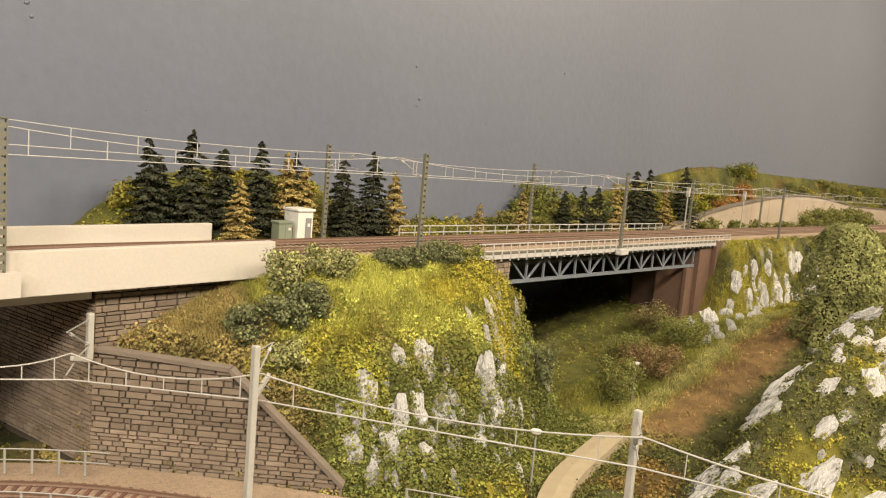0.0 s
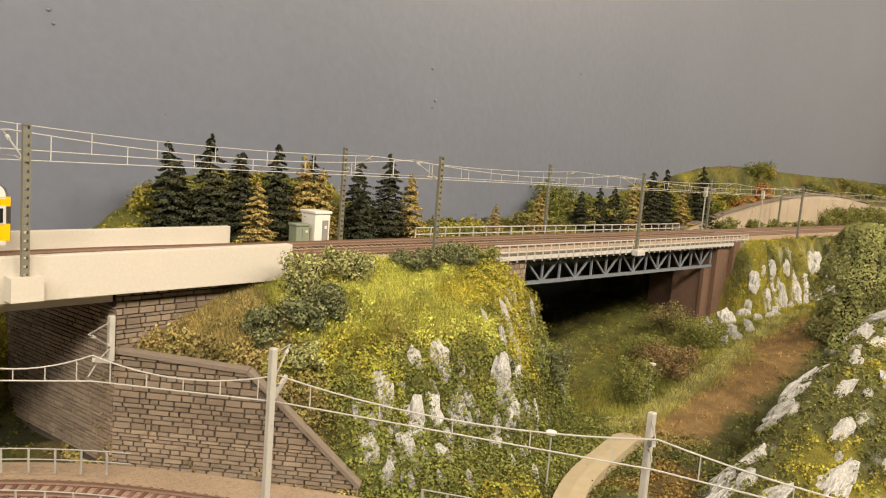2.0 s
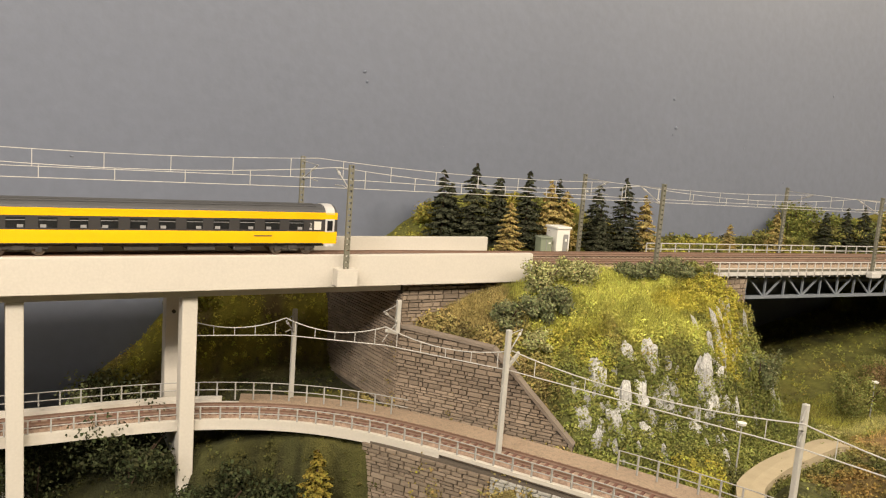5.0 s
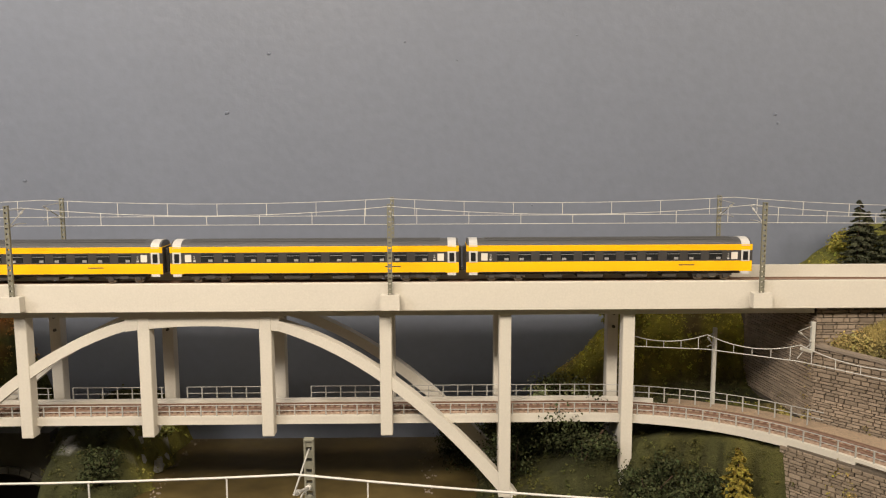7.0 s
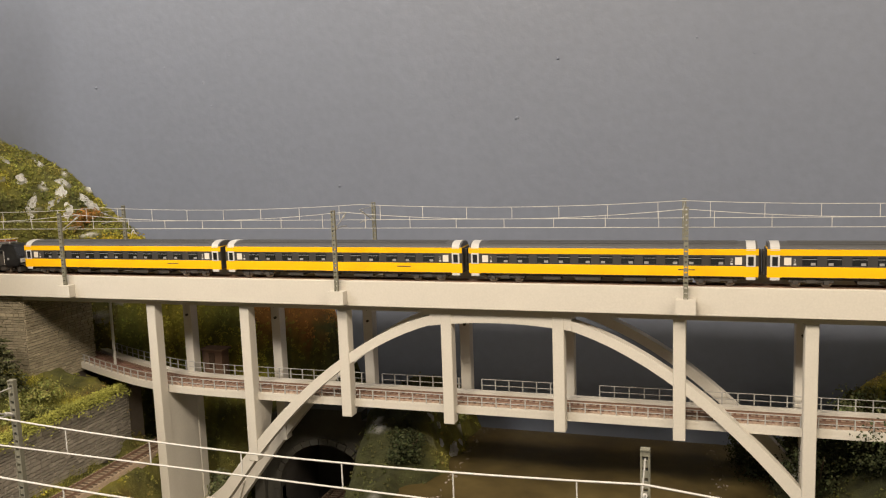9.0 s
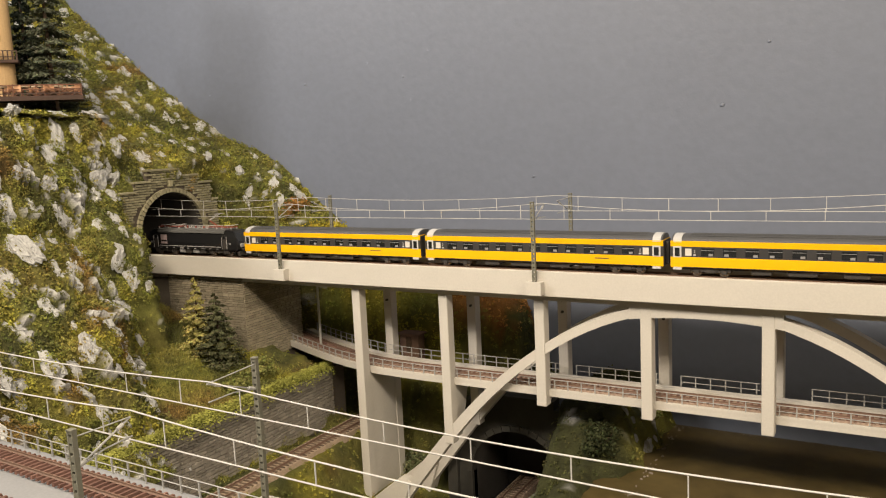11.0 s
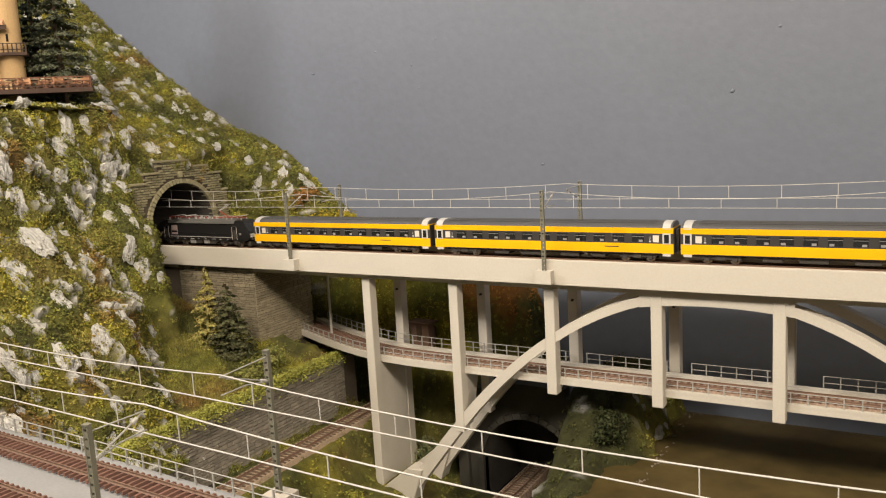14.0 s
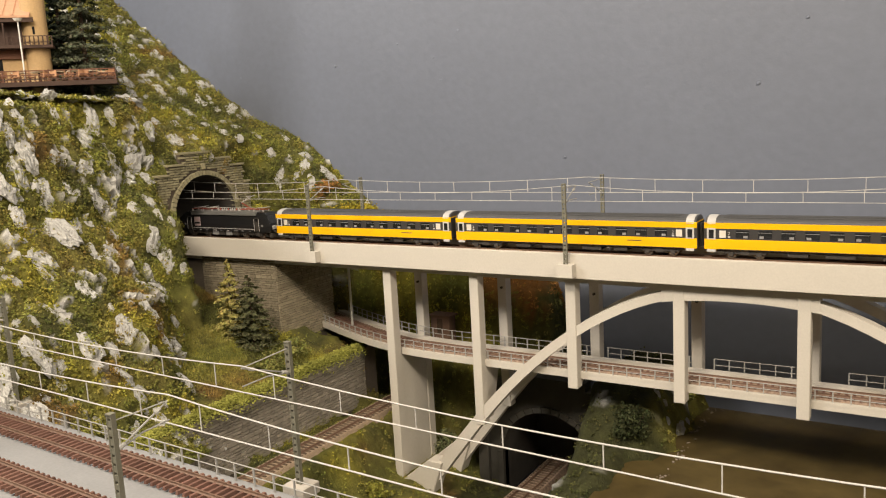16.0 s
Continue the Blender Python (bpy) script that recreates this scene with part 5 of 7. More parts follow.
for k in range(8):
    x = TB0 + 0.004 + (TB1 - TB0 - 0.012) * k / 7
    bm = bmesh.new()
    add_bar(bm, (x, -0.013, zt(x) - 0.006), (x, 0.083, zt(x) - 0.006), 0.003)
    part("cross_beam", bm, M_STEEL, truss)
bm = bmesh.new()
add_bar(bm, (0.955, 0.034, zt(0.955) + 0.0005), (1.63, 0.034, zt(1.63) + 0.0005), 0.115, 0.003)
part("walkway_deck", bm, M_MAST, truss)


def bridge_railing(name, x0, x1, y, zf, n, top=0.0155, label="pale grey metal railing of the truss bridge", beam=True):
    rl = thing(name, ((x0 + x1) / 2, y, zf((x0 + x1) / 2)), label, "railing", "railings")
    for hgt in (top, top * 0.52) + ((0.0015,) if beam else ()):
        bm = bmesh.new()
        w = 0.0045 if hgt == 0.0015 else 0.0011
        add_bar(bm, (x0, y, zf(x0) + hgt), (x1, y, zf(x1) + hgt), 0.0011, w)
        part("rail_bar", bm, M_TRUSSRAIL, rl)
    for k in range(n + 1):
        x = x0 + (x1 - x0) * k / n
        bm = bmesh.new()
        add_bar(bm, (x, y, zf(x) - 0.003), (x, y, zf(x) + top), 0.0011)
        part("railing_post", bm, M_TRUSSRAIL, rl)
    return rl


bridge_railing("bridge_railing", 0.955, 1.63, -0.024, lambda x: zt(x) - 0.002, 44)
bridge_railing("bridge_railing", 0.965, 1.62, 0.0925, lambda x: zt(x) + 0.002, 26)
part("mast_bracket", box(1.243, 1.263, -0.034, -0.0255, zt(1.25) - 0.006, zt(1.25) + 0.0015, 0.001), M_TRUSSRAIL, truss)
# its two piers
for nm, xa, xb, lbl, z0 in (("truss_pier", 0.985, 1.0235, "brown stone pier at the near end of the truss bridge", 1.18), ("truss_pier", 1.528, 1.60, "dark brown stone pier at the far end of the truss bridge", 1.20)):
    tp = thing(nm, ((xa + xb) / 2, 0.03, z0), lbl, "pier", "truss bridge piers")
    mat = M_STONE if xa < 1.2 else M_PIER
    part("core", box(xa, xb, -0.0185, 0.09, z0, zt(xa) - 0.001), M_MORTAR if xa < 1.2 else M_PIER, tp)
    if xa < 1.2:
        masonry(tp, (xa, -0.0195), (xb, -0.0195), 1.27, lambda s: zt(1.0) - 0.002, M_STONE, seed=12, length=(0.008, 0.014))
        masonry(tp, (xb + 0.001, -0.019), (xb + 0.001, 0.09), 1.27, lambda s: zt(1.0) - 0.002, M_STONE, seed=13, length=(0.008, 0.014))
    else:
        part("bearing_ledge", box(xa - 0.035, xa, -0.012, 0.034, z0, zt(xa) - 0.037, 0.001), M_PIER, tp)
        part("corner_pilaster", box(xa + 0.045, xb + 0.012, -0.026, -0.0185, z0, zt(xa) + 0.002, 0.001), M_PIER, tp)
        part("corner_pilaster", box(xa - 0.040, xa - 0.026, -0.018, -0.012, z0, zt(xa) - 0.036, 0.001), M_PIER, tp)

# ---- railings along a line ----
def line_railing(name, line, top, spacing, label, group="railings", r=0.0005, mid=True):
    """Two bars and posts along a plan line of foot points."""
    c = line[len(line) // 2]
    rl = thing(name, tuple(c), label, "railing", group)
    for hgt in (top, top * 0.5) if mid else (top,):
        bm = bmesh.new()
        add_tube(bm, [p + Vector((0, 0, hgt)) for p in line], r, 5)
        part("rail_bar", bm, M_RAILING, rl)
    dist, nxt = 0.0, 0.0
    for a, b in zip(line, line[1:]):
        seg = (b - a).length
        while nxt <= dist + seg:
            p = a.lerp(b, (nxt - dist) / seg)
            bm = bmesh.new()
            add_bar(bm, p - Vector((0, 0, 0.002)), p + Vector((0, 0, top)), 0.0012)
            part("railing_post", bm, M_RAILING, rl)
            nxt += spacing
        dist += seg
    return rl


span = lambda a, b: [p for p in LOWER if a < p.x < b]
line_railing("deck_railing", shifted(span(-0.70, 0.70), 0.0255, -0.004), 0.0125, 0.0165, "pale railing along the front of the lower track")
for a, b in ((-0.72, -0.245), (-0.235, -0.122), (-0.100, -0.004), (0.03, 0.555)):
    line_railing("deck_railing", shifted(span(a, b), -0.0285, -0.002), 0.0145, 0.0165, "pale railing along the back of the lower track")
line_railing("trackside_railing", shifted([p for p in LOWER if p.x > 0.652], -0.040, -0.006), 0.017, 0.0165, "pale railing between the lower track and the rocky slope")

# ---- lower line masts and wires ----
overhead_mast(0.489, 0.047, 1.256, 1.343, 0.03, mat=M_MASTL, solid=True, wire_h=1.326, group="lower line masts", along=(-0.55, -0.83))
lm_a = overhead_mast(0.607, -0.139, 1.17, 1.364, 0.03, mat=M_MASTL, solid=True, wire_h=1.326, group="lower line masts", along=(0.83, 0.55))
lm_b = overhead_mast(0.736, -0.322, 1.19, 1.351, 0.026, mat=M_MASTL, solid=True, wire_h=1.329, group="lower line masts", along=(-0.8, -0.5))
wm = overhead_mast(0.5725, -0.004, 1.328, 1.360, 0.034, mat=M_MASTL, solid=True, wire_h=1.325, group="lower line masts", along=(-0.75, -0.66))
wm["label"] = "short pale wall-mounted post with a cantilever on the abutment corner"
for th, x, y, ax, ay, z in ((lm_a, 0.607, -0.139, 0.83, 0.55, 1.336), (lm_b, 0.736, -0.322, -0.8, -0.5, 1.338), (wm, 0.5725, -0.004, -0.75, -0.66, 1.333)):
    bm = bmesh.new()
    add_bar(bm, (x, y, z - 0.005), (x + ax * 0.026, y + ay * 0.026, z + 0.003), 0.0022, 0.0030)
    part("arm_beam", bm, M_MASTL, th, "thick pale bracket arm")
catenary("overhead_line", [((0.383, 0.036, 1.342), 1.326), ((0.472, 0.022, 1.341), 1.325), ((0.548, -0.030, 1.342), 1.325), ((0.618, -0.130, 1.343), 1.326), ((0.713, -0.338, 1.345), 1.328), ((0.77, -0.56, 1.345), 1.328)], 5, r=0.0005, sag=0.009)

# ---- foreground yard ----
yard_y = lambda x: -0.487 - 0.045 * (x + 0.36)
yl = lambda off, z, a=-1.25, b=0.30: [Vector((a + (b - a) * i / 24, yard_y(a + (b - a) * i / 24) + off, z)) for i in range(25)]
slab = part("yard_slab", sweep(yl(0, 1.312), [(-0.026, -0.03), (0.15, -0.03), (0.15, 0.0), (-0.026, 0.0)]), M_SLAB)
tagged(slab, "pale grey slab carrying two sleepered tracks", "slab", kind="structure")
for off in (0.0, -0.058):
    lay_track("yard_track", yl(off, 1.3185), "red-brown sleepered track on the pale grey slab", M_SLEEPER, keep=lambda p: p.x < 0.0)
line_railing("yard_railing", yl(0.0235, 1.312), 0.0135, 0.020, "pale railing beside the slab tracks")
for x, y, s in ((-0.66, -0.425, -1), (-0.271, -0.442, -1), (0.122, -0.463, -1)):
    overhead_mast(x, y, 1.305, 1.4135 if x < 0 else 1.4085, 0.046, wire_h=1.394, group="foreground masts", along=(0.02, -1))
    tagged(part("mast_ledge", box(x - 0.010, x + 0.010, y - 0.008, y + 0.010, 1.299, 1.3075, 0.0008), M_KERB), "small grey concrete ledge under a lattice mast", "ledge", "mast ledges")
for x, y in ((-0.262, -0.592), (0.13, -0.615), (-0.66, -0.572)):
    overhead_mast(x, y, 1.312, 1.4145, 0.038, wire_h=1.396, group="foreground masts", along=(-0.02, 1))
for off, zz in ((0.0, 0.0), (-0.060, 0.0005)):
    catenary("overhead_line", [((x, yard_y(x) + off, 1.4115 + zz), 1.3935 + zz) for x in (-1.05, -0.66, -0.265, 0.124)] + [((0.52, yard_y(0.52) + off, 1.399), 1.381)], 7, r=0.00048, sag=0.006)

# ---- trees ----
def tree_thing(name, label, group=""):
    return thing(name, (0, 0, 0), label, "tree", group)


def conifer(h, r, col, seed, label, n=1500, size=0.0046, group="conifers"):
    """A model spruce: tapered trunk and whorls of drooping, flocked boughs with gaps."""
    rng = np.random.default_rng(seed)
    th = tree_thing("conifer", label, group)
    bm = bmesh.new()
    bmesh.ops.create_cone(bm, cap_ends=True, segments=7, radius1=h * 0.022, radius2=h * 0.004, depth=h * 0.97, matrix=Matrix.Translation((0, 0, h * 0.485)))
    part("trunk", bm, M_TRUNK, th)
    whorls = int(11 + h * 40)
    pos, nr = [], []
    per = n // whorls
    for w in range(whorls):
        t = (w + 0.3) / whorls
        z = h * (0.06 + 0.92 * t)
        rad = r * (1 - t) ** 0.75 + 0.0010
        boughs = max(4, int(9 * (1 - t) + 4))
        a0 = rng.uniform(0, 6.28)
        for k in range(boughs):
            a = a0 + 6.283 * k / boughs + rng.normal(0, 0.15)
            lr = rad * rng.uniform(0.62, 1.15)
            zb = z + rng.normal(0, 0.42) * h * 0.92 / whorls
            m = max(2, int(per / boughs * (0.5 + (1 - t))))
            for q in np.sqrt(rng.uniform(0.02, 1, m)):
                zz = zb - h * 0.030 * q ** 1.5 + rng.normal(0, h * 0.005)
                sp = 0.13 * lr
                pos.append((math.cos(a) * lr * q + rng.normal(0, sp), math.sin(a) * lr * q + rng.normal(0, sp), zz))
                nr.append((math.cos(a) * 0.4, math.sin(a) * 0.4, 0.9))
    pos, nr = np.array(pos), np.array(nr)
    c = np.array(col) * rng.uniform(0.7, 1.35, (len(pos), 1)) * (1 + rng.normal(0, 0.05, (len(pos), 3)))
    flakes("crown", pos, nr, c, size, rng, parent=th, spread=0.8)
    return th


DARK, YEL = (0.060, 0.064, 0.038), (0.40, 0.31, 0.115)
dk = [conifer(0.105, 0.0275, DARK, 11 + k, "dark green model spruce behind the upper track", n=10500, size=0.0028) for k in range(3)]
ye = [conifer(0.080, 0.0195, YEL, 21 + k, "ochre-yellow model larch behind the upper track", n=8000, size=0.0026) for k in range(2)]
ROWS_T = [(0.697, 0.150, 1.476, 0), (0.733, 0.140, 1.489, 1), (0.772, 0.146, 1.473, 2), (0.758, 0.098, 1.449, 3), (0.809, 0.140, 1.480, 0), (0.848, 0.145, 1.473, 4), (0.868, 0.140, 1.461, 3),
          (0.915, 0.135, 1.470, 2), (0.958, 0.132, 1.481, 1), (0.997, 0.135, 1.459, 4), (0.722, 0.175, 1.462, 2), (0.790, 0.18, 1.468, 1), (0.885, 0.178, 1.470, 0), (0.905, 0.115, 1.445, 0), (1.167, 0.14, 1.421, 3), (1.265, 0.14, 1.441, 4), (1.40, 0.155, 1.440, 2),
          (1.43, 0.14, 1.448, 0), (1.475, 0.14, 1.452, 1), (1.538, 0.14, 1.457, 3), (1.60, 0.14, 1.480, 2), (1.648, 0.14, 1.481, 0), (1.72, 0.14, 1.457, 4), (1.80, 0.14, 1.495, 1)]
kinds = dk + ye
used = set()
for x, y, top, k in ROWS_T:
    base = float(ground_height(np.array([x]), np.array([y]))[0]) - 0.002
    src = kinds[k]
    h0 = 0.105 if k < 3 else 0.080
    s = (top - base) / h0
    m = Matrix.Translation((x, y, base)) @ Matrix.Rotation(x * 37, 4, "Z")
    ob = src if k not in used else copy_thing(src, m)
    used.add(k)
    ob.matrix_basis = m @ Matrix.Diagonal((max(s, 0.62), max(s, 0.62), s, 1))


def bush(loc, r, h, col, seed, label, n=900, size=0.0045, name="bush", group="bushes"):
    """Lumpy foliage over a few stems."""
    rng = np.random.default_rng(seed)
    th = thing(name, loc, label, "bush", group)
    for k in range(3):
        a = rng.uniform(0, 6.28)
        bm = bmesh.new()
        add_tube(bm, [(0, 0, -0.004), (math.cos(a) * r * 0.3, math.sin(a) * r * 0.3, h * 0.4), (math.cos(a) * r * 0.6, math.sin(a) * r * 0.6, h * 0.75)], 0.0007, 4)
        me = bpy.data.meshes.new("stem")
        bm.to_mesh(me)
        bm.free()
        me.materials.append(M_TRUNK)
        st = new("stem", me)
        st.parent = th
    lumps = [(rng.uniform(-0.6, 0.6) * r, rng.uniform(-0.6, 0.6) * r, rng.uniform(0.2, 0.85) * h, rng.uniform(0.2, 0.45)) for _ in range(16)]
    pos, nr = [], []
    for _ in range(n):
        lx, ly, lz, lr = lumps[rng.integers(len(lumps))]
        d = rng.normal(0, 1, 3)
        d /= np.linalg.norm(d)
        q = rng.uniform(0.35, 1.25)
        pos.append((lx + d[0] * lr * r * q, ly + d[1] * lr * r * q, max(0.0, lz + d[2] * lr * h * 0.75 * q)))
        nr.append(d)
    c = np.array(col) * rng.uniform(0.65, 1.4, (n, 1)) * (1 + rng.normal(0, 0.06, (n, 3)))
    flakes("leaf_crown", np.array(pos), np.array(nr), c, size, rng, parent=th)
    return th


gz = lambda x, y: float(ground_height(np.array([x]), np.array([y]))[0])
# near-black leaf tone: dark green with the bridge's shade put into it
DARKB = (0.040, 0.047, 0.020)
SAGE = (0.33, 0.33, 0.14)
OLIVE, BLUEG, BROWN = (0.21, 0.215, 0.065), (0.165, 0.178, 0.085), (0.23, 0.16, 0.075)
HILL_BUSHES = [
    (0.712, -0.036, 0.024, 0.034, SAGE, "light green bush against the bridge parapet"), (0.752, -0.034, 0.024, 0.030, SAGE, "light green bush beside the upper track"),
        (0.835, -0.036, 0.026, 0.020, BLUEG, "dark green bush beside the upper track"), (0.885, -0.036, 0.028, 0.024, BLUEG, "dark green bush beside the upper track"), (0.925, -0.036, 0.018, 0.018, OLIVE, "green bush at the truss bridge end"),
        (0.664, -0.052, 0.019, 0.024, BLUEG, "dark green bush spreading on the hillside"), (0.690, -0.058, 0.022, 0.026, BLUEG, "dark green bush spreading on the hillside"), (0.716, -0.060, 0.020, 0.026, BLUEG, "dark green bush spreading on the hillside"), (0.680, -0.078, 0.017, 0.018, SAGE, "green bush above the wing wall")]
VALLEY_BUSHES = [
    (0.962, -0.104, 0.020, 0.040, BLUEG, "dark green bush hanging on the rock edge"), (1.14, -0.105, 0.036, 0.058, OLIVE, "olive bush in the valley"), (1.235, -0.098, 0.046, 0.055, BROWN, "brown bush in the valley"),
        (1.36, -0.072, 0.05, 0.045, OLIVE, "olive bush in the valley"), (1.40, -0.012, 0.036, 0.045, (0.20, 0.17, 0.07), "brown bush below the truss bridge"), (1.30, -0.05, 0.045, 0.035, OLIVE, "green bush in the valley"),
        (0.455, -0.135, 0.04, 0.03, OLIVE, "olive bush below the lower track"), (0.52, -0.125, 0.02, 0.035, BLUEG, "dark bush at the foot of the wall")]
BRIDGE_BUSHES = [
    (0.26, 0.12, 0.05, 0.06, BLUEG, "dark green bush on the pond bank"), (0.33, 0.12, 0.05, 0.07, BLUEG, "dark green bush on the pond bank"), (0.42, 0.19, 0.03, 0.02, (0.16, 0.15, 0.02), "yellow-green bush behind the lower track"),
        (-0.66, -0.04, 0.028, 0.022, OLIVE, "green bush at the foot of the stone pier"), (-0.645, -0.09, 0.03, 0.02, OLIVE, "green bush on the grassy bench"), (-0.515, -0.16, 0.022, 0.022, OLIVE, "green bush beside the valley track"), (-0.50, -0.06, 0.022, 0.02, (0.26, 0.25, 0.05), "yellow-green bush at the foot of the bridge pier"), (-0.49, 0.10, 0.03, 0.035, BLUEG, "dark green bush beside the bridge pier"),
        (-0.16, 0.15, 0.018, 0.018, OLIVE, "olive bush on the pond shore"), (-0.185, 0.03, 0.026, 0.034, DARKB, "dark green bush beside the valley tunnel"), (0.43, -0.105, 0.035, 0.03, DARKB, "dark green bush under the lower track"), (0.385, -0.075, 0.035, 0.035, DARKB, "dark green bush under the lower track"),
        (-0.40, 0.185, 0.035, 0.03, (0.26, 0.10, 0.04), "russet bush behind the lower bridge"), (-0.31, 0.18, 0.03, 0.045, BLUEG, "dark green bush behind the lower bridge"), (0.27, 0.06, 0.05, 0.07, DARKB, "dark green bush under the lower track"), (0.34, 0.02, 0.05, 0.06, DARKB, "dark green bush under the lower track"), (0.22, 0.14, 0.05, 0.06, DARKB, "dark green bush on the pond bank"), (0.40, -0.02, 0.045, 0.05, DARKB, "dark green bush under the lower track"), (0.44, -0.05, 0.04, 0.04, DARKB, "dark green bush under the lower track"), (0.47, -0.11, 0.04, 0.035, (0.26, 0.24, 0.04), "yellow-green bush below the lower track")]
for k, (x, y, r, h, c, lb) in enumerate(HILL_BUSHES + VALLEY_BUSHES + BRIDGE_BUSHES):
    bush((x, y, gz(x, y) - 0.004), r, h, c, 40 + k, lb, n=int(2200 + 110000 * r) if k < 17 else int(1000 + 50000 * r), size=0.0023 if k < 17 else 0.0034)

for k, (x, y, z, r, h) in enumerate([(-0.715, 0.185, 1.412, 0.035, 0.035), (-0.675, 0.188, 1.398, 0.032, 0.034), (-0.64, 0.19, 1.388, 0.026, 0.028), (-0.76, 0.185, 1.445, 0.035, 0.03), (-0.595, 0.192, 1.374, 0.028, 0.038), (-0.555, 0.195, 1.368, 0.026, 0.036)]):
    bush((x, y, z), r, h, ((0.28, 0.14, 0.04) if k == 3 else (0.33, 0.27, 0.03)), 130 + k, ("orange-brown bush on the mountainside" if k == 3 else "olive-yellow bush at the foot of the mountain"), n=2400, size=0.004)
t1 = conifer(0.135, 0.033, (0.34, 0.30, 0.10), 31, "olive-green model conifer below the tunnel mouth", n=6500, size=0.0036, group="pier conifers")
t1.location = (-0.742, -0.058, 1.250)
t2 = conifer(0.108, 0.036, (0.095, 0.097, 0.048), 32, "dark green model spruce below the stone pier", n=7000, size=0.0036, group="pier conifers")
t2.location = (-0.700, -0.062, gz(-0.700, -0.062) - 0.004)
t3 = conifer(0.078, 0.019, (0.20, 0.16, 0.03), 33, "yellow-green model conifer below the lower track", n=4500, size=0.0036, group="valley conifers")
t3.location = (0.478, -0.062, 1.172)

# ---- tall ivy-covered tree trunk ----
ivy = thing("ivy_tree", (1.474, -0.24, 1.27), "broad tree wholly wrapped in pale green ivy", "tree")
bm = bmesh.new()
bmesh.ops.create_cone(bm, cap_ends=True, segments=14, radius1=0.028, radius2=0.012, depth=0.16, matrix=Matrix.Translation((1.474, -0.24, 1.345)))
part("trunk", bm, M_TRUNK, ivy)
rng = np.random.default_rng(77)
n = 26000
a, zz = rng.uniform(0, 6.283, n), rng.uniform(-0.03, 0.165, n)
lump = np.array([noise.fractal(Vector((math.cos(q) * 1.6, math.sin(q) * 1.6, w * 26)), 0.8, 2.1, 3) for q, w in zip(a, zz)])
rad = (0.050 + 0.020 * lump) * np.sqrt(np.clip(1 - (np.clip(zz - 0.05, 0, 1) / 0.118) ** 5, 0.02, 1)) * (1 - 2.5 * np.clip(0.02 - zz, 0, 1)) - rng.random(n) ** 2 * 0.016
pos = np.stack([np.cos(a) * rad, np.sin(a) * rad, zz], 1)
flakes("ivy_leaves", pos, np.stack([np.cos(a), np.sin(a), 0 * a + 0.5], 1), np.array((0.27, 0.28, 0.105)) * rng.uniform(0.7, 1.3, (n, 1)) * (1 + 0.3 * lump[:, None]), 0.0034, rng, parent=ivy, spread=0.7)

# ---- hut and cabinet ----
M_WHITE = material("white_plaster", (0.72, 0.70, 0.66), 0.7, noise_amt=0.04)
M_GREYP = material("grey_paint", (0.25, 0.25, 0.25), 0.6, noise_amt=0.05)
M_GREENP = material("grey_green_paint", (0.22, 0.25, 0.19), 0.6, noise_amt=0.06)
hx, hy, hz = 0.840, 0.114, 1.384
hut = thing("relay_hut", (hx, hy, hz), "small white relay hut with a grey door", "hut")
part("hut_wall", box(hx - 0.0095, hx + 0.0095, hy - 0.011, hy + 0.011, hz - 0.004, hz + 0.030, 0.0005), M_WHITE, hut)
part("hut_roof", box(hx - 0.011, hx + 0.011, hy - 0.0125, hy + 0.0125, hz + 0.030, hz + 0.0325, 0.0006), M_WHITE, hut)
d = part("hut_door", box(hx + 0.000, hx + 0.0070, hy - 0.0119, hy - 0.011, hz, hz + 0.0235, 0.0003), M_GREYP, hut)
part("door_sign", box(hx + 0.002, hx + 0.0050, hy - 0.0124, hy - 0.0119, hz + 0.015, hz + 0.018), M_WHITE, d)
part("vent_box", box(hx + 0.0095, hx + 0.0118, hy - 0.006, hy + 0.002, hz + 0.008, hz + 0.018, 0.0004), M_GREYP, hut)
cx, cy, cz = 0.815, 0.108, 1.384
cab = thing("relay_cabinet", (cx, cy, cz), "grey-green metal relay cabinet beside the hut", "cabinet")
part("cabinet_body", box(cx - 0.008, cx + 0.008, cy - 0.006, cy + 0.006, cz - 0.003, cz + 0.0185, 0.0006), M_GREENP, cab)
part("cabinet_lid", box(cx - 0.009, cx + 0.009, cy - 0.007, cy + 0.007, cz + 0.0185, cz + 0.0205, 0.0005), M_GREENP, cab)
part("door_seam", box(cx - 0.0004, cx + 0.0004, cy - 0.0065, cy - 0.006, cz, cz + 0.017), M_GREYP, cab)
part("name_plate", box(cx + 0.003, cx + 0.006, cy - 0.0066, cy - 0.006, cz + 0.012, cz + 0.014), M_WHITE, cab)

# ---- pole and shed by the lower track ----
pole = thing("line_pole", (-0.640, 0.086, 1.255), "slim pale grey pole behind the lower track", "pole")
bm = bmesh.new()
add_tube(bm, [(-0.640, 0.086, 1.240), (-0.640, 0.086, 1.374)], 0.0019, 8)
part("pole_shaft", bm, M_MASTL, pole)
part("pole_cap", box(-0.6425, -0.6375, 0.0835, 0.0885, 1.374, 1.3755), M_MASTL, pole)
shed = thing("trackside_shed", (-0.494, 0.114, 1.25), "small weathered brown shed behind the lower track", "shed")
part("shed_wall", box(-0.510, -0.479, 0.106, 0.124, 1.240, 1.281, 0.0005), M_PIER, shed)
part("shed_roof", box(-0.513, -0.476, 0.103, 0.127, 1.281, 1.2835, 0.0006), M_PIER, shed)
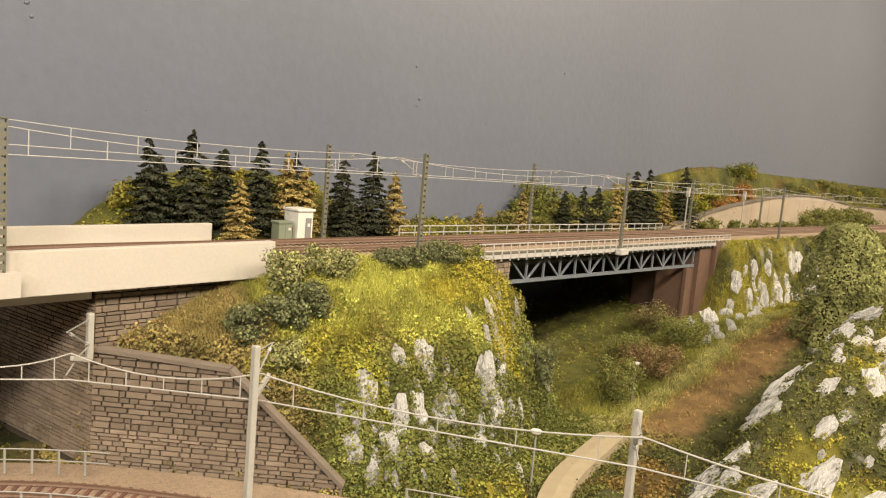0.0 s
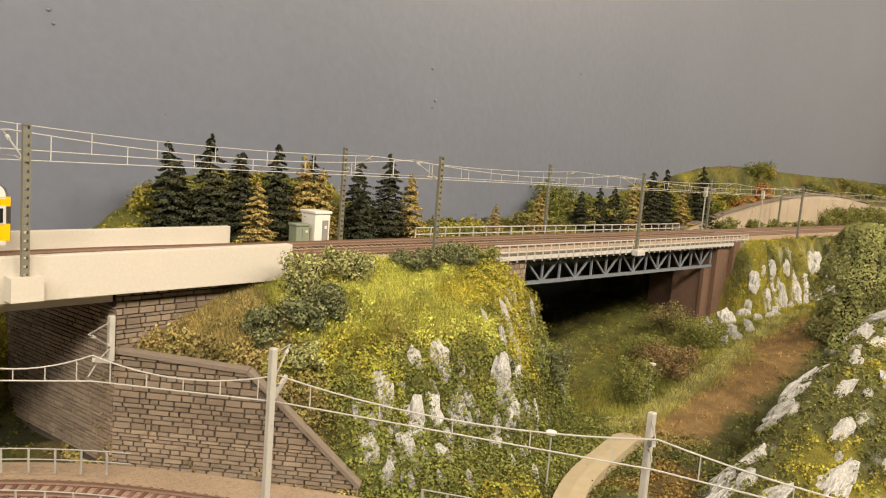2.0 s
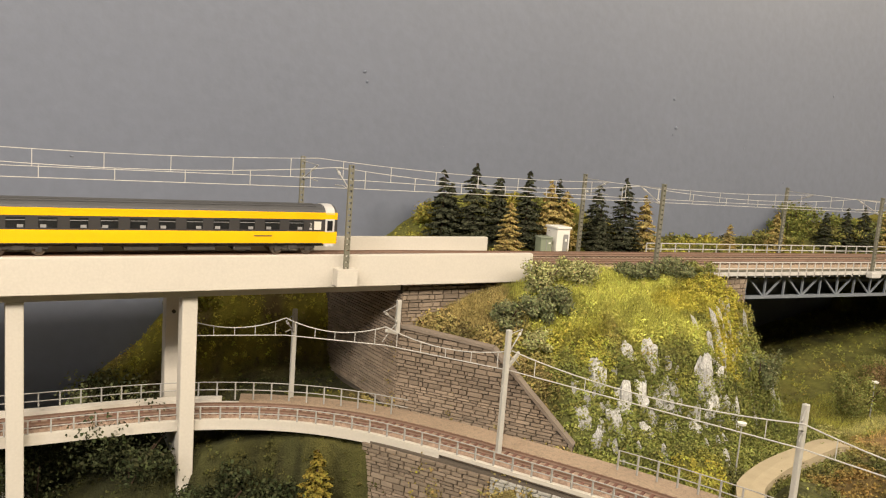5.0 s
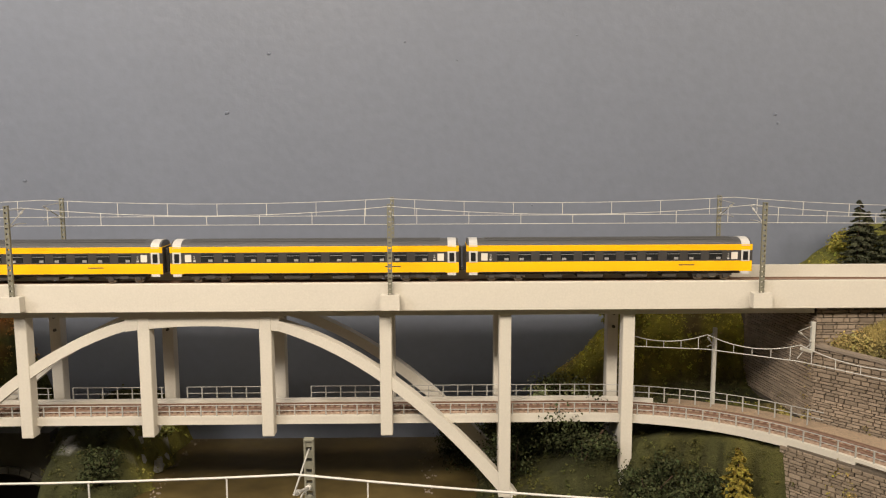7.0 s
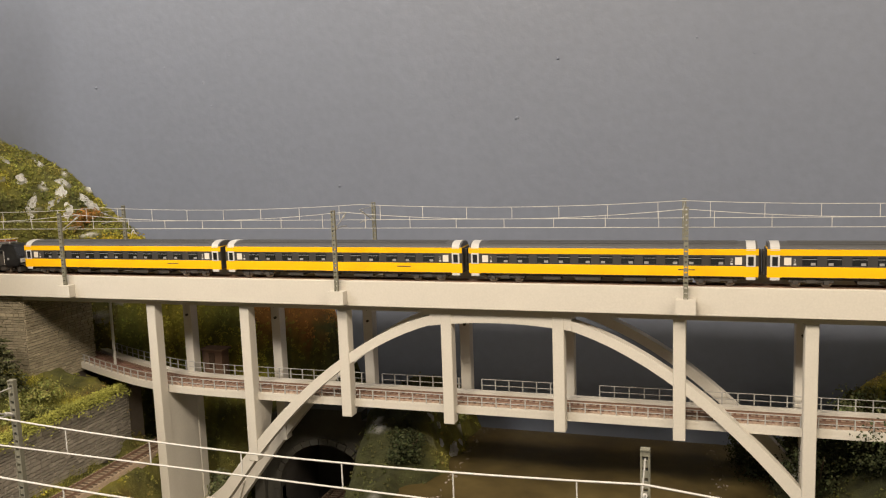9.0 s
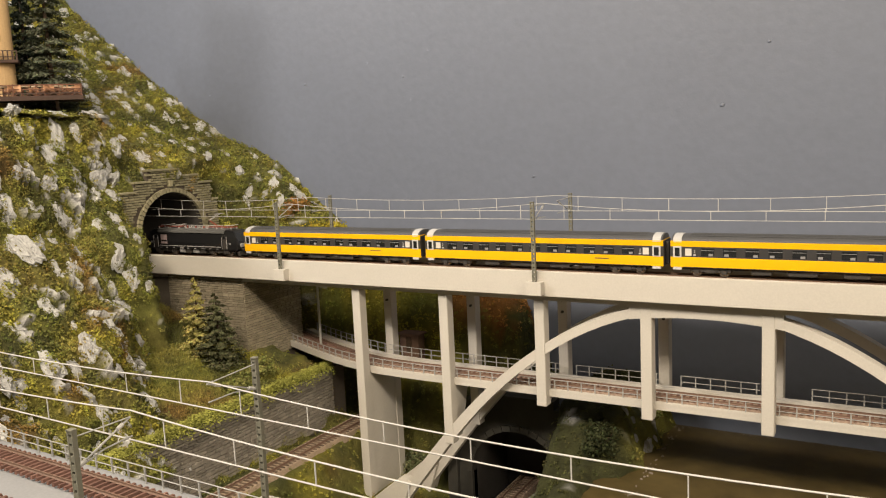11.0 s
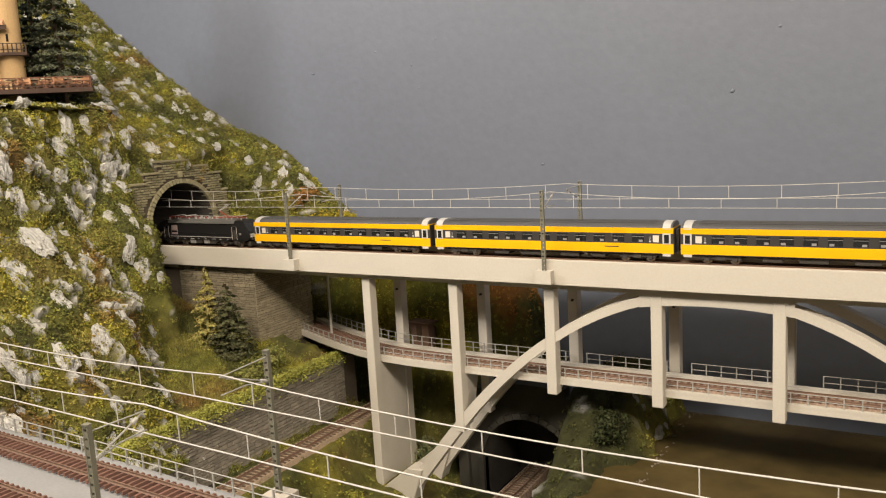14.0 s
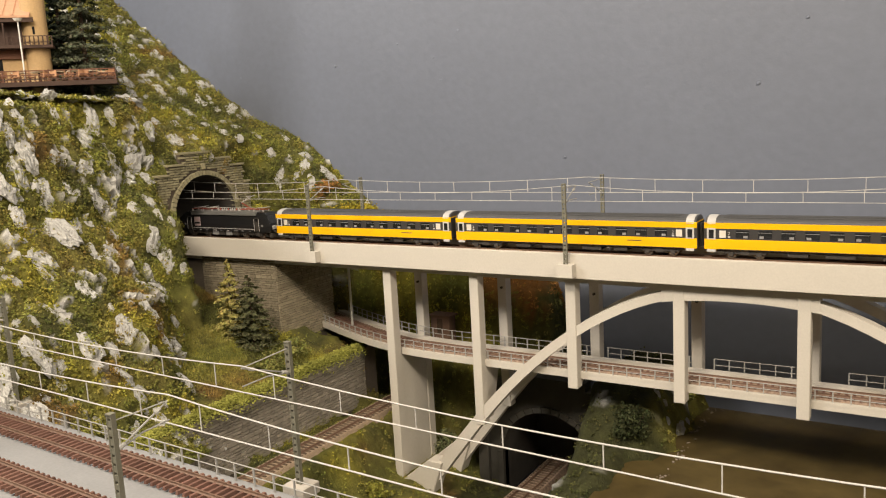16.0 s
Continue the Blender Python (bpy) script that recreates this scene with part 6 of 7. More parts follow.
part("shed_door", box(-0.499, -0.490, 0.1052, 0.106, 1.256, 1.278), M_TRUNK, shed)

# ---- path and lamp posts ----
M_PATH = material("pale_gravel_path", (0.37, 0.31, 0.21), 0.9, noise_amt=0.12, scale=80, fine=900, bump=0.3)
pl = smooth_line(PATH_LINE, 0.008)
tagged(part("gravel_path", sweep(pl, [(-0.012, -0.03), (0.012, -0.03), (0.0115, 0.0), (0.0, 0.0008), (-0.0115, 0.0)]), M_PATH), "pale gravel footpath winding into the valley", "path", kind="structure")


def lamp_post(x, y, z, h):
    th = thing("lamp_post", (x, y, z), "slim pale lamp post with a flat round head", "street lamp", "lamp posts")
    bm = bmesh.new()
    add_tube(bm, [(x, y, z - 0.004), (x, y, z + h)], 0.0007, 6)
    part("pole", bm, M_RAILING, th)
    bm = bmesh.new()
    bmesh.ops.create_cone(bm, cap_ends=True, segments=12, radius1=0.0035, radius2=0.0042, depth=0.0022, matrix=Matrix.Translation((x, y, z + h)))
    part("lamp_head", bm, M_WHITE, th)


lamp_post(0.826, -0.199, 1.236, 0.045)
lamp_post(1.148, -0.118, gz(1.148, -0.118), 0.045)

# ---- retaining wall beyond the truss bridge ----
M_TANWALL = material("tan_rendered_wall", (0.42, 0.35, 0.27), 0.85, noise_amt=0.15, scale=20, fine=400)
tw = thing("tan_retaining_wall", (2.3, 0.13, 1.37), "tan rendered retaining wall with a mossy coping beyond the truss bridge", "retaining wall")
TAN_TOP = ((1.69, 1.375), (1.80, 1.388), (1.976, 1.413), (2.15, 1.428), (2.332, 1.440), (2.514, 1.445), (2.70, 1.436), (3.0, 1.415), (3.6, 1.40))
for k in range(16):
    xa, xb = 1.69 + 0.11 * k, 1.69 + 0.11 * (k + 1)
    ta, tb_ = np.interp((xa, xb), [q[0] for q in TAN_TOP], [q[1] for q in TAN_TOP])
    bm = bmesh.new()
    add_prism(bm, [(xa, 1.33), (xa, ta), (xb - 0.001, tb_), (xb - 0.001, 1.33)], "y", 0.125, 0.137)
    part("wall_panel", bm, M_TANWALL, tw)
    bm = bmesh.new()
    add_bar(bm, (xa, 0.130, ta + 0.0015), (xb, 0.130, tb_ + 0.0015), 0.016, 0.003)
    part("coping", bm, M_STONE_CAP, tw)
for k, (x, r, h) in enumerate([(1.86, 0.03, 0.03), (2.02, 0.03, 0.02), (2.15, 0.04, 0.02), (2.3, 0.04, 0.02), (2.5, 0.055, 0.05), (2.62, 0.05, 0.055), (2.74, 0.06, 0.065), (2.88, 0.06, 0.065), (3.04, 0.06, 0.05)]):
    bush((x, 0.112, rail_z(x) - 0.012), r, h, OLIVE, 90 + k, "low green bush at the foot of the tan wall" if k < 4 else "green bush hanging over the tan wall", n=900 if k < 4 else 2600)
for x, y in ((1.70, 0.088), (1.98, 0.09)):
    sg = thing("signal_post", (x, y, rail_z(x) - 0.01), "slim pale grey signal post beside the upper track", "signal", "signals")
    bm = bmesh.new()
    add_tube(bm, [(x, y, rail_z(x) - 0.01), (x, y, rail_z(x) + 0.062)], 0.0012, 6)
    part("post", bm, M_MASTL, sg)
    part("signal_head", box(x - 0.003, x + 0.003, y - 0.003, y + 0.003, rail_z(x) + 0.055, rail_z(x) + 0.072, 0.001), M_MASTL, sg)

FAR_TONES = [(0.26, 0.25, 0.04), (0.17, 0.18, 0.045), (0.13, 0.14, 0.05), (0.34, 0.17, 0.045), (0.30, 0.26, 0.05), (0.21, 0.20, 0.06)]
rng = random.Random(73)
for k in range(44):
    x = 1.30 + 2.6 * (k / 44) ** 1.25 + rng.uniform(-0.02, 0.02)
    y = rng.uniform(0.155, 0.198)
    tone_k = FAR_TONES[3] if 2.0 < x < 2.5 and y < 0.175 else FAR_TONES[rng.choice((1, 2, 5) if x < 1.62 else (0, 1, 2, 4, 5))]
    bush((x, y, gz(x, y) - 0.006), rng.uniform(0.030, 0.050), rng.uniform(0.022, 0.045), tone_k, 160 + k, "orange autumn bush on the wooded bank" if tone_k == FAR_TONES[3] else "shrub on the wooded bank beyond the truss bridge", n=1500, size=0.0042)
for k in range(13):
    x, y = 0.60 + 0.03 * k, rng.uniform(0.165, 0.195)
    bush((x, y, gz(x, y) - 0.006), rng.uniform(0.018, 0.028), rng.uniform(0.014, 0.026), FAR_TONES[rng.choice((0, 1, 4, 5))], 210 + k, "yellow-green shrub on the bank by the grey wall", n=1500, size=0.0032)

for k, (x, y, r, h) in enumerate(((0.668, 0.168, 0.026, 0.026), (0.640, 0.178, 0.022, 0.020), (0.700, 0.190, 0.024, 0.030))):
    bush((x, y, gz(x, y) - 0.006), r, h, (0.30, 0.27, 0.055), 240 + k, "ochre-yellow bush on the bank by the grey wall", n=2200, size=0.0032)

# ---- the train ----
M_BLACK = material("black_loco_paint", (0.012, 0.012, 0.013), 0.35, spec=0.5, noise_amt=0.1, bump=0.02)
M_LROOF = material("grey_loco_roof", (0.16, 0.16, 0.155), 0.5, noise_amt=0.08)
M_UNDER = material("dark_running_gear", (0.050, 0.045, 0.041), 0.6, noise_amt=0.2)
M_WHEEL = material("wheel_steel", (0.28, 0.24, 0.20), 0.4, metal=0.7, noise_amt=0.15)
M_RED = material("red_insulator", (0.36, 0.075, 0.05), 0.5, noise_amt=0.05)
M_YELLOW = material("yellow_coach_paint", (0.84, 0.455, 0.006), 0.25, spec=0.5, noise_amt=0.03, bump=0.01)
M_BAND = material("anthracite_band", (0.045, 0.043, 0.043), 0.3, spec=0.5, noise_amt=0.06, bump=0.01)
M_CROOF = material("grey_coach_roof", (0.075, 0.075, 0.078), 0.5, noise_amt=0.06)
M_SILVER = material("silver_paint", (0.50, 0.49, 0.48), 0.4, noise_amt=0.04)
M_GLASS = material("tinted_window", (0.012, 0.013, 0.014), 0.08, spec=0.8, noise_amt=0.0, bump=0)
M_PINK = material("pale_mauve_panel", (0.42, 0.33, 0.33), 0.5, noise_amt=0.03)
M_BLIND = material("cream_blind", (0.62, 0.58, 0.52), 0.6, noise_amt=0.03)


def profile_body(outline, half, mat, name, parent, taper_z=None, taper=0.8, bevel=0.0008, label=""):
    """A side outline given width, drawn in towards the roof."""
    bm = bmesh.new()
    add_prism(bm, outline, "y", -half, half)
    if taper_z:
        for v in bm.verts:
            if v.co.z > taper_z:
                v.co.y *= taper
    bmesh.ops.bevel(bm, geom=[e for e in bm.edges if abs(e.verts[0].co.y - e.verts[1].co.y) < 1e-4], offset=bevel, segments=2, affect="EDGES")
    return part(name, bm, mat, parent, label)


def wheel(x, s, r=0.0062):
    bm = bmesh.new()
    m = Matrix.Translation((x, s * 0.0088, r)) @ Matrix.Rotation(math.pi / 2, 4, "X")
    bmesh.ops.create_cone(bm, cap_ends=True, segments=18, radius1=r, radius2=r, depth=0.0026, matrix=m)
    bmesh.ops.create_cone(bm, cap_ends=True, segments=12, radius1=r * 0.45, radius2=r * 0.3, depth=0.002, matrix=Matrix.Translation((x, s * 0.0108, r)) @ Matrix.Rotation(math.pi / 2, 4, "X"))
    return bm


def bogie(th, x, base, r):
    bm = bmesh.new()
    for s in (-1, 1):
        add_box(bm, x - base / 2 - 0.007, x + base / 2 + 0.007, s * 0.0118 - 0.001, s * 0.0118 + 0.001, r * 1.0, r * 1.45)
        for dx in (-base / 2, base / 2):
            add_box(bm, x + dx - 0.0026, x + dx + 0.0026, s * 0.0124 - 0.0015, s * 0.0124 + 0.0015, r * 0.65, r * 1.35)
            add_bar(bm, (x + dx * 0.75, s * 0.0126, r * 1.9), (x + dx * 0.3, s * 0.0126, r * 1.0), 0.0014)
        add_box(bm, x - 0.0045, x + 0.0045, s * 0.0122 - 0.0018, s * 0.0122 + 0.0018, r * 0.9, r * 1.9)
    b = part("bogie", bm, M_UNDER, th)
    for dx in (-base / 2, base / 2):
        for s in (-1, 1):
            part("wheel", wheel(x + dx, s, r), M_WHEEL, b)
    return b


def text_bar(parent, x0, x1, z0, z1, y, mat, name="lettering_bar"):
    return part(name, box(x0, x1, y - 0.0002, y, z0, z1), mat, parent)


def locomotive():
    th = thing("electric_locomotive", (0, 0, 0), "black four-axle electric locomotive with red roof gear and one raised pantograph", "locomotive")
    L = 0.1035
    out = [(-L + 0.004, 0.0105), (-L, 0.0135), (-L, 0.0205), (-L + 0.0015, 0.0225), (-L + 0.0105, 0.0375), (-L + 0.016, 0.0405), (-L + 0.030, 0.0412), (L - 0.030, 0.0412), (L - 0.016, 0.0405), (L - 0.0105, 0.0375), (L - 0.0015, 0.0225), (L, 0.0205), (L, 0.0135), (L - 0.004, 0.0105)]
    body = profile_body(out, 0.0172, M_BLACK, "body", th, taper_z=0.0365, taper=0.74)
    part("roof_panel", box(-L + 0.031, L - 0.031, -0.0142, 0.0142, 0.0385, 0.0420, 0.0008), M_LROOF, body, "weathered grey roof panel")
    part("roof_strip", box(-L + 0.031, L - 0.031, -0.0158, -0.0140, 0.0362, 0.0392, 0.0004), M_LROOF, body)
    part("underframe", box(-L + 0.012, L - 0.012, -0.0135, 0.0135, 0.0075, 0.0115), M_UNDER, th)
    for k, x in enumerate((-0.020, -0.006, 0.010, 0.024)):
        part("equipment_box", box(x - 0.006, x + 0.006, -0.0150, 0.0150, 0.0045, 0.0105, 0.0006), M_UNDER if k % 2 else M_GREYP, th)
    for x in (-0.0600, 0.0600):
        bogie(th, x, 0.0345, 0.0066)
    for s in (-1, 1):
        y = -0.0172
        bm = bmesh.new()
        bmesh.ops.create_cone(bm, cap_ends=True, segments=10, radius1=0.0012, radius2=0.0012, depth=0.005, matrix=Matrix.Translation((s * (L + 0.0022), 0.010, 0.0125)) @ Matrix.Rotation(math.pi / 2, 4, "Y"))
        bmesh.ops.create_cone(bm, cap_ends=True, segments=12, radius1=0.0026, radius2=0.0026, depth=0.0008, matrix=Matrix.Translation((s * (L + 0.0050), 0.010, 0.0125)) @ Matrix.Rotation(math.pi / 2, 4, "Y"))
        part("buffer", bm, M_UNDER, th)
        bm = bmesh.new()
        bmesh.ops.create_cone(bm, cap_ends=True, segments=10, radius1=0.0012, radius2=0.0012, depth=0.005, matrix=Matrix.Translation((s * (L + 0.0022), -0.010, 0.0125)) @ Matrix.Rotation(math.pi / 2, 4, "Y"))
        bmesh.ops.create_cone(bm, cap_ends=True, segments=12, radius1=0.0026, radius2=0.0026, depth=0.0008, matrix=Matrix.Translation((s * (L + 0.0050), -0.010, 0.0125)) @ Matrix.Rotation(math.pi / 2, 4, "Y"))
        part("buffer", bm, M_UNDER, th)
        part("coupler", box(min(s * L, s * (L + 0.0065)), max(s * L, s * (L + 0.0065)), -0.003, 0.003, 0.0085, 0.0115), M_UNDER, th)
        # windscreen, lying on the slanted front
        bm = bmesh.new()
        add_prism(bm, [(s * (L - 0.0022), 0.0242), (s * (L - 0.0098), 0.0366), (s * (L - 0.0108), 0.0360), (s * (L - 0.0032), 0.0236)], "y", -0.0135, 0.0135)
        part("windscreen", bm, M_GLASS, th)
        bm = bmesh.new()
        add_box(bm, min(s * (L + 0.0003), s * (L - 0.002)), max(s * (L + 0.0003), s * (L - 0.002)), -0.0135, 0.0135, 0.0158, 0.0212)
        part("front_panel", bm, M_WHITE, th, "white lower front panel")
        for yy in (-0.0105, 0.0105):
            part("headlight", box(min(s * (L + 0.0007), s * L), max(s * (L + 0.0007), s * L), yy - 0.0022, yy + 0.0022, 0.0180, 0.0200, 0.0003), M_SILVER, th)
        # cab door between two handrails
        dx = s * (L - 0.0285)
        d = part("cab_door", box(dx - 0.0035, dx + 0.0035, y - 0.00025, y, 0.0125, 0.0335), M_UNDER, th)
        part("door_window", box(dx - 0.0022, dx + 0.0022, y - 0.0005, y - 0.0002, 0.0275, 0.0325), M_GLASS, d)
        for hx in (dx - 0.0050, dx + 0.0050):
            bm = bmesh.new()
            add_tube(bm, [(hx, y - 0.0009, 0.0125), (hx, y - 0.0009, 0.0315)], 0.00032, 5)
            part("handrail", bm, M_SILVER, th)
        text_bar(th, s * (L - 0.0175) - 0.0018, s * (L - 0.0175) + 0.0018, 0.0195, 0.0225, y - 0.0001, M_GREYP, "number_plate_bar")
        part("door_step", box(dx - 0.004, dx + 0.004, -0.0165, -0.0145, 0.0050, 0.0100), M_UNDER, th)
        part("snow_plough", box(min(s * (L - 0.006), s * (L - 0.001)), max(s * (L - 0.006), s * (L - 0.001)), -0.0145, 0.0145, 0.0028, 0.0095, 0.0008), M_UNDER, th)
    # panel beside the cab on both flanks, with bars for its lettering
    for y, s in ((-0.0172, -1), (0.0172, 1)):
        pn = part("logo_panel", box(-L + 0.0395, -L + 0.0535, min(y, y + s * 0.0003), max(y, y + s * 0.0003), 0.0185, 0.0330), M_PINK, th, "pale mauve square panel with a dark band")
        part("logo_bar", box(-L + 0.0405, -L + 0.0530, min(y + s * 0.0003, y + s * 0.0005), max(y + s * 0.0003, y + s * 0.0005), 0.0218, 0.0246), M_BLACK, pn)
        part("waist_line", box(-L + 0.036, L - 0.036, min(y, y + s * 0.0003), max(y, y + s * 0.0003), 0.0150, 0.0158), M_SILVER, th)
        for k in range(9):
            xx = -L + 0.034 + k * 0.0158
            part("lettering_bar", box(xx, xx + (0.008 if k % 3 == 0 else 0.004), min(y, y + s * 0.0003), max(y, y + s * 0.0003), 0.0118, 0.0127), M_SILVER if k % 2 else M_GREYP, th)
    # roof gear
    def pantograph(x, up):
        bm = bmesh.new()
        for yy in (-0.006, 0.006):
            add_bar(bm, (x - 0.012, yy, 0.0446), (x + 0.012, yy, 0.0446), 0.0007)
        for xx in (x - 0.011, x + 0.011):
            add_bar(bm, (xx, -0.006, 0.0446), (xx, 0.006, 0.0446), 0.0007)
        p = part("pantograph", bm, M_RED, th, "red and silver current collector")
        z1, z2 = (0.0545, 0.0645) if up else (0.0462, 0.0472)
        bm = bmesh.new()
        add_bar(bm, (x + 0.008, 0, 0.0450), (x - 0.011, 0, z1), 0.0011)
        part("lower_arm", bm, M_RED, p)
        bm = bmesh.new()
        for yy in (-0.003, 0.003):
            add_bar(bm, (x - 0.011, yy * 0.4, z1), (x + 0.010, yy, z2), 0.0006)
        part("upper_arm", bm, M_SILVER, p)
        bm = bmesh.new()
        for xx in (-0.0012, 0.0012):
            add_bar(bm, (x + 0.010 + xx, -0.0085, z2 + 0.0004), (x + 0.010 + xx, 0.0085, z2 + 0.0004), 0.0007)
        part("collector_head", bm, M_SILVER, p)
        for xx in (-0.010, 0.010):
            for yy in (-0.006, 0.006):
                bm = bmesh.new()
                bmesh.ops.create_cone(bm, cap_ends=True, segments=8, radius1=0.0011, radius2=0.0008, depth=0.0030, matrix=Matrix.Translation((x + xx, yy, 0.0430)))
                part("insulator", bm, M_SILVER, p)
    for x, up in ((-0.068, False), (-0.043, False), (0.040, True), (0.070, False)):
        pantograph(x, up)
    for k in range(12):
        x = -0.024 + k * 0.0045
        bm = bmesh.new()
        bmesh.ops.create_cone(bm, cap_ends=True, segments=8, radius1=0.0010, radius2=0.0007, depth=0.0038, matrix=Matrix.Translation((x, 0.004 * (-1) ** k, 0.0438)))
        part("roof_insulator", bm, M_RED if k % 4 == 0 else M_SILVER, th)
    bm = bmesh.new()
    add_tube(bm, [(-0.055, -0.004, 0.0462), (-0.02, -0.004, 0.0470), (0.03, -0.004, 0.0466), (0.055, 0.002, 0.0462)], 0.0004, 5)
    part("busbar", bm, M_SILVER, th)
    return th


def coach():
    th = thing("passenger_coach", (0, 0, 0), "yellow and anthracite passenger coach with a grey roof", "railway coach", "coaches of the train")
    H = 0.1545
    W = 0.0162
    body = part("body", box(-H, H, -W, W, 0.0105, 0.0220, 0.0004), M_YELLOW, th, "glossy yellow lower body")
    part("window_band", box(-H, H, -W + 0.0001, W - 0.0001, 0.0220, 0.0334), M_BAND, th)
    part("yellow_stripe", box(-H, H, -W, W, 0.0334, 0.0398, 0.0003), M_YELLOW, th, "bright yellow stripe under the roof")
    bm = bmesh.new()
    arc = [(-W + 0.0003, 0.0396)] + [(-(W - 0.0008) * math.cos(math.pi * i / 10), 0.0400 + 0.0062 * math.sin(math.pi * i / 10)) for i in range(11)] + [(W - 0.0003, 0.0396)]
    add_prism(bm, arc, "x", -H + 0.001, H - 0.001)
    roof = part("roof", bm, M_CROOF, th, "dark grey ribbed roof")
    for k in range(5):
        bm = bmesh.new()
        y = -0.0105 + 0.00525 * k
        z = 0.0402 + 0.0062 * math.sqrt(max(0, 1 - (y / W) ** 2))
        add_bar(bm, (-H + 0.02, y, z), (H - 0.02, y, z), 0.0006, 0.0005)
        part("roof_rib", bm, M_CROOF, roof)
    for s in (-1, 1):
        x = s * (H - 0.0075)
        bm = bmesh.new()
        arc2 = [(-W - 0.0002, 0.0385)] + [(-(W - 0.0004) * math.cos(math.pi * i / 10), 0.0400 + 0.0067 * math.sin(math.pi * i / 10)) for i in range(11)] + [(W + 0.0002, 0.0385)]
        add_prism(bm, arc2, "x", x - 0.0045, x + 0.0045)
        part("roof_end", bm, M_SILVER, roof, "pale grey roof end")
        for y, q in ((-W, -1), (W, 1)):
            dz = part("entrance_door", box(x - 0.0046, x + 0.0046, min(y, y + q * 0.0003), max(y, y + q * 0.0003), 0.0216, 0.0338, 0.0001), M_SILVER, th, "silver upper half of the entrance door")
            part("door_step", box(x - 0.0046, x + 0.0046, min(y, y + q * 0.0003), max(y, y + q * 0.0003), 0.0078, 0.0106), M_SILVER, dz)
            part("door_window", box(x - 0.0026, x + 0.0026, min(y + q * 0.0003, y + q * 0.0006), max(y + q * 0.0003, y + q * 0.0006), 0.0228, 0.0322), M_GLASS, dz)
            bx = s * (H - 0.0195)
            part("toilet_window", box(bx - 0.0034, bx + 0.0034, min(y, y + q * 0.0003), max(y, y + q * 0.0003), 0.0236, 0.0314), M_BLIND, th, "cream blanked window")
            part("class_panel", box(s * (H - 0.0262) - 0.0012, s * (H - 0.0262) + 0.0012, min(y, y + q * 0.0002), max(y, y + q * 0.0002), 0.0236, 0.0254), M_SILVER, th)
            cu = bpy.data.curves.new("class_number", "FONT")
            cu.body, cu.size, cu.align_x = "2", 0.0046, "CENTER"
            nb = new("class_number", cu)
            nb.parent = th
            nb.matrix_local = Matrix.Translation((s * (H - 0.0262), y + q * 0.0004, 0.0268)) @ Matrix.Rotation(math.pi / 2, 4, "X") if q < 0 else Matrix.Translation((s * (H - 0.0262), y + q * 0.0004, 0.0268)) @ Matrix.Rotation(math.pi, 4, "Z") @ Matrix.Rotation(math.pi / 2, 4, "X")
            cu.materials.append(M_SILVER)
        part("gangway", box(min(s * H, s * (H + 0.0035)), max(s * H, s * (H + 0.0035)), -0.0055, 0.0055, 0.0115, 0.0375, 0.0006), M_UNDER, th)
        part("end_wall", box(min(s * (H - 0.0004), s * (H + 0.0005)), max(s * (H - 0.0004), s * (H + 0.0005)), -W + 0.0012, W - 0.0012, 0.0110, 0.0390), M_UNDER, th)
        bogie(th, s * (H - 0.0420), 0.0290, 0.0056)
    for y, q in ((-W, -1), (W, 1)):
        for k in range(11):
            x = -H + 0.0400 + k * 0.0229
            w = part("window", box(x - 0.0068, x + 0.0068, min(y, y + q * 0.00025), max(y, y + q * 0.00025), 0.0236, 0.0320), M_GLASS, th)
            part("window_bar", box(x - 0.0068, x + 0.0068, min(y, y + q * 0.0005), max(y, y + q * 0.0005), 0.0296, 0.0300), M_GREYP, w)
            part("seat_back", box(x - 0.0055 if k % 2 else x + 0.001, x - 0.001 if k % 2 else x + 0.0055, min(y, y + q * 0.00035), max(y, y + q * 0.00035), 0.0237, 0.0262), M_GREYP, w)
        part("logo_bar", box(0.075, 0.092, min(y, y + q * 0.0002), max(y, y + q * 0.0002), 0.0172, 0.0182), M_BAND, th)
        part("sill_line", box(-H + 0.014, H - 0.014, min(y, y + q * 0.00015), max(y, y + q * 0.00015), 0.0105, 0.0112), M_BAND, th)
    part("underframe", box(-H + 0.012, H - 0.012, -0.0135, 0.0135, 0.0080, 0.0106), M_UNDER, th)
    for x, w in ((-0.060, 0.020), (-0.020, 0.028), (0.030, 0.024), (0.066, 0.016)):
        part("equipment_box", box(x - w / 2, x + w / 2, -0.0128, 0.0128, 0.0042, 0.0085, 0.0005), M_UNDER, th)
    return th


PITCH = 0.317
COUPLING = -0.740
lo = locomotive()
lo.location = (COUPLING - 0.1105, TRACK_Y[1], RAIL)
first = coach()
first.location = (COUPLING + PITCH / 2, TRACK_Y[1], RAIL)
for k in range(1, 4):
    copy_thing(first, Matrix.Translation((COUPLING + PITCH * (k + 0.5), TRACK_Y[1], RAIL)))

# ---- castle inn and terrace on the cliff ----
M_PLASTER = material("ochre_plaster", (0.52, 0.36, 0.19), 0.85, noise_amt=0.14, scale=60, fine=500, tint=(0.42, 0.28, 0.14))
M_TILE = material("orange_roof_tile", (0.52, 0.30, 0.19), 0.8, noise_amt=0.12, scale=150)
M_WOOD = material("dark_brown_wood", (0.062, 0.036, 0.027), 0.7, noise_amt=0.2, scale=150)
M_WOODL = material("orange_brown_wood", (0.15, 0.068, 0.042), 0.7, noise_amt=0.2, scale=150)
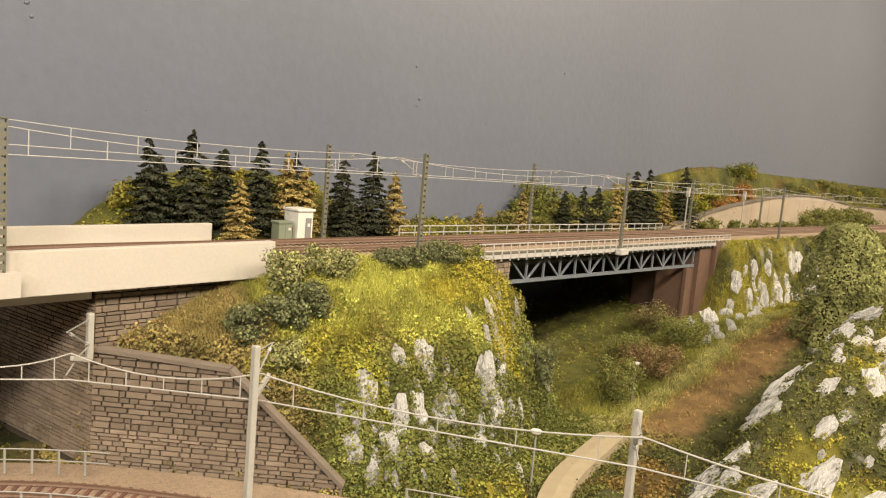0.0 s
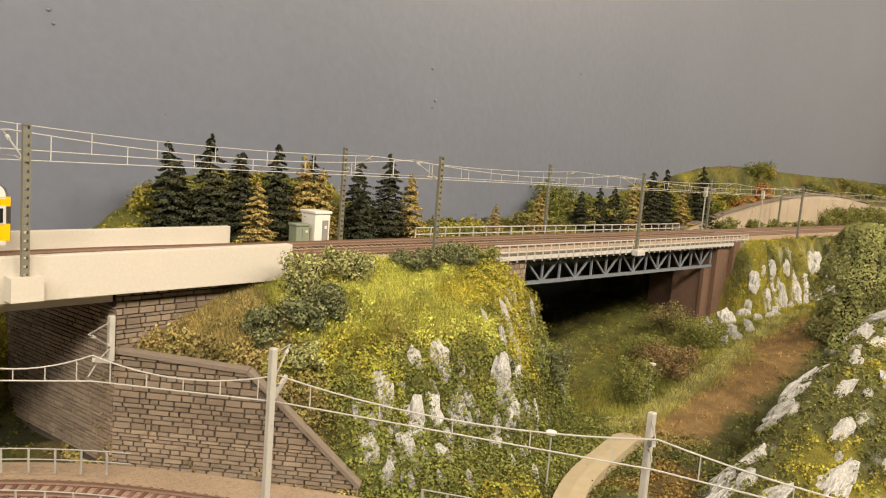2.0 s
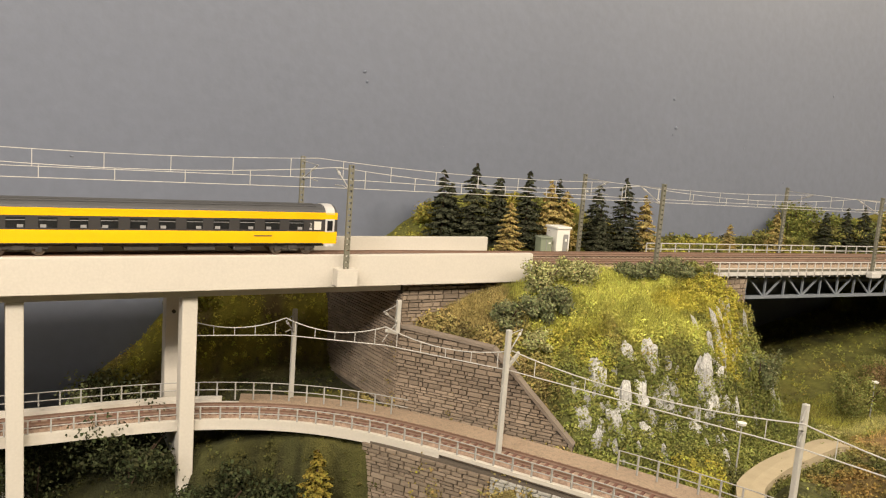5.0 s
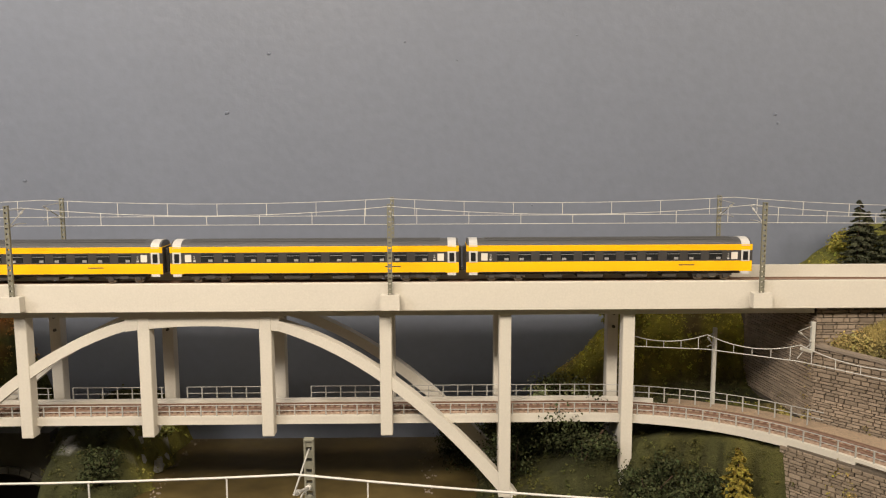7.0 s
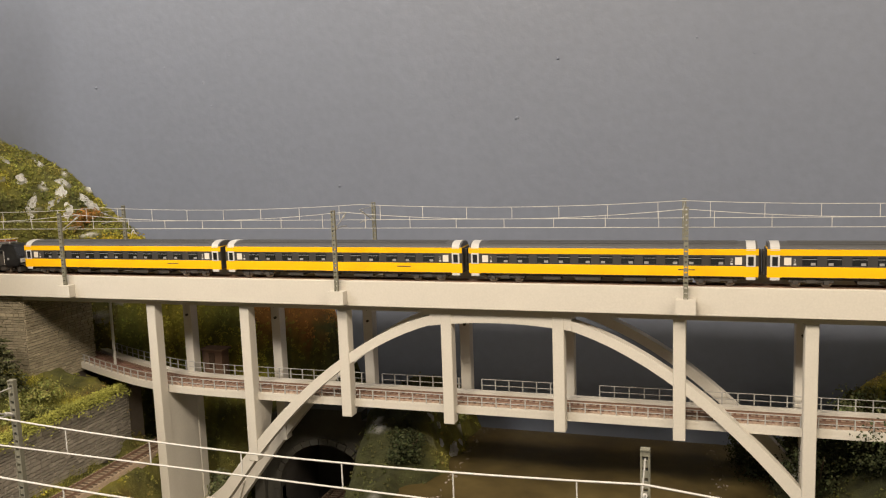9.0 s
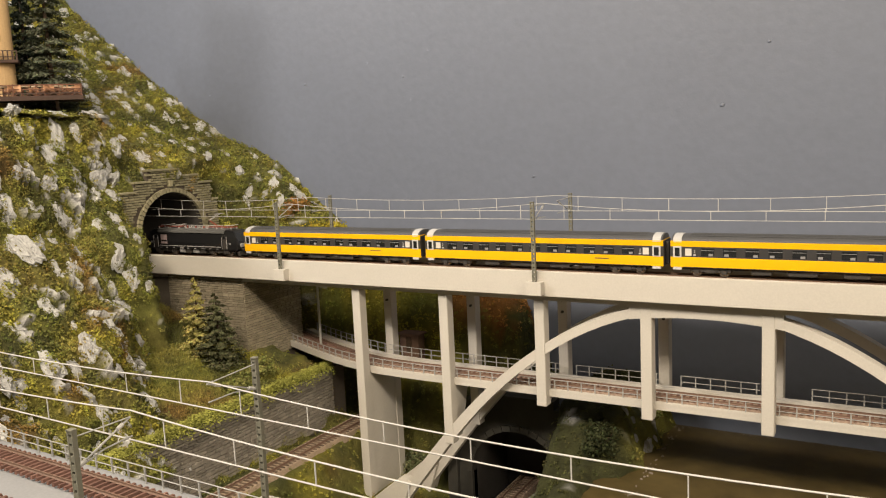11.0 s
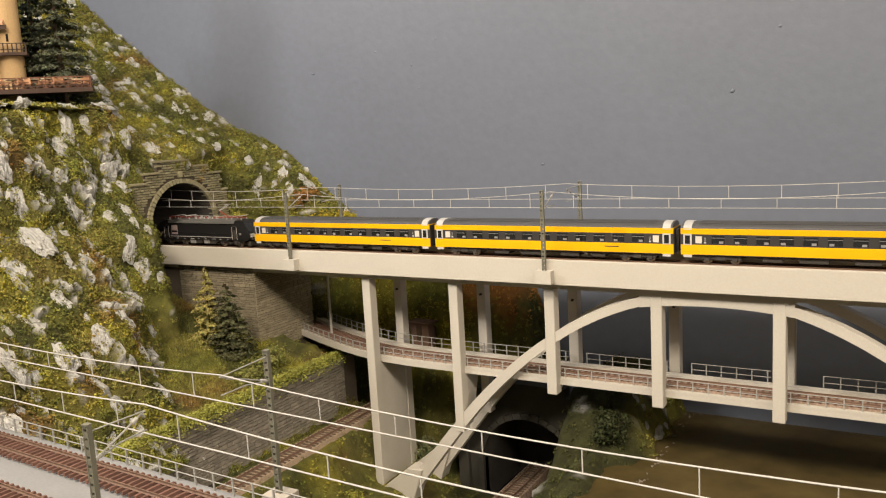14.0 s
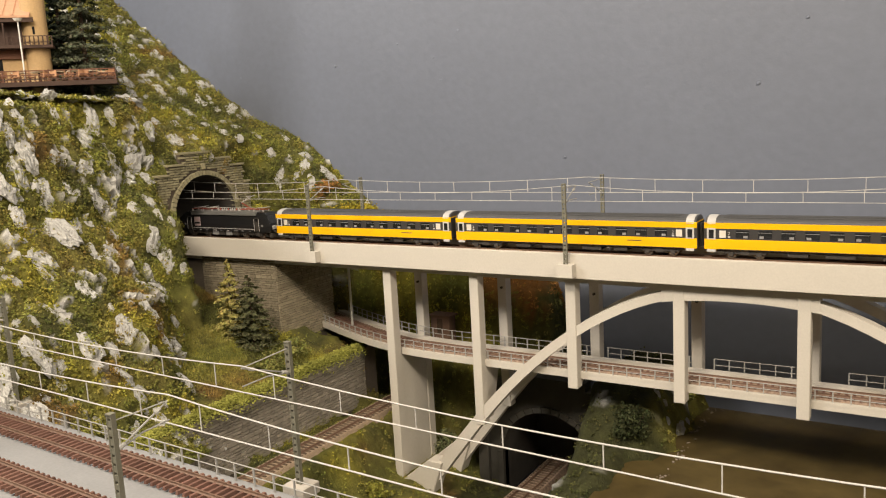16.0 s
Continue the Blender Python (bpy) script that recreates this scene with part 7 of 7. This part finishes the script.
M_CHAIR = material("pale_orange_wood", (0.50, 0.27, 0.15), 0.7, noise_amt=0.1, scale=150)
M_CREAM = material("cream_table_top", (0.62, 0.50, 0.36), 0.6, noise_amt=0.05)
ang_t = math.atan2(0.77, 0.64)
FR = Matrix.Translation((-0.935, -0.062, 1.648)) @ Matrix.Rotation(ang_t, 4, "Z")
# local x: to the terrace's right-hand end (0) from -0.3; local y: away from the valley


def placed(th):
    th.matrix_world = FR
    return th


terr = thing("terrace", (0, 0, 0), "dark wooden restaurant terrace with a cross-braced railing", "terrace")
part("terrace_floor", box(-0.30, 0.0, 0.0, 0.075, -0.004, 0.0), M_WOOD, terr)
part("edge_beam", box(-0.30, 0.002, -0.002, 0.0, -0.0055, 0.001), M_WOOD, terr)
for x in (-0.155, -0.095, -0.035):
    bm = bmesh.new()
    add_bar(bm, (x, 0.004, -0.006), (x, 0.05, -0.04), 0.004)
    part("bracket", bm, M_WOOD, terr)
for z in (0.0045, 0.0105, 0.0165):
    bm = bmesh.new()
    add_bar(bm, (-0.30, 0, z), (0, 0, z), 0.0011, 0.0016)
    part("rail_bar", bm, M_WOODL if z > 0.006 else M_WOOD, terr)
    bm = bmesh.new()
    add_bar(bm, (0, 0, z), (0, 0.07, z), 0.0011, 0.0016)
    part("rail_bar", bm, M_WOODL if z > 0.006 else M_WOOD, terr)
for k in range(11):
    x = -0.30 + 0.03 * k
    bm = bmesh.new()
    add_bar(bm, (x, 0, -0.004), (x, 0, 0.018), 0.0016)
    part("railing_post", bm, M_WOODL, terr)
    if k < 10:
        bm = bmesh.new()
        for j in range(2):
            xa = x + 0.015 * j
            add_bar(bm, (xa + 0.001, 0, 0.0012), (xa + 0.014, 0, 0.0100), 0.0009)
            add_bar(bm, (xa + 0.001, 0, 0.0100), (xa + 0.014, 0, 0.0012), 0.0009)
        part("cross_brace", bm, M_WOODL, terr)
placed(terr)
# tables and chairs


def table_set():
    th = thing("terrace_table", (0, 0, 0), "small cream-topped terrace table", "table", "terrace tables")
    bm = bmesh.new()
    bmesh.ops.create_cone(bm, cap_ends=True, segments=14, radius1=0.0062, radius2=0.0062, depth=0.0009, matrix=Matrix.Translation((0, 0, 0.0088)))
    part("tabletop", bm, M_CREAM, th)
    bm = bmesh.new()
    add_tube(bm, [(0, 0, 0), (0, 0, 0.0085)], 0.0007, 6)
    part("pedestal", bm, M_WOOD, th)
    return th


def chair():
    th = thing("terrace_chair", (0, 0, 0), "pale orange wooden terrace chair", "chair", "terrace chairs")
    part("seat", box(-0.0026, 0.0026, -0.0026, 0.0026, 0.0050, 0.0057), M_CHAIR, th)
    part("backrest", box(-0.0026, 0.0026, 0.0022, 0.0028, 0.0057, 0.0110), M_CHAIR, th)
    for x in (-0.0022, 0.0022):
        for y in (-0.0022, 0.0022):
            part("leg", box(x - 0.0003, x + 0.0003, y - 0.0003, y + 0.0003, 0, 0.0050), M_WOODL, th)
    return th


tb, ch = table_set(), chair()
first_t = first_c = True
for k, (x, y) in enumerate([(-0.012, 0.014), (-0.034, 0.016), (-0.056, 0.012), (-0.080, 0.014), (-0.104, 0.012), (-0.130, 0.014), (-0.022, 0.040), (-0.060, 0.042), (-0.160, 0.014), (-0.19, 0.014)]):
    m = FR @ Matrix.Translation((x, y, 0)) @ Matrix.Diagonal((1.35, 1.35, 1.30, 1))
    if first_t:
        tb.matrix_basis, first_t = m, False
    else:
        copy_thing(tb, m)
    for a in (0.4 + k, 2.6 + k, 4.6 + k):
        mc = FR @ Matrix.Translation((x + 0.0098 * math.sin(a), y + 0.0098 * math.cos(a), 0)) @ Matrix.Rotation(-a, 4, "Z") @ Matrix.Diagonal((1.3, 1.3, 1.22, 1))
        if first_c:
            ch.matrix_basis, first_c = mc, False
        else:
            copy_thing(ch, mc)
# the inn
inn = thing("castle_inn", (0, 0, 0), "ochre castle inn with round tower, wooden balcony and orange roof", "building")
part("inn_wall", box(-0.34, -0.122, 0.075, 0.16, -0.03, 0.107), M_PLASTER, inn)
bm = bmesh.new()
bmesh.ops.create_cone(bm, cap_ends=True, segments=28, radius1=0.0175, radius2=0.0175, depth=0.32, matrix=Matrix.Translation((-0.110, 0.078, 0.13)))
tw = part("tower", bm, M_PLASTER, inn)
part("tower_slit", box(-0.1115, -0.1085, 0.0598, 0.0612, 0.075, 0.086), M_GLASS, tw)
bm = bmesh.new()
add_prism(bm, [(0.050, 0.098), (0.050, 0.101), (0.118, 0.140), (0.118, 0.135)], "x", -0.345, -0.112)
part("roof", bm, M_TILE, inn)
for k in range(16):
    x = -0.343 + k * 0.0138
    bm = bmesh.new()
    add_bar(bm, (x, 0.0505, 0.1015), (x, 0.1175, 0.1400), 0.0035, 0.0016)
    part("roof_tile_row", bm, M_TILE, inn)
bal = part("balcony", box(-0.34, -0.085, 0.052, 0.078, 0.054, 0.0585, 0.0005), M_WOOD, inn, "dark timber balcony")
for z in (0.0625, 0.0715):
    bm = bmesh.new()
    add_bar(bm, (-0.34, 0.053, z), (-0.085, 0.053, z), 0.0012)
    part("rail_bar", bm, M_WOOD, bal)
for k in range(43):
    x = -0.338 + k * 0.006
    part("baluster", box(x - 0.0009, x + 0.0009, 0.0524, 0.0536, 0.058, 0.0715), M_WOOD, bal)
for x in (-0.30, -0.255, -0.21, -0.17):
    w = part("inn_window", box(x - 0.009, x + 0.009, 0.0708, 0.0722, 0.068, 0.092), M_GLASS, inn)
    part("window_bar", box(x - 0.0006, x + 0.0006, 0.0702, 0.0708, 0.068, 0.092), M_WHITE, w)
    part("inn_window", box(x - 0.010, x + 0.010, 0.0735, 0.0750, 0.006, 0.040), M_GLASS, inn)
part("eaves_beam", box(-0.343, -0.108, 0.0515, 0.0545, 0.092, 0.0985), M_WOOD, inn)
part("timber_wall", box(-0.338, -0.128, 0.0722, 0.0748, 0.0590, 0.0970), M_WOOD, inn, "dark timber upper storey wall")
part("timber_band", box(-0.338, -0.128, 0.0700, 0.0748, 0.0400, 0.0535, 0.0008), M_WOODL, inn, "brown timber band under the balcony")
for x in (-0.325, -0.278, -0.232, -0.190, -0.150):
    bm = bmesh.new()
    add_bar(bm, (x, 0.0540, 0.0585), (x, 0.0540, 0.0925), 0.0022)
    part("balcony_post", bm, M_WOOD, bal)
placed(inn)
lt = thing("terrace_lamp", (0, 0, 0), "pale terrace lamp post with a flat round head", "street lamp")
bm = bmesh.new()
add_tube(bm, [(-0.122, 0.006, 0), (-0.122, 0.006, 0.088)], 0.0010, 6)
part("pole", bm, M_WHITE, lt)
bm = bmesh.new()
bmesh.ops.create_cone(bm, cap_ends=True, segments=14, radius1=0.0045, radius2=0.0065, depth=0.0035, matrix=Matrix.Translation((-0.122, 0.006, 0.0892)))
part("lamp_head", bm, M_WHITE, lt)
placed(lt)
top_ob = part("cliff_top", box(-0.42, -0.02, 0.03, 0.26, -0.12, -0.030), M_GROUND)
top_ob.matrix_world = FR
tagged(top_ob, "mossy ground on top of the cliff under the inn", "ground", kind="structure")
for k, (x, y, h, r) in enumerate([(-0.046, 0.100, 0.25, 0.058), (-0.085, 0.16, 0.24, 0.045)]):
    t = conifer(h, r, ((0.105, 0.115, 0.075), (0.035, 0.045, 0.032))[k], 60 + k, "dark blue-green spruce behind the terrace", n=17000, size=0.0040, group="terrace spruces")
    t.matrix_basis = FR @ Matrix.Translation((x, y, -0.031))
